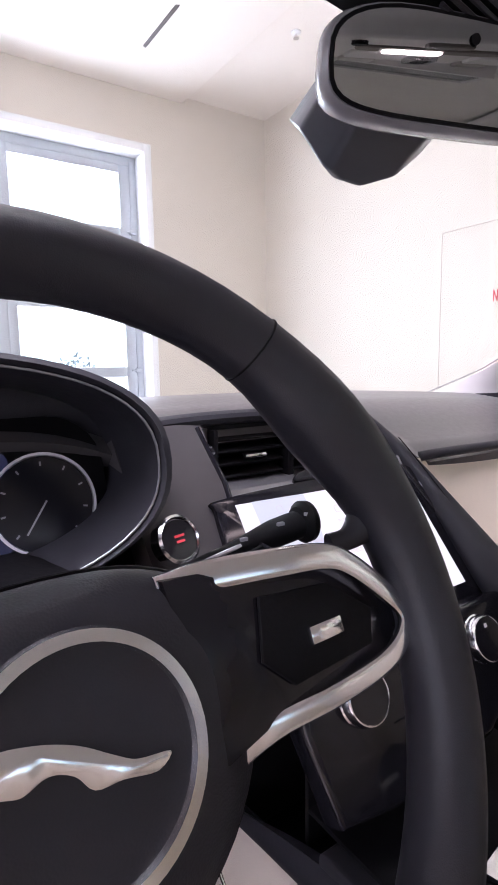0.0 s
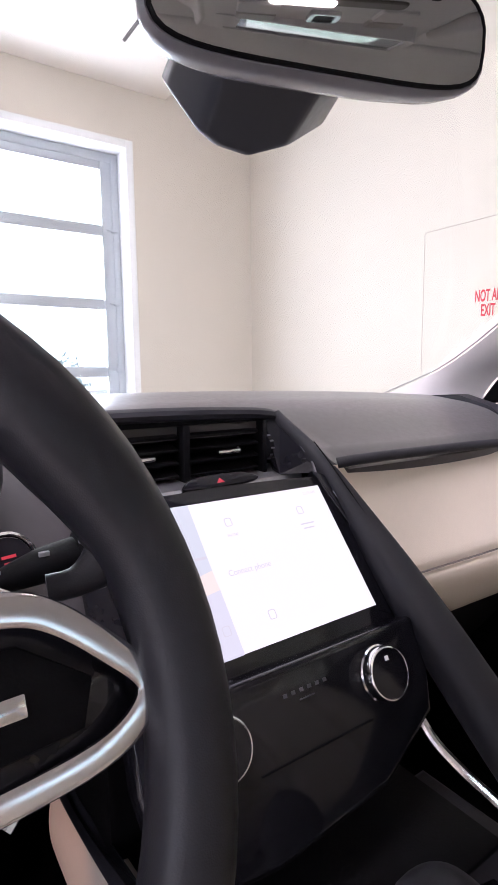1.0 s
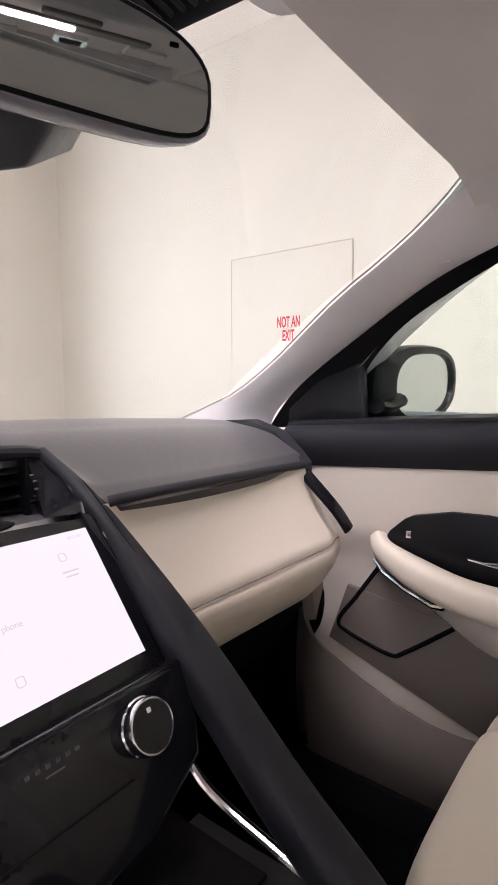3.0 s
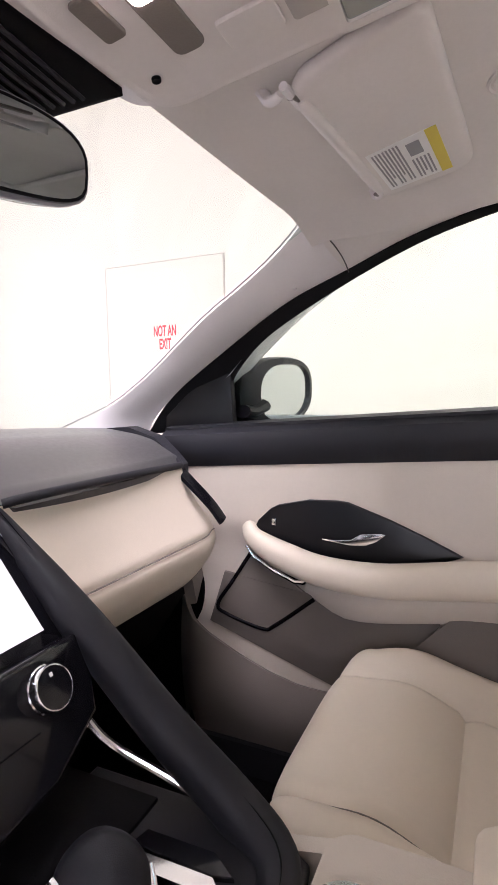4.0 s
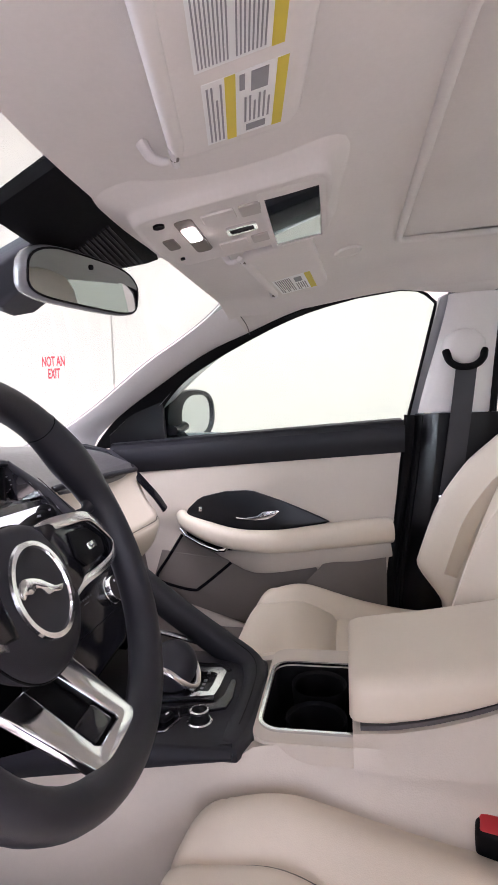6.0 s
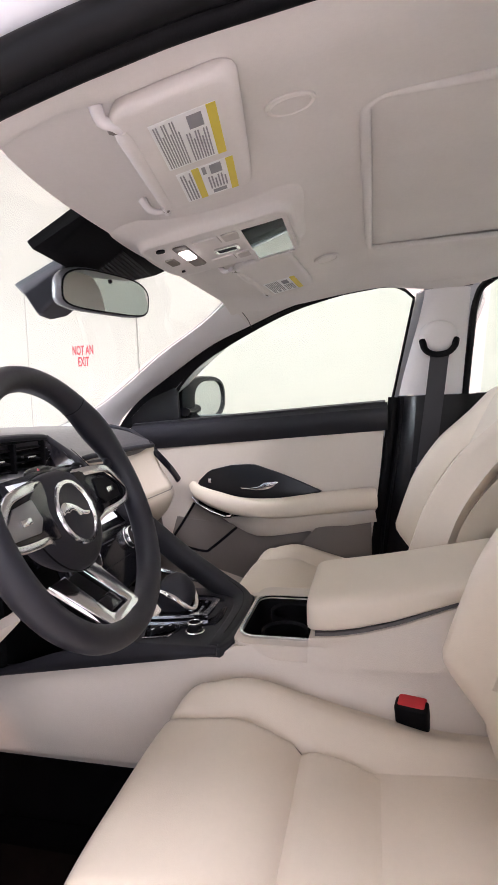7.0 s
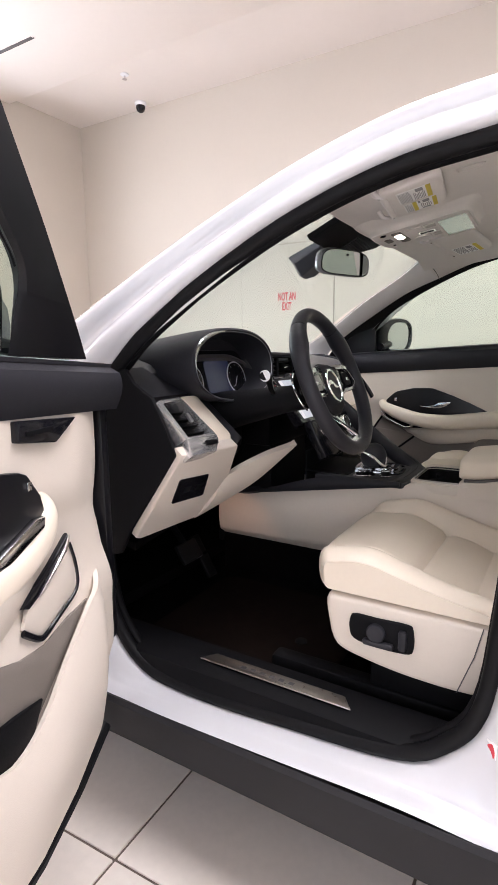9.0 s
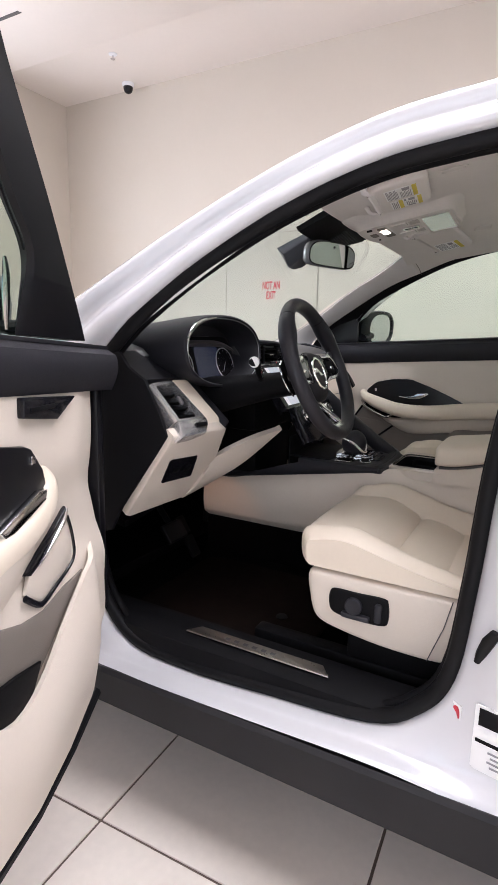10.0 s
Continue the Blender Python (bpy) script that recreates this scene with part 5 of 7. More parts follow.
part("end_vent", tube(spline(ev, 10), 0.014, 8, 0.5, (0, 1, 0)), PIANO, dash, "narrow gloss black end vent")
part("end_seal", loft([[(x_ + 0.006, y_, z_ - 0.004), (x_ + 0.05, y_ + 0.006, z_ - 0.004), (x_ + 0.05, y_ + 0.006, z_ - 0.09), (x_ + 0.002, y_, z_ - 0.09)] for x_, y_, z_ in ((0.525, 0.312, 1.080), (0.560, 0.355, 1.098), (0.600, 0.42, 1.128), (0.640, 0.52, 1.146), (0.66, 0.66, 1.14))]), BLACK, dash, "black rubber seal between dash end and door")
part("end_fill", sheet(lambda u, v: (lerp(0.53, 0.68, v), lerp(0.33, 0.40, v) - 0.05 * u, lerp(1.07, 0.80, u)), 8, 8, -0.02), TAUPE_AND_SHADE, dash)
part("glove_box", sheet(lambda u, v: (lerp(0.08, 0.60, v), lerp(0.31, 0.44, u), lerp(0.845, 0.66, u)), 8, 8, -0.03), DARK, dash)

# centre: vents under a hood, screen, climate panel
hood = spline([(-0.30, 0.372, 1.142), (-0.20, 0.368, 1.149), (-0.08, 0.366, 1.149), (0.03, 0.368, 1.144), (0.062, 0.373, 1.137)], 20)
part("vent_hood", tube(hood, 0.010, 10, 0.8), BLACK, dash, "black padded hood over the vents")
SM = frame_of((-0.0665, 0.2465, 1.010), (1, 0, 0), (0, 0.638, 0.770))      # screen plane: x across, y up the slope, z to the driver
for cx, w in ((-0.124, 0.098), (-0.017, 0.098)):
    vent = part("air_vent", join(box((cx, 0.425, 1.105), (w + 0.012, 0.006, 0.066), 0.002), box((cx, 0.393, 1.139), (w + 0.012, 0.06, 0.006), 0.002), box((cx, 0.390, 1.071), (w + 0.012, 0.065, 0.006), 0.002),
                                 box((cx - w / 2 - 0.003, 0.385, 1.104), (0.006, 0.055, 0.066), 0.002), box((cx + w / 2 + 0.003, 0.385, 1.104), (0.006, 0.055, 0.066), 0.002)), DARK, dash, "black air vent")
    for q in range(4):
        part("vane", box((0, 0, 0), (w - 0.004, 0.024, 0.0034), 0.0012, 2, pose(cx, 0.376, 1.083 + 0.0145 * q, 14)), DARK, vent)
    part("vent_tab", box((cx, 0.360, 1.104), (0.030, 0.012, 0.0055), 0.002), BRIGHT, vent, "chrome vent tab")
for wx in (0.040, -0.184):
    ww = part("vent_wheel", lathe([(0.012, -0.004), (0.0165, -0.003), (0.0165, 0.003), (0.012, 0.004)], 24, frame_of((wx, 0.366, 1.104), (0, 1, 0), (0, 0, 1))), DARK, dash, "ribbed vent wheel")
    for q in range(5):
        a = radians(120 + 30 * q)
        part("wheel_rib", box((wx, 0.366 + 0.0165 * math.cos(a), 1.104 + 0.0165 * math.sin(a)), (0.005, 0.002, 0.002), 0.0006), SATIN, ww)
ck = [(0.040, 0.366, 1.136), (0.060, 0.362, 1.138), (0.072, 0.318, 1.090), (0.066, 0.304, 1.078), (0.040, 0.336, 1.074)]
bm = bmesh.new()
fr_, bk_ = [bm.verts.new(V(p)) for p in ck], [bm.verts.new(V(p) + V((0.004, 0.02, 0.002))) for p in ck]
bm.faces.new(fr_), bm.faces.new(bk_[::-1])
for i in range(5):
    bm.faces.new((fr_[(i + 1) % 5], fr_[i], bk_[i], bk_[(i + 1) % 5]))
part("vent_cheek", bm, PIANO, dash, "gloss black vent end", sharp=20)
part("cheek_edge", tube([V(ck[1]) + V((0, -0.001, 0)), V(ck[2]) + V((0, -0.002, 0)), V(ck[3]) + V((0, -0.002, 0))], 0.0014, 6), SATIN, dash)
part("vent_shelf", loft([[(x, 0.334 - 0.010 * math.cos((x + 0.06) * 9), 1.066), (x, 0.332, 1.073), (x, 0.40, 1.076), (x, 0.42, 1.056), (x, 0.36, 1.050)] for x in np.linspace(-0.235, 0.070, 16)]), SATIN, dash, "dark satin shelf below the vents")
HM = frame_of((-0.052, 0.322, 1.078), (1, 0, 0), (0, 0.62, 0.78))
haz = part("hazard_switch", prism([tuple(p) for p in spline([(-0.045, -0.004), (-0.038, 0.004), (-0.02, 0.008), (0.02, 0.009), (0.036, 0.006), (0.050, -0.001), (0.03, -0.005), (-0.03, -0.006)], 30, True)], "z", -0.004, 0.003, 0.002, 2, HM), PIANO, dash, "gloss black hazard switch")
part("hazard_mark", prism([(-0.005, -0.002), (0.005, -0.002), (0, 0.004)], "z", 0.003, 0.0036, 0, 2, HM), RED, haz)
bez = part("screen_bezel", prism([tuple(p) for p in spline([(-0.150, 0.070), (-0.140, 0.083), (0.0, 0.088), (0.128, 0.083), (0.138, 0.074), (0.146, 0.0), (0.150, -0.082), (0.140, -0.090), (0.0, -0.088), (-0.150, -0.086), (-0.158, -0.076), (-0.154, 0.0)], 60, True)], "z", -0.030, 0.0, 0.003, 2, SM), PIANO, dash, "gloss black screen surround")
scr = part("touchscreen", prism([(-0.127, 0.074), (0.126, 0.0715), (0.126, -0.0705), (-0.131, -0.0735)], "z", -0.001, 0.0012, 0, 2, SM), SCREEN, bez, "lit white touchscreen")


def tile_ui(name, pts, colour, strength):
    part(name, prism(pts, "z", 0.0012, 0.0016, 0, 1, SM), glow(name, colour, strength), bez)


tile_ui("map_sky", [(-0.108, 0.074), (-0.040, 0.073), (-0.039, 0.005), (-0.107, -0.008)], (0.74, 0.81, 0.84), 0.58)
tile_ui("map_dune", [(-0.107, -0.008), (-0.039, 0.005), (-0.038, -0.014), (-0.108, -0.024)], (0.96, 0.87, 0.76), 0.60)
tile_ui("map_road", [(-0.108, -0.024), (-0.038, -0.014), (-0.037, -0.073), (-0.112, -0.074)], (0.80, 0.83, 0.88), 0.57)
UI = glow("screen_print", (0.80, 0.80, 0.83), 0.54)
US = SM @ pose(0, 0, 0.0018)
for txt, sz, px, py in (("Connect phone", 0.0085, 0.000, -0.002), ("10:13 AM", 0.005, 0.108, 0.064), ("PHONE", 0.0042, -0.004, 0.034)):
    lt = letters("screen_text", txt, sz, UI, None, US @ pose(px, py, 0), 0.9, 0.0001)
    lt.parent = bez
    bpy.context.view_layer.update()
    lt.matrix_parent_inverse = Matrix.Translation(-BASES["dashboard"])
for px, py, w, h in ((-0.080, 0.030, 0.030, 0.0016), (-0.078, 0.018, 0.040, 0.0026), (-0.046, 0.018, 0.012, 0.0026), (0.088, 0.030, 0.018, 0.0014), (0.088, 0.025, 0.014, 0.0014)):
    part("text_bar", box((px, py, 0), (w, h, 0.0004), 0, 1, US), UI, bez)
for px, py in ((-0.120, 0.020), (-0.121, 0.0), (-0.122, -0.022), (-0.124, -0.055), (-0.004, 0.048), (0.086, 0.046), (-0.078, -0.060), (-0.062, -0.056), (-0.046, -0.050), (0.004, -0.048), (-0.078, 0.060)):
    part("screen_icon", ring_plate(roundrect(0.008, 0.009, 0.002, 4, (px, py)), roundrect(0.0066, 0.0076, 0.0015, 4, (px, py)), "z", -0.0002, 0.0003, US), UI, bez)
wing = part("screen_wing", prism([(0.126, 0.090), (0.142, 0.082), (0.157, 0.02), (0.166, -0.06), (0.164, -0.094), (0.150, -0.084), (0.146, 0.0)], "z", -0.012, 0.004, 0.002, 2, SM), PIANO, dash, "gloss black facet between screen and beam")
part("wing_edge", tube([SM @ V(p) for p in ((0.141, 0.060, 0.004), (0.150, 0.010, 0.005), (0.161, -0.050, 0.005))], 0.0009, 6), SATIN, wing)
strip = SM @ pose(-0.003, -0.097, 0.004)
part("silver_strip", box((0, 0, 0), (0.290, 0.006, 0.006), 0.002, 2, strip), CHROME, dash, "satin silver strip under the screen")
CM = frame_of((-0.0705, 0.148, 0.912), (1, 0, 0), (0, 0.42, 0.907))
part("climate_panel", prism([(-0.150, 0.046), (0.145, 0.046), (0.147, 0.0), (0.135, -0.04), (0.06, -0.075), (-0.06, -0.085), (-0.14, -0.075), (-0.152, 0.0)], "z", -0.03, 0.0, 0.006, 3, CM), PIANO, dash, "gloss black climate panel")
part("panel_joint", box((0.0, -0.022, 0.0004), (0.12, 0.0012, 0.001), 0, 1, CM), DARK, dash)
part("stack_block", box((-0.058, 0.39, 0.79), (0.262, 0.14, 0.26), 0.01), DARK, dash)
part("stack_body", box((-0.07, 0.36, 0.95), (0.30, 0.10, 0.18), 0.01), DARK, dash)
for kx in (-0.090, 0.083):
    m = CM @ pose(kx, 0.010, 0.0) @ Matrix.Diagonal((0.82, 0.82, 0.62, 1))
    kn = part("climate_knob", lathe([(0.030, -0.002), (0.030, 0.004), (0.0285, 0.006), (0.0285, 0.020), (0.0275, 0.0225), (0.0262, 0.0228), (0.0258, 0.0215), (0.001, 0.0215)], 44, m), BRIGHT, dash, "chrome ringed climate knob")
    part("knob_face", lathe([(0.0256, 0.018), (0.0256, 0.0222), (0.001, 0.0226)], 36, m), PIANO, kn, "black knob display")
    part("knob_mark", box((0, 0.016, 0.0230), (0.005, 0.005, 0.0006), 0, 2, m), PAPER, kn)
for q in range(6):
    part("panel_mark", box((-0.022 + 0.0085 * q, 0.024, 0.0003), (0.0038, 0.0030, 0.0006), 0, 2, CM), FAINT, dash)
part("panel_mark", box((-0.001, 0.017, 0.0003), (0.016, 0.0010, 0.0006), 0, 2, CM), FAINT, dash)

# driver side: instrument binnacle, start button, outer vent, knee panel
BC = V((-0.473, 0.0, 1.127))


def arch(y, w, top, low, n=56, lean=0.0):
    """Outline of the instrument hood at depth y: half width, height above and below its centre."""
    out = []
    for k in range(n):
        a = 2 * math.pi * k / n
        c, s = math.cos(a), math.sin(a)
        z = top * abs(s) ** 0.85 if s > 0 else -low * abs(s) ** 0.85
        x = w * math.copysign(abs(c) ** 0.88, c)
        out.append((BC.x + x, y + lean * (z / 0.09), BC.z + z))
    return out


part("binnacle", loft([arch(0.46, 0.20, 0.075, 0.098), arch(0.36, 0.204, 0.090, 0.100), arch(0.285, 0.204, 0.096, 0.099, 56, 0.01), arch(0.266, 0.198, 0.095, 0.097, 56, 0.01), arch(0.262, 0.191, 0.091, 0.095, 56, 0.01),
                       arch(0.268, 0.186, 0.086, 0.092, 56, 0.01), arch(0.30, 0.180, 0.080, 0.088), arch(0.364, 0.172, 0.070, 0.084), arch(0.374, 0.05, 0.02, 0.015)], True, True), BLACK, dash, "black hooded instrument binnacle")
edge = [V(p) for p in arch(0.2655, 0.1855, 0.0855, 0.0915, 56, 0.01)]
part("binnacle_edge", tube(edge, 0.0011, 6, 1.0, (0, 1, 0), True), SATIN, dash)
# Chrome tube stands in for the bright reflection along the hood's left rim.
arc = [V(p) + V((0, -0.002, 0)) for p in arch(0.2655, 0.188, 0.088, 0.0725, 72, 0.01)[20:38]]
part("hood_reflection", tube(arc, [0.0015 + 0.0045 * math.sin(math.pi * i / 17) for i in range(18)], 8, 0.6, (0, 1, 0)), CHROME, dash, "chrome arc imitating a reflection in the binnacle hood")
GM = frame_of((BC.x, 0.345, 1.108), (1, 0, 0), (0, 0.25, 0.97))
dsp = part("instrument_display", prism(roundrect(0.33, 0.140, 0.05, 8, (0, -0.012)), "z", -0.006, 0.0, 0.002, 2, GM), DARK, dash, "dark instrument display")
part("display_centre", prism(roundrect(0.120, 0.088, 0.01, 5, (0.020, -0.016)), "z", 0.0, 0.001, 0, 2, GM), glow("navy_display", (0.050, 0.066, 0.19), 0.12), dsp)
GREYRING = surface("grey_gauge_ring", (0.62, 0.62, 0.66), 0.4, vary=0.02)
for gx in (-0.106, 0.106):
    part("gauge_ring", lathe([(0.046, 0.0), (0.0465, 0.003), (0.0440, 0.003), (0.0432, 0.0)], 44, GM @ pose(gx, -0.022, 0)), GREYRING, dsp)
    part("gauge_face", lathe([(0.0428, 0.0002), (0.0428, 0.0034), (0.001, 0.0034)], 40, GM @ pose(gx, -0.022, 0)), PIANO, dsp, "dark gauge face")
    part("gauge_needle", box((0, 0.014, 0.0042), (0.0015, 0.034, 0.0008), 0, 2, GM @ pose(gx, -0.022, 0, 0, 0, 145)), INK, dsp)
    for q in range(9):
        a = radians(225 - 33.75 * q)
        part("gauge_mark", box((0, 0.036, 0.0038), (0.0016, 0.004, 0.0006), 0, 1, GM @ pose(gx, -0.022, 0, 0, 0, math.degrees(a) - 90)), INK, dsp)
sb = part("start_button", lathe([(0.022, -0.01), (0.0225, 0.003), (0.020, 0.005), (0.0185, 0.002)], 36, frame_of((-0.274, 0.262, 1.055), (0.97, 0.24, 0), (0, 0.45, 0.9))), CHROME, dash, "chrome ringed engine start button")
bm_ = frame_of((-0.274, 0.262, 1.055), (0.97, 0.24, 0), (0, 0.45, 0.9))
part("button_face", lathe([(0.018, 0.0), (0.018, 0.003), (0.001, 0.0035)], 28, bm_), PIANO, sb)
for q in range(2):
    part("button_mark", box((0, 0.003 - 0.005 * q, 0.0038), (0.011 - 0.002 * q, 0.0022, 0.0006), 0, 2, bm_), RED, sb)
part("fascia_panel", sheet(lambda u, v: (lerp(-0.300, -0.194, v) + 0.006 * u, lerp(0.352, 0.235, u) + 0.010 * v, lerp(1.146, 0.985, u)), 8, 8, -0.03), PADTOP, dash, "black fascia beside the binnacle")
part("fascia_edge", tube([(-0.200, 0.360, 1.140), (-0.190, 0.320, 1.085), (-0.196, 0.255, 1.000)], 0.004, 8), PIANO, dash)
part("column_shroud", loft([[(-0.434 + w * math.copysign(abs(math.cos(a)) ** 0.7, math.cos(a)), y, z + h * math.copysign(abs(math.sin(a)) ** 0.7, math.sin(a))) for a in [2 * math.pi * i / 24 for i in range(24)]]
           for y, z, w, h in ((0.40, 0.98, 0.095, 0.065), (0.26, 1.010, 0.085, 0.048), (0.14, 1.035, 0.068, 0.036), (0.065, 1.048, 0.056, 0.032))]), DARK, dash, "black steering column shroud")
# outer vent with satin frame and cream strip
VM = frame_of((-0.690, 0.256, 0.998), (0.985, 0.06, -0.06), (0.05, 0.62, 0.78))
ovent = part("outer_vent", ring_plate([(-0.106, 0.053), (-0.090, 0.060), (-0.006, 0.067), (0.002, 0.062), (0.050, -0.043), (-0.078, -0.046)], [(-0.082, 0.047), (-0.076, 0.052), (-0.006, 0.061), (0.000, 0.057), (0.047, -0.040), (-0.066, -0.042)], "z", -0.03, 0.008, VM), SILVER, dash, "satin silver framed outer vent")
part("vent_back", prism([(-0.084, 0.052), (0.001, 0.061), (0.048, -0.041), (-0.068, -0.043)], "z", -0.032, -0.028, 0, 2, VM), DARK, ovent)
for q in range(4):
    part("vane", box((-0.034 + 0.009 * q, 0.036 - 0.020 * q, -0.016), (0.076 + 0.006 * q, 0.004, 0.014), 0.001, 2, VM), DARK, ovent)
part("vent_tab", box((-0.006, 0.012, 0.002), (0.012, 0.024, 0.008), 0.003, 2, VM), SATIN, ovent)
part("lower_frame", prism([(-0.076, -0.048), (0.050, -0.045), (0.046, -0.060), (0.010, -0.088), (-0.096, -0.090)], "z", -0.02, 0.010, 0.002, 2, VM), SILVER, ovent)
part("vent_slider", box((0.004, -0.066, 0.013), (0.050, 0.012, 0.006), 0.003, 2, VM), DARK, ovent)
part("cream_strip", prism([(0.004, 0.067), (0.012, 0.071), (0.068, 0.073), (0.076, 0.068), (0.119, -0.044), (0.117, -0.054), (0.086, -0.084), (0.018, -0.089), (0.050, -0.060), (0.056, -0.043)], "z", -0.02, 0.007, 0.004, 3, VM), CREAM, dash, "cream leather strip")
part("binnacle_side", prism([(0.078, 0.078), (0.125, 0.080), (0.185, -0.06), (0.10, -0.09), (0.120, -0.045)], "z", -0.06, -0.003, 0.004, 2, VM), BLACK, dash)
KM = frame_of((-0.60, 0.262, 0.832), (1, -0.10, 0.0), (0, -0.58, 0.82))
knee = part("knee_panel", prism([(-0.190, 0.132), (0.008, 0.124), (0.016, 0.120), (0.053, 0.018), (0.060, -0.060), (0.045, -0.125), (0.0, -0.136), (-0.180, -0.143), (-0.196, -0.135), (-0.198, -0.07), (-0.194, 0.017)], "z", -0.03, 0.0, 0.005, 3, KM), CREAMPLASTIC, dash, "cream knee panel")
part("cubby", prism([(-0.151, 0.045), (-0.146, 0.049), (-0.048, 0.042), (-0.044, 0.037), (-0.019, -0.036), (-0.023, -0.040), (-0.130, -0.036), (-0.136, -0.031)], "z", -0.002, 0.0015, 0.0005, 1, KM), PIANO, knee, "gloss black switch cubby")
for q in range(2):
    part("cubby_key", box((-0.105 + 0.045 * q, 0.006 - 0.004 * q, 0.002), (0.026, 0.020, 0.003), 0.002, 2, KM), DARK, knee)
ARML = spline([(-0.575, 0.345, 0.716), (-0.500, 0.290, 0.757), (-0.450, 0.215, 0.815), (-0.402, 0.126, 0.907)], 14)
ARMU = spline([(-0.556, 0.258, 0.836), (-0.525, 0.222, 0.862), (-0.475, 0.170, 0.892), (-0.406, 0.122, 0.912)], 14)


def knee_arm(u, v):
    i = min(int(u * 13), 12)
    w = u * 13 - i
    a, b = ARML[i] * (1 - w) + ARML[i + 1] * w, ARMU[i] * (1 - w) + ARMU[i + 1] * w
    p = V(a).lerp(V(b), v)
    bulge = 0.012 * math.sin(math.pi * v) * (1 - u)
    return p + V((-0.2, -0.8, -0.55)) * bulge


part("knee_arm", sheet(knee_arm, 20, 10, -0.016), CREAMPLASTIC, dash, "cream lower dash arm")
lamp_house = part("footwell_lamp", box((-0.40, 0.44, 0.700), (0.04, 0.025, 0.012), 0.003), DARK, dash, "small footwell lamp")
part("knee_underside", sheet(lambda u, v: (lerp(-0.77, -0.42, v), lerp(0.38, 0.60, u), lerp(0.70, 0.74, u) + 0.05 * v), 6, 8, 0.02), CARPET, dash)
part("dash_end", prism([(0.222, 0.938), (0.250, 1.0), (0.285, 1.062), (0.335, 1.092), (0.36, 1.125), (0.60, 1.12), (0.60, 0.62), (0.40, 0.68), (0.365, 0.745)], "x", -0.800, -0.786, 0.006, 2), DARK, dash, "black dashboard end panel")
part("dash_face", sheet(lambda u, v: (lerp(-0.77, -0.60, v), lerp(0.40, 0.31, u), lerp(1.125, 1.06, u)), 6, 6, -0.02), BLACK, dash)

# ---- steering wheel ----
wheel = thing("steering_wheel", (-0.434, 0.06, 1.06), "black leather steering wheel with satin spoke trim", "steering wheel")
SW = frame_of((-0.434, 0.005, 1.084), (0.9975, 0.07, 0.0), (0.0, 0.384, 0.923))
R0 = 0.1785
rimp, radii = [], []
for k in range(84):
    a = 2 * math.pi * k / 84
    deg = math.degrees(a) % 360
    thumb = sum(math.exp(-((((deg - c + 180) % 360) - 180) / 13) ** 2) for c in (34, 146))
    r = R0 * (1.0 - 0.035 * max(0, -math.sin(a)) ** 3) - 0.0035 * thumb
    rimp.append(SW @ V((r * math.cos(a), r * math.sin(a), 0)))
    radii.append(0.0168 + 0.0040 * thumb)
rim = part("rim", tube(rimp, radii, 18, 1.12, SW.to_3x3() @ V((0, 0, 1)), True), WHEELSKIN, wheel, "black leather rim with thumb rests")
for k in (12, 30):
    loop_ = []
    c0, ax_ = V(rimp[k]), (V(rimp[k + 1]) - V(rimp[k - 1])).normalized()
    e1 = (SW.to_3x3() @ V((0, 0, 1))).normalized()
    e2 = ax_.cross(e1).normalized()
    for j in range(24):
        f = 2 * math.pi * j / 24
        loop_.append(c0 + e2 * (radii[k] * 1.004 * math.cos(f)) + e1 * (radii[k] * 1.124 * math.sin(f)))
    part("rim_seam", tube(loop_, 0.0006, 5, 1.0, ax_, True), DARK, rim)
DEEP = -0.022                            # the boss sits this far behind the rim
def boss(g, h):
    out = []
    for i in range(56):
        a = 2 * math.pi * i / 56
        c, s = math.cos(a), math.sin(a)
        x = 0.081 * math.copysign(abs(c) ** 0.85, c) * (1 - 0.16 * max(0, -s) ** 1.5)
        y = (0.056 if s > 0 else 0.082) * math.copysign(abs(s) ** 0.85, s)
        out.append(SW @ V((x * g, y * g, h + DEEP)))
    return out


hub = part("hub", loft([boss(0.60, -0.044), boss(0.78, -0.034), boss(0.92, -0.018), boss(0.985, -0.004), boss(0.975, 0.003), boss(0.92, 0.009), boss(0.80, 0.014), boss(0.60, 0.0170), boss(0.3, 0.0175), boss(0.02, 0.0175)]), BLACK, wheel, "black airbag cover")
part("hub_seam", tube(boss(0.985, 0.0005), 0.0012, 6, 1.0, SW.to_3x3() @ V((0, 0, 1)), True), DARK, hub)
part("badge_ring", lathe([(0.0420, 0.0150), (0.0445, 0.0180), (0.0435, 0.0206), (0.0390, 0.0208), (0.0376, 0.0170)], 60, SW @ pose(0, -0.008, DEEP)), BRIGHT, hub, "chrome badge ring")
part("badge_disc", lathe([(0.040, 0.0165), (0.040, 0.0182), (0.001, 0.0186)], 48, SW @ pose(0, -0.008, DEEP)), BLACK, hub, "black disc inside the badge ring")
emb = spline([(-0.036, -0.012), (-0.034, -0.001), (-0.022, 0.004), (-0.008, 0.006), (0.006, 0.005), (0.014, 0.005), (0.026, 0.009), (0.023, 0.002), (0.011, -0.002), (0.002, -0.006), (-0.006, -0.003), (-0.014, -0.004), (-0.020, -0.010), (-0.027, -0.012), (-0.031, -0.017)], 60, True)
part("badge_emblem", prism([tuple(p) for p in emb], "z", 0.016, 0.0215, 0.0012, 2, SW @ pose(0.001, -0.008, DEEP, 0, 0, -30)), BRIGHT, hub, "abstract chrome emblem")
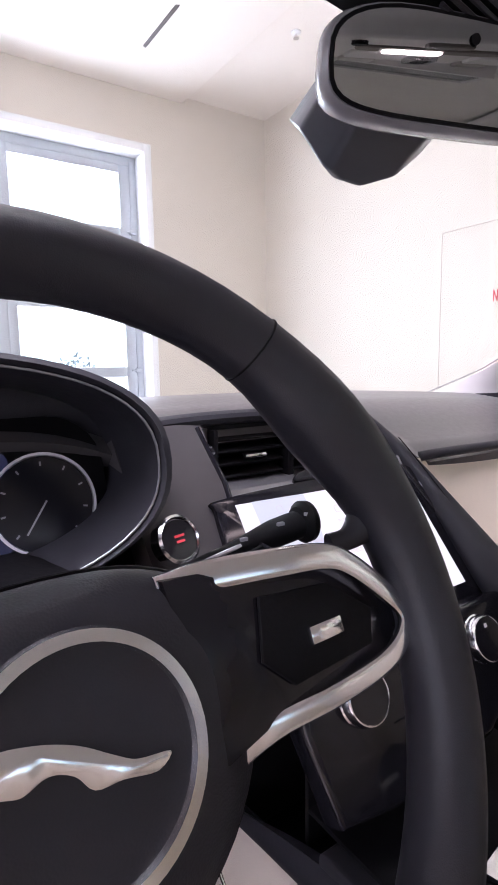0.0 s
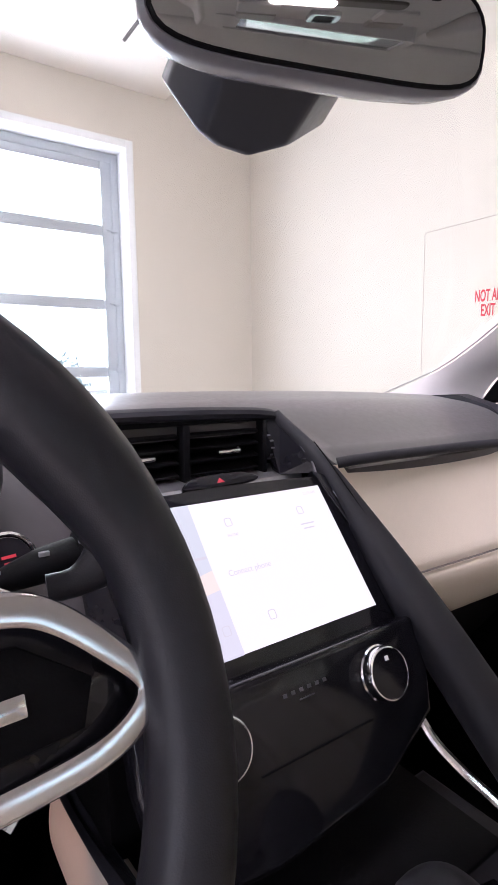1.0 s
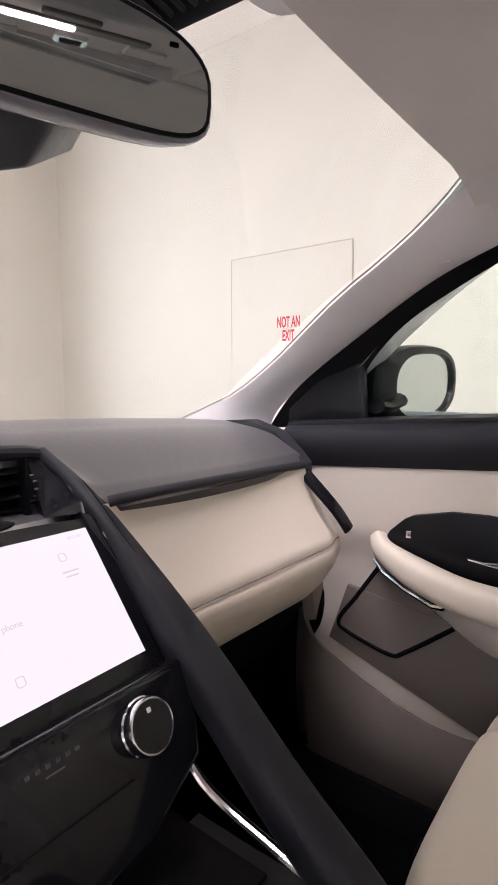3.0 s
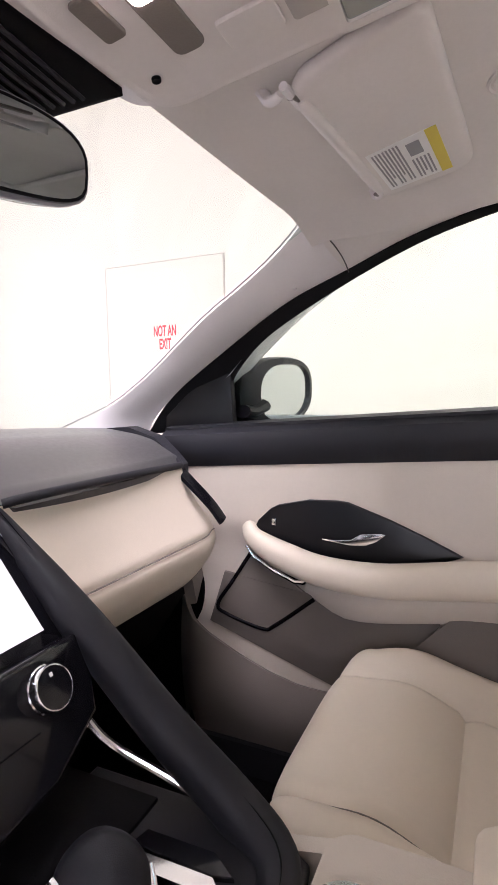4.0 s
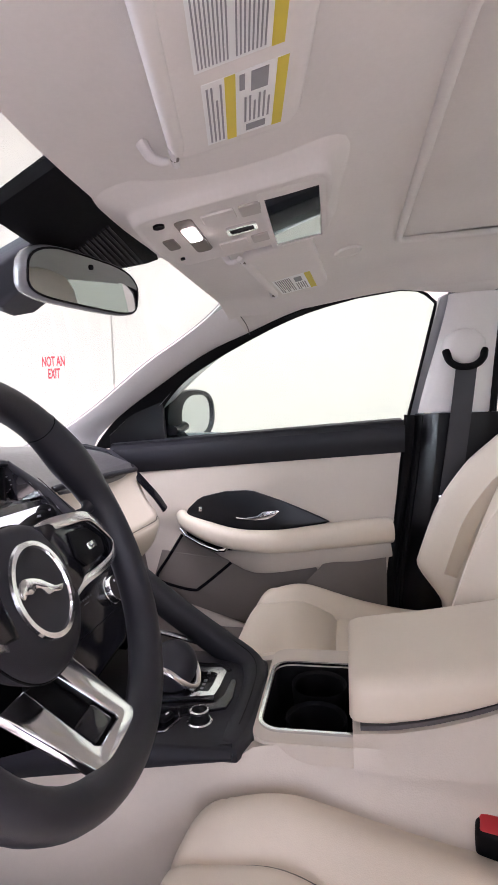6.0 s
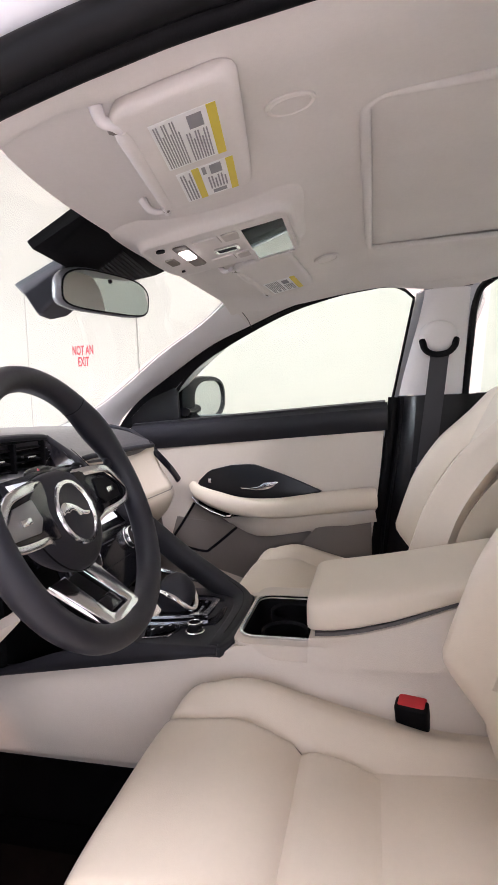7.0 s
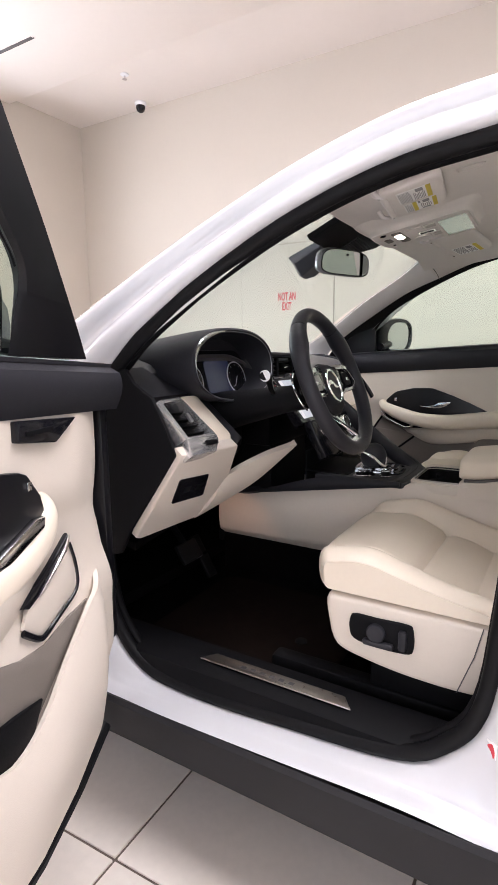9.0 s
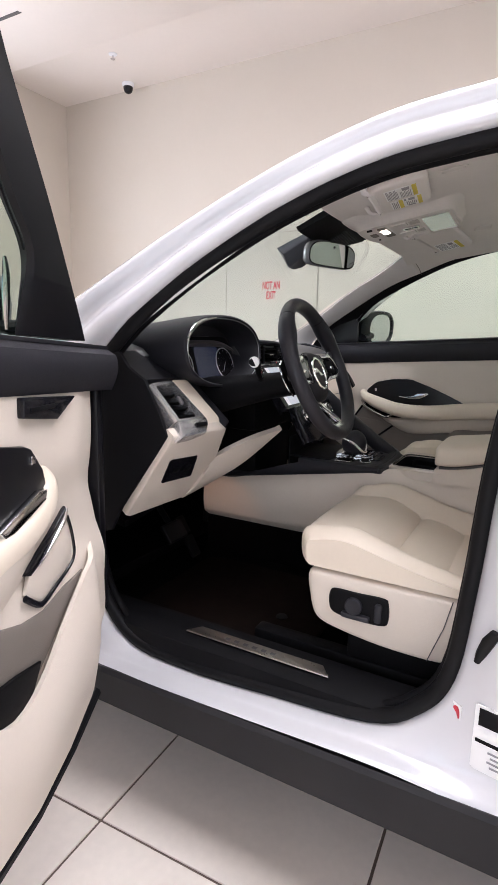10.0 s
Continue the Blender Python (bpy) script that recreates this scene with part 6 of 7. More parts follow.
for sgn in (1, -1):
    sp = [(0.040, 0.044), (0.085, 0.042), (0.126, 0.034), (0.150, 0.018), (0.168, 0.002), (0.166, -0.010), (0.146, -0.024), (0.085, -0.024), (0.050, -0.032)]
    body = part("spoke", prism([(sgn * a, b) for a, b in sp], "z", -0.030, -0.006, 0.004, 2, SW), PIANO, wheel, "gloss black spoke")
    br = spline([(0.040, 0.040, -0.012), (0.062, 0.0405, -0.009), (0.096, 0.0375, -0.002), (0.122, 0.034, 0.0), (0.136, 0.027, 0.0), (0.152, 0.012, 0.0), (0.164, -0.003, 0.0), (0.159, -0.014, 0.0), (0.142, -0.022, -0.002), (0.108, -0.025, -0.004), (0.078, -0.026, -0.008), (0.052, -0.034, -0.016)], 48)
    part("spoke_trim", tube([SW @ V((sgn * p[0], p[1], p[2])) for p in br], [(0.0066 - 0.0018 * step(0.1, 0.6, i / 47)) * (0.85 + 0.15 * step(0.0, 0.12, i / 47)) for i in range(48)], 16, 0.40, SW.to_3x3() @ V((0, 0, 1)), power=4), CHROME, body, "satin silver spoke trim")
    fl = spline([(sgn * 0.171, 0.062, -0.002), (sgn * 0.163, 0.046, -0.006), (sgn * 0.150, 0.0385, -0.009), (sgn * 0.138, 0.0380, -0.012)], 12)
    part("spoke_flare", tube([SW @ V(p) for p in fl], [0.016 - 0.0105 * step(0, 0.8, i / 11) for i in range(12)], 14, 0.8, SW.to_3x3() @ V((0, 0, 1))), WHEELSKIN, body, "leather flare where the spoke meets the rim")
    part("spoke_keys", prism([(sgn * a, b) for a, b in ((0.082, 0.026), (0.122, 0.022), (0.146, 0.004), (0.140, -0.012), (0.090, -0.014), (0.076, 0.0))], "z", -0.006, -0.003, 0.002, 2, SW), DARK if sgn > 0 else SATIN, body)
    part("spoke_button", box((sgn * 0.112, 0.003, -0.002), (0.020, 0.008, 0.004), 0.001, 2, SW), BRIGHT, body)
LS = SW @ pose(0, -0.126, -0.018, -33)            # slanted plane of the lower spoke
ls = part("lower_spoke", prism([(-0.030, 0.056), (0.030, 0.056), (0.030, -0.046), (-0.030, -0.046)], "z", -0.016, -0.006, 0.002, 2, LS), DARK, wheel, "lower spoke")
frame_pts = [(0.020, 0.056), (0.058, 0.056), (0.047, -0.030), (0.040, -0.038), (-0.040, -0.038), (-0.047, -0.030), (-0.058, 0.056), (-0.020, 0.056), (-0.024, -0.019), (-0.020, -0.023), (0.020, -0.023), (0.024, -0.019)]
part("lower_trim", prism(frame_pts, "z", -0.006, 0.004, 0.003, 3, LS), BRIGHT, ls, "polished lower spoke frame")
part("spoke_pad", prism(roundrect(0.040, 0.024, 0.004, 4, (0, -0.008)), "z", -0.006, 0.001, 0.002, 2, LS), PIANO, ls)
for sgn in (1, -1):
    edge_ = spline([(sgn * 0.122, 0.046, -0.047), (sgn * 0.146, 0.024, -0.047), (sgn * 0.141, -0.02, -0.047), (sgn * 0.118, -0.045, -0.047)], 16)
    part("paddle_edge", tube([SW @ V(p) for p in edge_], 0.0022, 6), CHROME, wheel, "chrome paddle edge")
    pad_ = [(sgn * 0.085, 0.040), (sgn * 0.122, 0.046), (sgn * 0.145, 0.024), (sgn * 0.140, -0.02), (sgn * 0.10, -0.03), (sgn * 0.09, 0.0)]
    part("shift_paddle", prism(pad_, "z", -0.050, -0.044, 0.002, 2, SW), DARK, wheel, "dark shift paddle")
    tipx = -0.621 if sgn < 0 else -0.262
    stp = spline([(-0.434 + sgn * 0.05, 0.15, 1.055), (-0.434 + sgn * 0.10, 0.130, 1.080 if sgn > 0 else 1.066), (tipx - sgn * 0.030, 0.108, 1.099), (tipx, 0.10, 1.107 if sgn > 0 else 1.106)], 12)
    stk = part("column_stalk", tube(stp, [0.0065 + (0.0045 if sgn > 0 else 0.006) * step(0.5, 0.75, i / 11) for i in range(12)], 14, 0.8), DARK, dash, "black column stalk")
    part("stalk_edge", tube([V(p) + V((0, -0.006, 0.004)) for p in stp[2:7]], 0.0016, 6), SATIN, stk)
    part("stalk_cap", lathe([(0.013, 0.0), (0.0135, 0.004), (0.010, 0.008), (0.001, 0.009)], 22, frame_of(stp[-1], (0, -0.7, 0.7), (0, 0.7, 0.7)) @ pose(0, 0, 0, 0, 0 if sgn > 0 else 180, 0)), PAPER if sgn < 0 else DARK, stk)
    for q in range(3):
        part("stalk_mark", box(V(stp[10 - 2 * q]) + V((0, -0.0085, 0.0085)), (0.005, 0.0022, 0.0022), 0.0004), INK, stk)

# ---- centre console ----
con = thing("centre_console", (-0.05, -0.2, 0.40), "centre console with black front and cream rear", "console")
KX0, KX1 = -0.195, 0.100


def black_edge(y):
    """Height of the joint between cream side and black side."""
    return lerp(0.775, 0.704, min(1.4, max(0.0, (y + 0.11) / 0.437)))


def con_side(u, v):
    y = lerp(0.52, -0.72, u)
    top = black_edge(y) - 0.001 if y > -0.11 else lerp(0.775, 0.786, step(-0.11, -0.13, y))
    low = 0.528 - 0.03 * step(0.0, -0.5, y)
    x = -0.190 - 0.014 * math.sin(math.pi * v) + 0.024 * step(0.70, 1.0, v) * step(-0.08, -0.22, y) + 0.02 * step(0.15, 0.0, v)
    return (x, y, lerp(low, top, v))


part("side_panel", sheet(con_side, 70, 20, -0.02), CREAMPLASTIC, con, "cream console side panel")
part("side_panel", sheet(lambda u, v: (0.105, con_side(u, v)[1], con_side(u, v)[2]), 40, 12, 0.02), CREAMPLASTIC, con, "cream console side panel")
part("tunnel_carpet", box((-0.045, -0.1, 0.46), (0.27, 1.25, 0.14), 0.02), CARPET, con, "black carpeted tunnel")
part("console_core", join(box((-0.045, -0.40, 0.60), (0.25, 0.62, 0.20), 0.01), box((-0.045, 0.30, 0.57), (0.25, 0.50, 0.16), 0.01)), DARK, con)


def band(u, v):
    y = lerp(0.46, -0.102, u)
    zt = 0.786 - 0.09 * step(0.06, 0.46, y)
    zb = black_edge(y)
    return (-0.198 - 0.006 * math.sin(math.pi * v), y, lerp(zb, max(zt, zb + 0.004), v))


part("black_side", sheet(band, 30, 8, -0.02), BLACK, con, "black vinyl console side")
part("black_deck", prism([(-0.199, 0.16), (0.09, 0.16), (0.092, -0.06), (0.062, -0.112), (-0.02, -0.126), (-0.16, -0.124), (-0.197, -0.108)], "z", 0.768, 0.787, 0.006, 3), BLACK, con, "black console deck")
part("front_bin", join(box((-0.055, 0.20, 0.80), (0.25, 0.006, 0.10), 0.002), box((-0.055, 0.13, 0.788), (0.25, 0.14, 0.006), 0.002)), DARK, con, "dark storage shelf")
beam = spline([(0.058, 0.370, 1.141), (0.080, 0.322, 1.094), (0.094, 0.243, 1.012), (0.094, 0.152, 0.932), (0.085, 0.060, 0.862), (0.078, -0.026, 0.804), (0.056, -0.080, 0.778), (0.004, -0.098, 0.771), (-0.09, -0.100, 0.769), (-0.165, -0.095, 0.767), (-0.184, -0.092, 0.764)], 60)
part("grab_beam", tube(beam, [0.008 + 0.016 * step(0.02, 0.32, i / 59) - 0.002 * step(0.5, 0.75, i / 59) - 0.010 * step(0.93, 1.0, i / 59) for i in range(60)], 20, 1.0, power=2.6), BLACK, con, "black padded beam sweeping down the console")
part("beam_seam", tube([V(p) + V((-0.004 if i < 36 else 0.0, -0.004, 0.0235 if i > 18 else 0.019)) for i, p in enumerate(beam[6:52])], 0.0008, 5), DARK, con)
chs = spline([(0.056, 0.165, 0.890), (0.060, 0.148, 0.868), (0.064, 0.128, 0.846), (0.067, 0.100, 0.832), (0.068, 0.060, 0.822), (0.068, 0.010, 0.810)], 24)
part("chrome_rail", tube(chs, [0.0022 + 0.0026 * step(0, 0.3, i / 23) for i in range(24)], 10, 1.0), BRIGHT, con, "bright chrome rail on the beam")
GZ = 0.789
gate = part("shift_gate", ring_plate([(-0.113, 0.062), (-0.060, 0.070), (-0.012, 0.072), (-0.003, 0.064), (0.000, -0.044), (-0.010, -0.055), (-0.060, -0.055), (-0.088, -0.052)],
                                     [(-0.082, 0.042), (-0.055, 0.050), (-0.024, 0.052), (-0.018, 0.046), (-0.017, -0.036), (-0.024, -0.043), (-0.055, -0.043), (-0.078, -0.041)], "z", GZ - 0.004, GZ + 0.011), BRIGHT, con, "polished chrome shift gate")
part("gate_floor", prism([(-0.083, 0.043), (-0.055, 0.051), (-0.017, 0.053), (-0.016, -0.037), (-0.024, -0.044), (-0.079, -0.042)], "z", GZ - 0.004, GZ + 0.002, 0, 2), PIANO, gate)
for q in range(4):
    part("gate_mark", box((-0.030 - 0.012 * q, -0.024, GZ + 0.0025), (0.006, 0.005, 0.001), 0), INK, gate)
head = []
for q in range(13):
    f = q / 12
    g = math.sin(math.pi * (0.16 + 0.84 * f)) ** 0.55 if f < 1 else 0.05
    z = lerp(0.802, 0.874, f)
    head.append([(-0.070 + 0.032 * g * math.copysign(abs(math.cos(a)) ** 0.85, math.cos(a)) + 0.05 * (z - 0.80), 0.018 + 0.040 * g * math.copysign(abs(math.sin(a)) ** 0.85, math.sin(a)) - 0.10 * (z - 0.84), z) for a in [2 * math.pi * i / 28 for i in range(28)]])
lev = part("shift_lever", join(lathe([(0.020, 0.789), (0.017, 0.800), (0.022, 0.812)], 20, pose(-0.068, 0.018, 0)), loft(head)), BLACK, con, "stubby black drive selector")
tr = spline([(-0.094, 0.046, 0.845), (-0.100, 0.026, 0.841), (-0.099, 0.006, 0.832), (-0.090, -0.010, 0.813), (-0.077, -0.018, 0.805), (-0.062, -0.020, 0.808), (-0.048, -0.016, 0.820), (-0.042, -0.008, 0.836)], 24)
part("lever_trim", tube(tr, [0.0035 + 0.002 * math.sin(math.pi * i / 23) for i in range(24)], 10, 0.7, (-0.5, -0.6, 0.4), power=3), BRIGHT, lev, "chrome selector trim")
part("gloss_tray", prism([(-0.132, 0.057), (-0.118, 0.062), (-0.116, 0.040), (-0.094, -0.052), (-0.070, -0.062), (-0.020, -0.064), (-0.020, -0.073), (-0.072, -0.078), (-0.103, -0.073), (-0.121, -0.030), (-0.140, 0.010), (-0.146, 0.044)], "z", GZ - 0.004, GZ + 0.002, 0.001, 1), PIANO, con, "gloss black switch tray")
part("tray_cap", prism([(0.010, 0.05), (0.030, 0.045), (0.032, -0.03), (0.014, -0.058), (0.008, -0.04)], "z", GZ - 0.004, GZ + 0.003, 0.001, 1), PIANO, con, "gloss black cap beside the gate")
part("switch_bay", prism([(-0.147, 0.050), (-0.126, -0.006), (-0.140, -0.012), (-0.170, 0.000), (-0.182, 0.040)], "z", GZ - 0.004, GZ + 0.0005, 0, 1), PIANO, con, "gloss black switch bay")
part("bay_edge", tube([(-0.183, 0.042, GZ + 0.001), (-0.171, -0.002, GZ + 0.001), (-0.140, -0.014, GZ + 0.001), (-0.124, -0.008, GZ + 0.001)], 0.0018, 6), CHROME, con)
for q in range(3):
    part("mode_switch", box((0, 0, 0), (0.020, 0.011, 0.011), 0.003, 2, pose(-0.164 + 0.011 * q, 0.030 - 0.013 * q, GZ + 0.004, 12, 0, -25)), DARK, con)
    part("switch_mark", box((0, 0, 0.006), (0.006, 0.002, 0.0006), 0, 1, pose(-0.164 + 0.011 * q, 0.030 - 0.013 * q, GZ + 0.004, 12, 0, -25)), PAPER, con)
dial = part("drive_dial", lathe([(0.016, 0.0), (0.016, 0.003), (0.0135, 0.005), (0.013, 0.016), (0.0115, 0.0185), (0.010, 0.0175), (0.001, 0.0170)], 30, pose(-0.138, -0.043, GZ - 0.002)), DARK, con, "chrome ringed rotary dial")
part("dial_ring", lathe([(0.0135, 0.015), (0.0138, 0.018), (0.011, 0.019), (0.0105, 0.017)], 30, pose(-0.138, -0.043, GZ - 0.002)), BRIGHT, dial)
part("dial_base", lathe([(0.0165, 0.001), (0.0185, 0.002), (0.0165, 0.0035)], 30, pose(-0.138, -0.043, GZ - 0.002)), BRIGHT, dial)

# cream rear deck with cup holder
HOLE = roundrect(0.195, 0.150, 0.028, 7, (-0.050, -0.205))
DECK = roundrect(0.284, 0.594, 0.03, 7, (-0.034, -0.418))
part("cream_deck", ring_plate(DECK, HOLE, "z", 0.762, 0.7885), CREAMPLASTIC, con, "cream console deck")
part("cup_ring", ring_plate(roundrect(0.205, 0.160, 0.032, 7, (-0.050, -0.205)), HOLE, "z", 0.7880, 0.7920), CHROME, con, "satin silver cup holder rim")
well = part("cup_well", join(loft([[(x, y, z) for x, y in roundrect(0.194 - 0.02 * k, 0.149 - 0.02 * k, 0.027, 7, (-0.050, -0.205))] for k, z in ((0, 0.786), (0.3, 0.74), (1, 0.70))], True, False), box((-0.05, -0.205, 0.70), (0.19, 0.15, 0.006), 0.002)), DARK, con, "black cup holder well")
for cx in (-0.100, -0.002):
    part("cup", lathe([(0.040, 0.0), (0.040, 0.075), (0.044, 0.08), (0.044, 0.07), (0.036, 0.002)], 32, pose(cx, -0.205, 0.703)), DARK, well)


def lid_base(y):
    """Height of the lid's lower edge: level at the front, then rising towards the back."""
    return float(np.interp(y, [-0.66, -0.56, -0.48, -0.413, -0.36, -0.31, -0.26], [0.915, 0.888, 0.858, 0.831, 0.815, 0.804, 0.800]))


lid_rings = []
for y, g in ((-0.252, 0.66), (-0.2535, 0.78), (-0.258, 0.88), (-0.266, 0.94), (-0.280, 0.975), (-0.30, 0.99), (-0.34, 1.0), (-0.40, 1.0), (-0.46, 1.0), (-0.52, 1.0), (-0.60, 1.0), (-0.645, 0.97), (-0.660, 0.88), (-0.665, 0.7)):
    low = lid_base(y)
    crest = float(np.interp(y, [-0.66, -0.48, -0.36, -0.25], [0.930, 0.900, 0.881, 0.868]))
    mid, half = (crest + low) / 2, (crest - low) / 2
    ring = []
    for i in range(48):
        a = 2 * math.pi * i / 48
        c, s = math.cos(a), math.sin(a)
        ex, ez = math.copysign(abs(c) ** 0.40, c), math.copysign(abs(s) ** (0.52 if s > 0 else 0.34), s)
        ring.append((-0.033 + (0.127 - (1 - g) * 0.055) * ex, y, mid + half * (g if ez > 0 else lerp(1, g, 0.35)) * ez))
    lid_rings.append(ring)
part("armrest_lid", loft(lid_rings), CREAM, con, "padded cream armrest lid", sharp=60)
part("lid_gap", loft([[(-0.033 + 0.118 * sx, y, lid_base(y) + dz) for sx, dz in ((-1, -0.006), (1, -0.006), (1, 0.003), (-1, 0.003))] for y in [-0.266 - 0.0196 * k for k in range(21)]]), GAP, con)
part("storage_box", loft([[(-0.033 + wx, y, z) for wx, z in ((-0.156, 0.765), (0.136, 0.770), (0.132, lid_base(y) - 0.006), (0.128, lid_base(y) - 0.003), (-0.126, lid_base(y) - 0.003), (-0.131, lid_base(y) - 0.008), (-0.143, 0.790))] for y in [-0.256 - 0.0207 * k for k in range(21)]]), CREAMPLASTIC, con, "cream storage box under the armrest")

# ---- windscreen mirror and sensor cover ----
mirr = thing("rear_view_mirror", (-0.08, 0.16, 1.47), "black rear view mirror with frameless dimming glass", "mirror")
MM = frame_of((-0.084, 0.118, 1.424), (0.968, -0.25, 0.02), (0.0, -0.12, 0.99))


def mring(w, h, z, n=36):
    out = []
    for k in range(n):
        a = 2 * math.pi * k / n
        c, s = math.cos(a), math.sin(a)
        out.append(MM @ V((w * math.copysign(abs(c) ** 0.55, c), h * math.copysign(abs(s) ** 0.6, s) - 0.006 * (c * c), z)))
    return out


part("mirror_shell", loft([mring(0.05, 0.02, -0.050), mring(0.098, 0.034, -0.042), mring(0.119, 0.0395, -0.024), mring(0.1245, 0.0408, -0.010), mring(0.1245, 0.0398, -0.002), mring(0.122, 0.0385, 0.0015), mring(0.119, 0.036, 0.001)]), HOUSING, mirr, "glossy dark grey mirror shell")
part("mirror_gasket", tube(mring(0.1195, 0.0360, 0.0018), 0.0016, 8, 1.0, MM.to_3x3() @ V((0, 0, 1)), True), DARK, mirr, "thin black edge round the glass")
part("mirror_glass", loft([mring(0.1190, 0.0356, 0.0010), mring(0.1180, 0.0346, 0.0028)]), DIMMIRROR, mirr, "dimming mirror glass")
part("light_sensor", lathe([(0.004, 0.0), (0.004, 0.001), (0.001, 0.0012)], 14, MM @ pose(0.0, 0.022, 0.0035)), DARK, mirr)
part("mirror_stem", tube([MM @ V((-0.01, 0.005, -0.03)), (-0.09, 0.20, 1.435), (-0.10, 0.22, 1.450)], [0.014, 0.013, 0.02], 12), DARK, mirr)
pod = thing("sensor_pod", (-0.08, 0.22, 1.47), "black plastic sensor pod behind the mirror", "sensor pod")
pod_bm = loft([[(-0.118, 0.300, 1.450), (-0.075, 0.305, 1.448), (-0.010, 0.305, 1.448), (0.045, 0.285, 1.455), (0.030, 0.165, 1.500), (-0.130, 0.165, 1.500)],
                        [(-0.128, 0.270, 1.428), (-0.085, 0.292, 1.424), (-0.005, 0.290, 1.424), (0.042, 0.268, 1.436), (0.024, 0.170, 1.478), (-0.138, 0.180, 1.470)],
                        [(-0.104, 0.262, 1.396), (-0.080, 0.275, 1.394), (-0.045, 0.275, 1.392), (-0.010, 0.255, 1.402), (-0.015, 0.200, 1.430), (-0.112, 0.205, 1.425)],
                        [(-0.098, 0.255, 1.393), (-0.080, 0.266, 1.391), (-0.048, 0.266, 1.389), (-0.018, 0.250, 1.399), (-0.022, 0.206, 1.426), (-0.104, 0.210, 1.421)]])
bmesh.ops.bevel(pod_bm, geom=pod_bm.edges[:], offset=0.012, segments=3, profile=0.5, affect="EDGES", clamp_overlap=True)
part("pod_shell", pod_bm, PODGREY, pod, "dark grey moulded pod")
cover = thing("sensor_cover", (-0.12, 0.10, 1.49), "black ribbed cover over the windscreen header", "sensor cover")
part("cover_shell", loft([[(-0.265, 0.165, 1.478), (0.000, 0.185, 1.470), (0.048, 0.058, 1.515), (-0.290, 0.040, 1.525)],
                          [(-0.262, 0.158, 1.466), (-0.002, 0.175, 1.458), (0.044, 0.052, 1.487), (-0.286, 0.038, 1.508)],
                          [(-0.240, 0.140, 1.462), (-0.020, 0.155, 1.452), (0.020, 0.062, 1.475), (-0.262, 0.050, 1.496)]]), DARK, cover, "matt black cover")
for q in range(11):
    a = q / 10
    p0 = V((-0.115, 0.132, 1.4572)).lerp(V((-0.14, 0.060, 1.4842)), a)
    p1 = V((-0.026, 0.146, 1.4525)).lerp(V((0.010, 0.068, 1.4742)), a)
    part("rib", tube([p0 + V((0, 0, -0.0015)), p1 + V((0, 0, -0.0015))], 0.0022, 6), BLACK, cover)

# ---- overhead console ----
ovh = thing("overhead_console", (-0.05, -0.1, 1.50), "warm grey overhead console with lit map lamp", "overhead console")
OM = frame_of((-0.050, -0.105, 1.5085), (1.0, 0.035, 0.03), (0.0, 0.985, -0.168))   # z towards the cabin, y towards the windscreen
OM = OM @ pose(0, 0, 0, 0, 180, 0)                                              # x now runs to the driver's side
OUTL = spline([(-0.118, 0.118), (-0.123, 0.06), (-0.124, -0.06), (-0.118, -0.130), (0.0, -0.134), (0.118, -0.130), (0.124, -0.06), (0.123, 0.06), (0.118, 0.118), (0.08, 0.132), (0.0, 0.136), (-0.08, 0.132)], 60, True)
base_ = part("console_base", loft([[OM @ V((p[0] * g, p[1] * g, h)) for p in OUTL] for g, h in ((1.34, -0.020), (1.22, -0.0125), (1.12, -0.006), (1.05, -0.001), (1.022, 0.004), (1.012, 0.0115), (0.998, 0.0145), (0.972, 0.0148), (0.955, 0.0136), (0.94, 0.0132), (0.5, 0.0135), (0.02, 0.0135))]), HEADLINE, ovh, "moulded grey console base", sharp=70)
part("base_joint", tube([OM @ V((p[0] * 1.0, p[1] * 1.0, 0.0036)) for p in OUTL], 0.0007, 6, 1.0, (0, 0, 1), True), TAUPE_AND_SHADE, base_)
OF = OM @ pose(0, 0, 0.0050)
GP = OF @ pose(0, -0.084, 0.0120, 0, 3.4, 0)
part("dark_glass", prism(roundrect(0.196, 0.074, 0.004, 4, (0.0, 0.0)), "z", -0.001, 0.0012, 0.0005, 1, GP), DIMMIRROR, base_, "reflective dark glass panel")
part("glass_frame", ring_plate(roundrect(0.216, 0.090, 0.008, 5, (0.0, 0.0)), roundrect(0.197, 0.075, 0.004, 5, (0.0, 0.0)), "z", -0.012, 0.003, GP), HEADLINE, base_)
part("lamp_strip", prism(roundrect(0.150, 0.026, 0.008, 5, (0.012, 0.066)), "z", 0.006, 0.0108, 0.001, 1, OF), TAUPE_AND_SHADE, base_)
part("map_lamp", prism(roundrect(0.060, 0.020, 0.006, 5, (0.030, 0.066)), "z", 0.0100, 0.0128, 0.001, 1, OF), MAPLAMP, base_, "lit map lamp")
for ax, ay, w, h, mt in ((0.066, 0.018, 0.040, 0.046, HEADLINE), (-0.066, 0.018, 0.036, 0.046, HEADLINE), (0.066, -0.026, 0.040, 0.030, KEYGREY), (-0.066, -0.026, 0.036, 0.030, KEYGREY), (0.005, 0.104, 0.045, 0.018, TAUPE_AND_SHADE)):
    part("console_key", prism(roundrect(w, h, 0.004, 4, (ax, ay)), "z", 0.006, 0.0114, 0.001, 1, OF), mt, base_)
sws = part("blind_switch", ring_plate(roundrect(0.030, 0.046, 0.006, 5, (0.0, -0.004)), roundrect(0.020, 0.036, 0.004, 5, (0.0, -0.004)), "z", 0.006, 0.0125, OF), CHROME, base_, "silver rimmed blind switch")
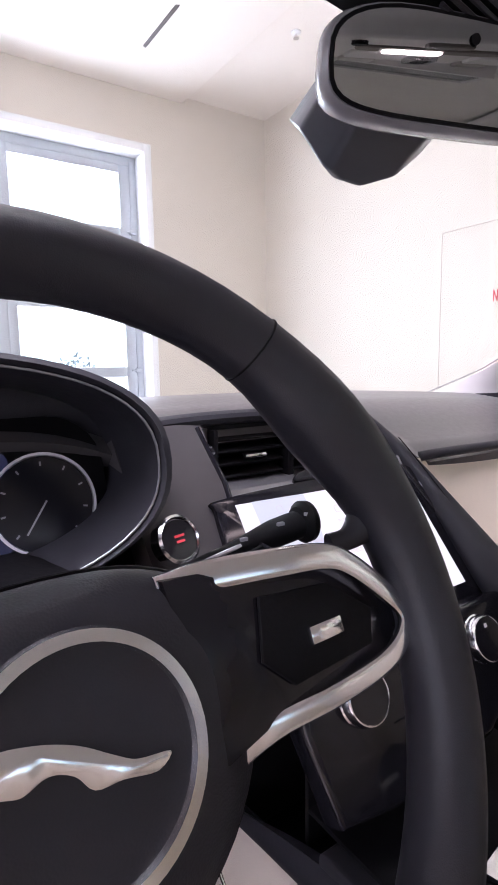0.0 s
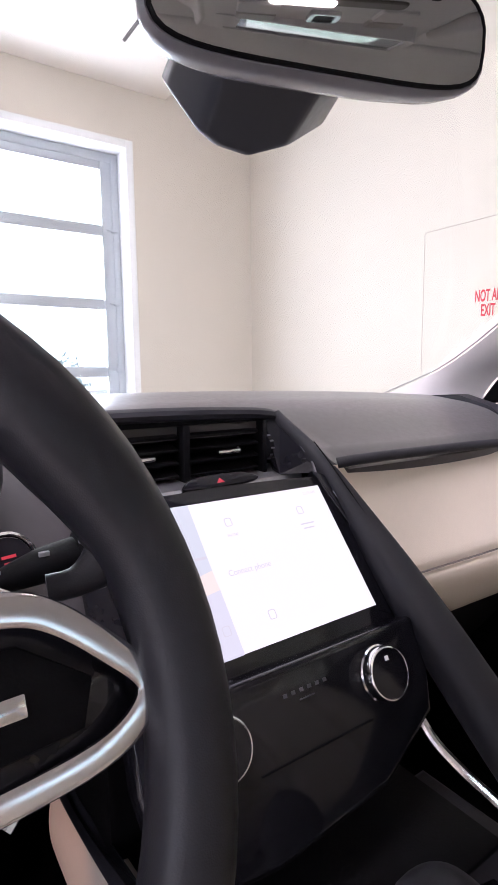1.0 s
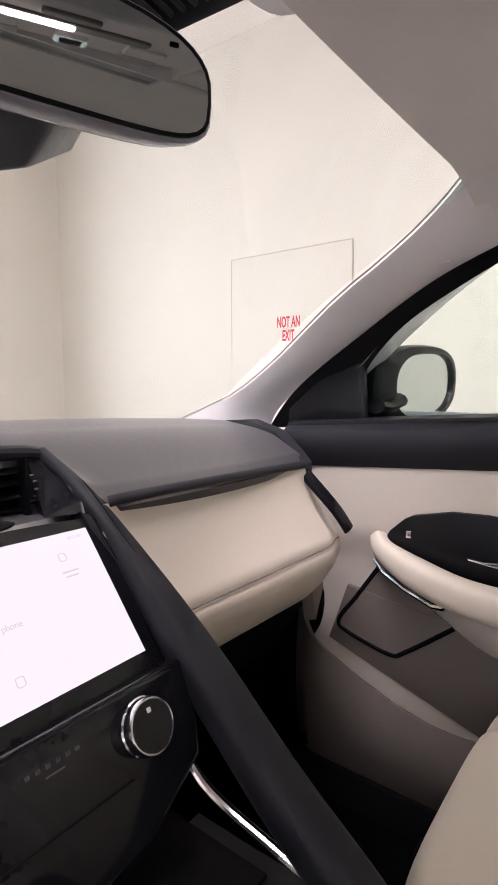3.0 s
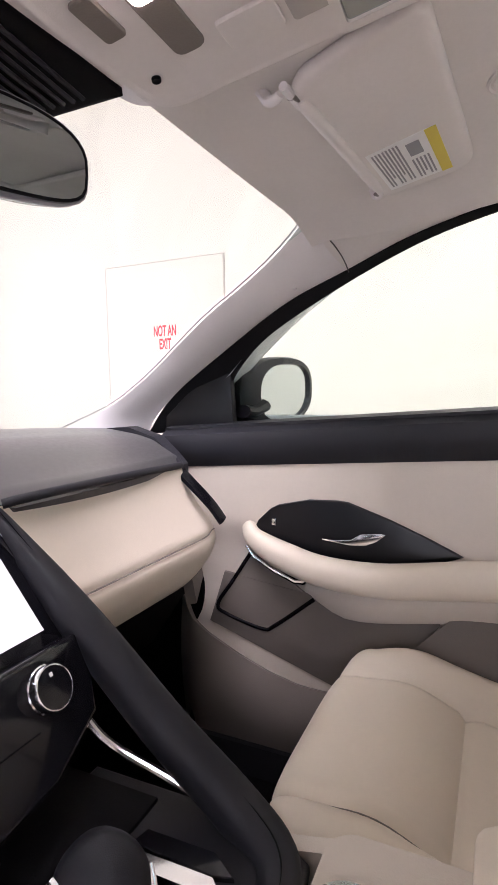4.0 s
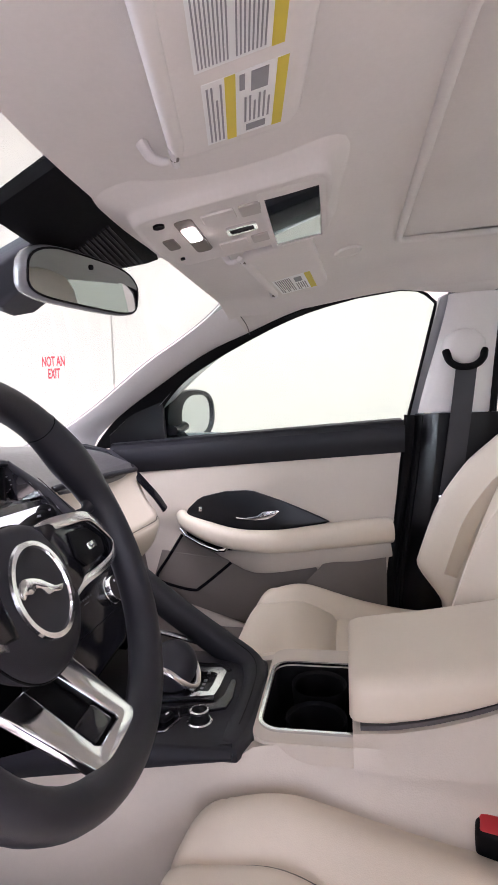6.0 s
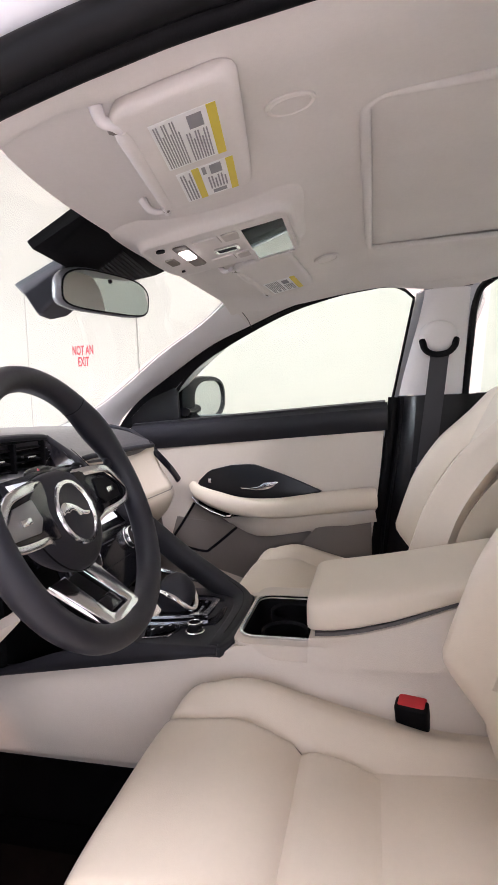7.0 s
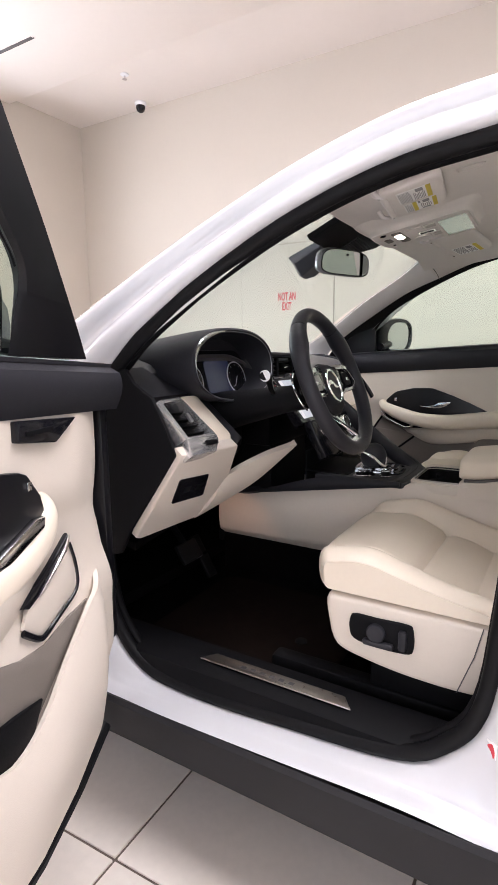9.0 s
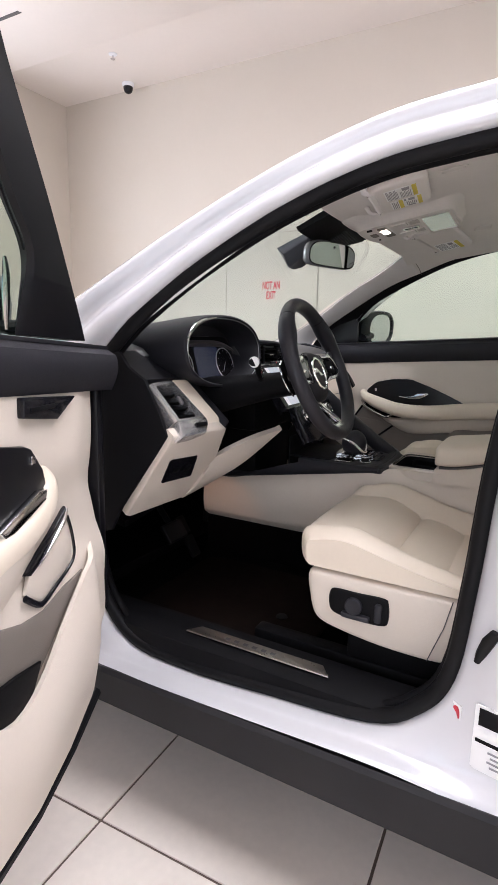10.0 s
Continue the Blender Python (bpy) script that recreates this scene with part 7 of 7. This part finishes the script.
part("switch_slot", prism(roundrect(0.0195, 0.0355, 0.004, 4, (0.0, -0.004)), "z", 0.006, 0.0108, 0, 1, OF), DARK, sws)
part("microphone", lathe([(0.008, 0.008), (0.008, 0.0115), (0.001, 0.0105)], 16, OF @ pose(0.090, 0.098, 0)), DARK, base_)
part("microphone", lathe([(0.004, 0.008), (0.004, 0.0112), (0.001, 0.0105)], 12, OF @ pose(-0.075, 0.108, 0)), DARK, base_)


# ---- sun visors ----
def visor(name_label, corners, labels, thick):
    """corners: front inner, front outer, rear outer, rear inner, in plan and height."""
    vz = thing("sun_visor", corners[0], name_label, "sun visor", "sun visors")
    a, b, c, d = (V(p) for p in corners)
    wide, deep = (b - a).length, (d - a).length

    def f(u, v):
        return a.lerp(b, u).lerp(d.lerp(c, u), v)

    def outline(inset, drop, r):
        return [f(0.5 + x / wide, 0.5 + y / deep) + V((0, 0, -drop)) for x, y in roundrect(wide - 2 * inset, deep - 2 * inset, max(r - inset, 0.004), 9)]

    rings = [outline(0.004, -0.004, 0.026), outline(0.0, 0.002, 0.026), outline(0.0, thick * 0.55, 0.026), outline(0.002, thick * 0.82, 0.026), outline(0.006, thick * 0.96, 0.026), outline(0.012, thick, 0.026), outline(0.03, thick, 0.035)]
    body = part("visor_body", loft(rings), HEADLINE, vz, "cloth covered visor panel", sharp=60)
    inw = (d - a).normalized()
    rod = [f(t_, 0.0) + inw * 0.009 + V((0, 0, -0.009)) for t_ in np.linspace(0.07, 0.90, 14)]
    part("visor_roll", tube(rod, [0.0070] + [0.0092] * 12 + [0.0070], 14), HEADLINE, vz, "rounded hinge roll of the visor")
    part("visor_rod", tube([f(-0.02, 0.0) + inw * 0.004 + V((0, 0, -0.011)), f(0.10, 0.0) + inw * 0.004 + V((0, 0, -0.011))], 0.0045, 10), PILLAR, vz)
    clip = spline([f(0.015, 0.0) + V((0, 0.004, -0.010)), f(0.03, 0.0) + V((0, 0.012, -0.011)), f(0.05, 0.0) + V((0, 0.022, -0.007)), f(0.06, 0.0) + V((0, 0.030, 0.006))], 10)
    part("visor_clip", tube(clip, [0.0045, 0.005, 0.0055, 0.006, 0.006, 0.0065, 0.007, 0.0075, 0.008, 0.009], 12, 0.8), PILLAR, vz, "moulded clip holding the visor rod")
    arm = spline([f(0.88, 0.0) + inw * 0.008 + V((0, 0, -0.010)), f(0.94, 0.0) + inw * 0.006 + V((0, 0, -0.011)), f(0.97, 0.0) + V((0, 0.004, -0.008)), f(0.975, 0.0) + V((0, 0.009, 0.008))], 10)
    part("visor_pivot", tube(arm, [0.0045, 0.0048, 0.005, 0.0052, 0.0055, 0.0058, 0.006, 0.0062, 0.0066, 0.007], 12), PILLAR, vz, "bent pivot arm")
    # Taupe slips paint the shade of the hinge cutouts; nothing is cut.
    part("hinge_notch_shade", tube([f(0.915, 0.02) + V((0, 0, -thick * 0.9)), f(0.955, 0.035) + V((0, 0, -thick * 0.9))], [0.005, 0.003], 8, 0.6), TAUPE_AND_SHADE, vz)
    part("hinge_notch_shade", tube([f(0.035, 0.03) + V((0, 0, -thick * 0.9)), f(0.075, 0.05) + V((0, 0, -thick * 0.9))], [0.005, 0.003], 8, 0.6), TAUPE_AND_SHADE, vz)
    for (u0, u1, v0, v1, mt) in labels:
        z = thick + (0.0006 if mt is PAPER else 0.0012)
        quad = [f(uu, vv) + V((0, 0, -z)) for uu, vv in ((u0, v0), (u1, v0), (u1, v1), (u0, v1))]
        bm = bmesh.new()
        lo = [bm.verts.new(p) for p in quad]
        hi = [bm.verts.new(p + V((0, 0, 0.0005))) for p in quad]
        bm.faces.new(lo), bm.faces.new(hi[::-1])
        for i in range(4):
            bm.faces.new((lo[i], lo[(i + 1) % 4], hi[(i + 1) % 4], hi[i]))
        part("warning_label" if mt is PAPER else "label_band" if mt is YELLOW else "print_line", bm, mt, body)
    return vz


def label_rows(u0, u1, v0, v1, n):
    return [(u0, lerp(u0, u1, 0.97 - 0.22 * ((i * 7) % 3 == 2)), lerp(v0, v1, (i + 0.25) / n), lerp(v0, v1, (i + 0.70) / n), INK) for i in range(n)]


driver_labels = ([(0.49, 0.875, 0.28, 0.82, PAPER), (0.49, 0.875, 0.745, 0.82, YELLOW), (0.76, 0.85, 0.58, 0.70, INK), (0.07, 0.43, 0.31, 0.86, PAPER), (0.07, 0.43, 0.79, 0.86, YELLOW), (0.07, 0.43, 0.46, 0.53, YELLOW), (0.34, 0.415, 0.555, 0.59, INK), (0.32, 0.415, 0.63, 0.74, INK), (0.09, 0.13, 0.60, 0.74, INK)]
                 + label_rows(0.505, 0.865, 0.30, 0.50, 9) + label_rows(0.505, 0.745, 0.53, 0.72, 8) + label_rows(0.085, 0.415, 0.33, 0.45, 4) + label_rows(0.15, 0.30, 0.58, 0.77, 6))
visor("grey driver sun visor with white and yellow warning labels", [(-0.285, -0.080, 1.500), (-0.600, -0.144, 1.474), (-0.607, -0.268, 1.496), (-0.300, -0.216, 1.520)], driver_labels, 0.014)
pass_labels = [(0.555, 0.925, 0.18, 0.81, PAPER), (0.555, 0.925, 0.71, 0.81, YELLOW), (0.60, 0.70, 0.52, 0.64, INK)] + label_rows(0.575, 0.905, 0.21, 0.47, 8) + label_rows(0.73, 0.905, 0.50, 0.68, 5)
visor("grey passenger sun visor with one warning label", [(0.115, -0.074, 1.505), (0.430, -0.101, 1.500), (0.412, -0.226, 1.520), (0.078, -0.204, 1.527)], pass_labels, 0.014)

# ---- seat belts ----
belt = thing("seat_belt", (0.60, -0.56, 0.95), "black seat belt hanging from the pillar guide", "seat belt")
part("belt_guide", tube(spline([(0.618, -0.517, 1.362), (0.604, -0.522, 1.336), (0.600, -0.540, 1.322), (0.599, -0.563, 1.319), (0.601, -0.587, 1.325), (0.605, -0.604, 1.342), (0.618, -0.608, 1.362)], 24), [0.011, 0.011, 0.010, 0.010] + [0.009] * 16 + [0.010, 0.010, 0.011, 0.011], 10), DARK, belt, "black belt guide")
part("guide_cover", loft([[(0.640 - d, -0.563 + w * math.cos(a), 1.372 + 0.048 * g * math.sin(a)) for a in [2 * math.pi * i / 28 for i in range(28)]] for d, w, g in ((0, 0.056, 1.05), (0.02, 0.052, 1.0), (0.030, 0.044, 0.86), (0.034, 0.030, 0.6), (0.035, 0.01, 0.2))]), PILLAR, belt, "pale guide cover", sharp=60)
part("webbing", sheet(lambda u, v: (lerp(0.598, 0.612, u) - 0.010 * math.sin(math.pi * u), lerp(-0.588, -0.537, v) + 0.045 * u, lerp(1.325, 0.975, u)), 12, 4, 0.002), WEB, belt, "black belt webbing")
part("belt_tongue", join(box((0.604, -0.517, 0.962), (0.005, 0.032, 0.040), 0.002), box((0.602, -0.516, 0.985), (0.010, 0.054, 0.016), 0.003)), CHROME, belt, "metal belt tongue")
part("tongue_slot", box((0.6008, -0.517, 0.952), (0.003, 0.012, 0.010), 0.001), DARK, belt)
for bx, by in ((-0.196, -0.425), (0.118, -0.52)):
    bk_ = thing("belt_buckle", (bx, by, 0.60), "black seat belt buckle with red release button", "belt buckle", "belt buckles")
    m = frame_of((bx, by, 0.682), (0.25, 0.97, 0), (-0.15, 0.50, 0.86))
    part("buckle_shell", box((0, -0.012, 0), (0.052, 0.112, 0.026), 0.006, 3, m), DARK, bk_)
    part("release_button", box((0, 0.034, 0.004), (0.044, 0.022, 0.026), 0.004, 3, m), BUCKLERED, bk_, "red release button")
    part("buckle_stalk", box((0, -0.08, -0.002), (0.030, 0.10, 0.014), 0.004, 2, m), DARK, bk_)

# ---- pedals and mat ----
ped = thing("brake_pedal", (-0.40, 0.52, 0.43), "black rubber brake pedal", "pedal")
part("pedal_pad", box((0, 0, 0), (0.095, 0.065, 0.016), 0.006, 3, pose(-0.405, 0.50, 0.535, 55)), RUBBER, ped)
part("pedal_arm", tube([(-0.40, 0.51, 0.54), (-0.40, 0.58, 0.62), (-0.40, 0.62, 0.75)], 0.011, 8), DARK, ped)
acc = thing("accelerator_pedal", (-0.29, 0.52, 0.42), "slim black accelerator pedal", "pedal")
part("pedal_pad", box((0, 0, 0), (0.045, 0.15, 0.014), 0.005, 3, pose(-0.29, 0.53, 0.475, 58)), RUBBER, acc)
mat_ = thing("floor_mat", (-0.46, 0.2, 0.402), "dark carpet floor mat with bright retainer", "floor mat")
part("mat", prism(roundrect(0.42, 0.52, 0.05, 6, (-0.46, 0.19)), "z", 0.400, 0.412, 0.004, 2), surface("brown_black_mat_carpet", (0.009, 0.006, 0.005), 0.95, specular=0.02, vary=0.3, vary_scale=30, bump=0.8, bump_scale=900), mat_)
part("retainer", lathe([(0.016, 0.0), (0.016, 0.004), (0.006, 0.006)], 20, pose(-0.52, 0.05, 0.411)), DARK, mat_)

# ---- labels and latch cover on the door frame ----
stk_ = thing("door_frame_label", (-0.845, -0.52, 0.50), "white paper label with black printed band on the door frame", "label")
SL = frame_of((-0.8465, -0.525, 0.485), (0.20, 0.98, 0), (0, 0, 1))
part("sheet", box((0, 0, -0.001), (0.105, 0.125, 0.003), 0, 1, SL), PAPER, stk_)
part("print_band", box((0, 0.042, -0.003), (0.090, 0.032, 0.002), 0, 1, SL), DARK, stk_)
part("print_line", box((0, -0.004, -0.003), (0.095, 0.006, 0.002), 0, 1, SL), DARK, stk_)
for q in range(4):
    part("print_line", box((-0.01, -0.020 - 0.009 * q, -0.003), (0.070 - 0.01 * (q % 2), 0.003, 0.002), 0, 1, SL), INK, stk_)
warn = thing("warning_sticker", (-0.815, -0.44, 0.50), "small red and white warning sticker on the door frame", "sticker")
WM = frame_of((-0.8155, -0.4425, 0.505), (0.57, 0.80, 0), (0, 0, 1))
part("sticker_sheet", box((0, 0, -0.001), (0.020, 0.034, 0.003), 0, 1, WM), PAPER, warn)
part("sticker_mark", prism([tuple(p) for p in spline([(-0.006, -0.010), (0.006, -0.004), (0.007, 0.008), (-0.002, 0.012), (-0.007, 0.002)], 20, True)], "z", -0.0034, -0.002, 0, 1, WM), RED, warn)
latch = thing("latch_cover", (-0.835, -0.475, 0.62), "dark rubber buffer on the door frame", "buffer")
part("buffer", tube([(-0.828, -0.466, 0.618), (-0.834, -0.472, 0.640), (-0.840, -0.482, 0.668), (-0.846, -0.492, 0.690)], [0.005, 0.009, 0.011, 0.008], 10, 0.6, (1, 0, 0)), RUBBER, latch)

# ---- floor tiles ----
floor = structure("floor", box(((EX + WX) / 2, (SY + WY) / 2, -0.055), (WX - EX, WY - SY, 0.10), 0), GROUT, "large beige porcelain floor tiles with brown joints")
TS = 0.622
tile_bm = box((0, 0, 0), (TS - 0.007, TS - 0.007, 0.010), 0.0015, 1)
bmesh.ops.recalc_face_normals(tile_bm, faces=tile_bm.faces)
tile_me = bpy.data.meshes.new("tile")
tile_bm.to_mesh(tile_me)
tile_bm.free()
tile_me.materials.append(TILE)
turn = radians(2.0)
for i in range(-8, 8):
    for j in range(-10, 9):
        dx, dy = (i + 0.5) * TS, (j + 0.5) * TS
        cx, cy = -0.950 + dx * math.cos(turn) - dy * math.sin(turn), 0.318 + dx * math.sin(turn) + dy * math.cos(turn)
        if EX + 0.33 < cx < WX - 0.33 and SY + 0.33 < cy < WY - 0.33:
            t = new("tile", tile_me)
            t.parent = floor
            t.matrix_basis = pose(cx, cy, -0.005 + 0.0004 * math.sin(i * 7 + j * 3), 0, 0, 2.0)
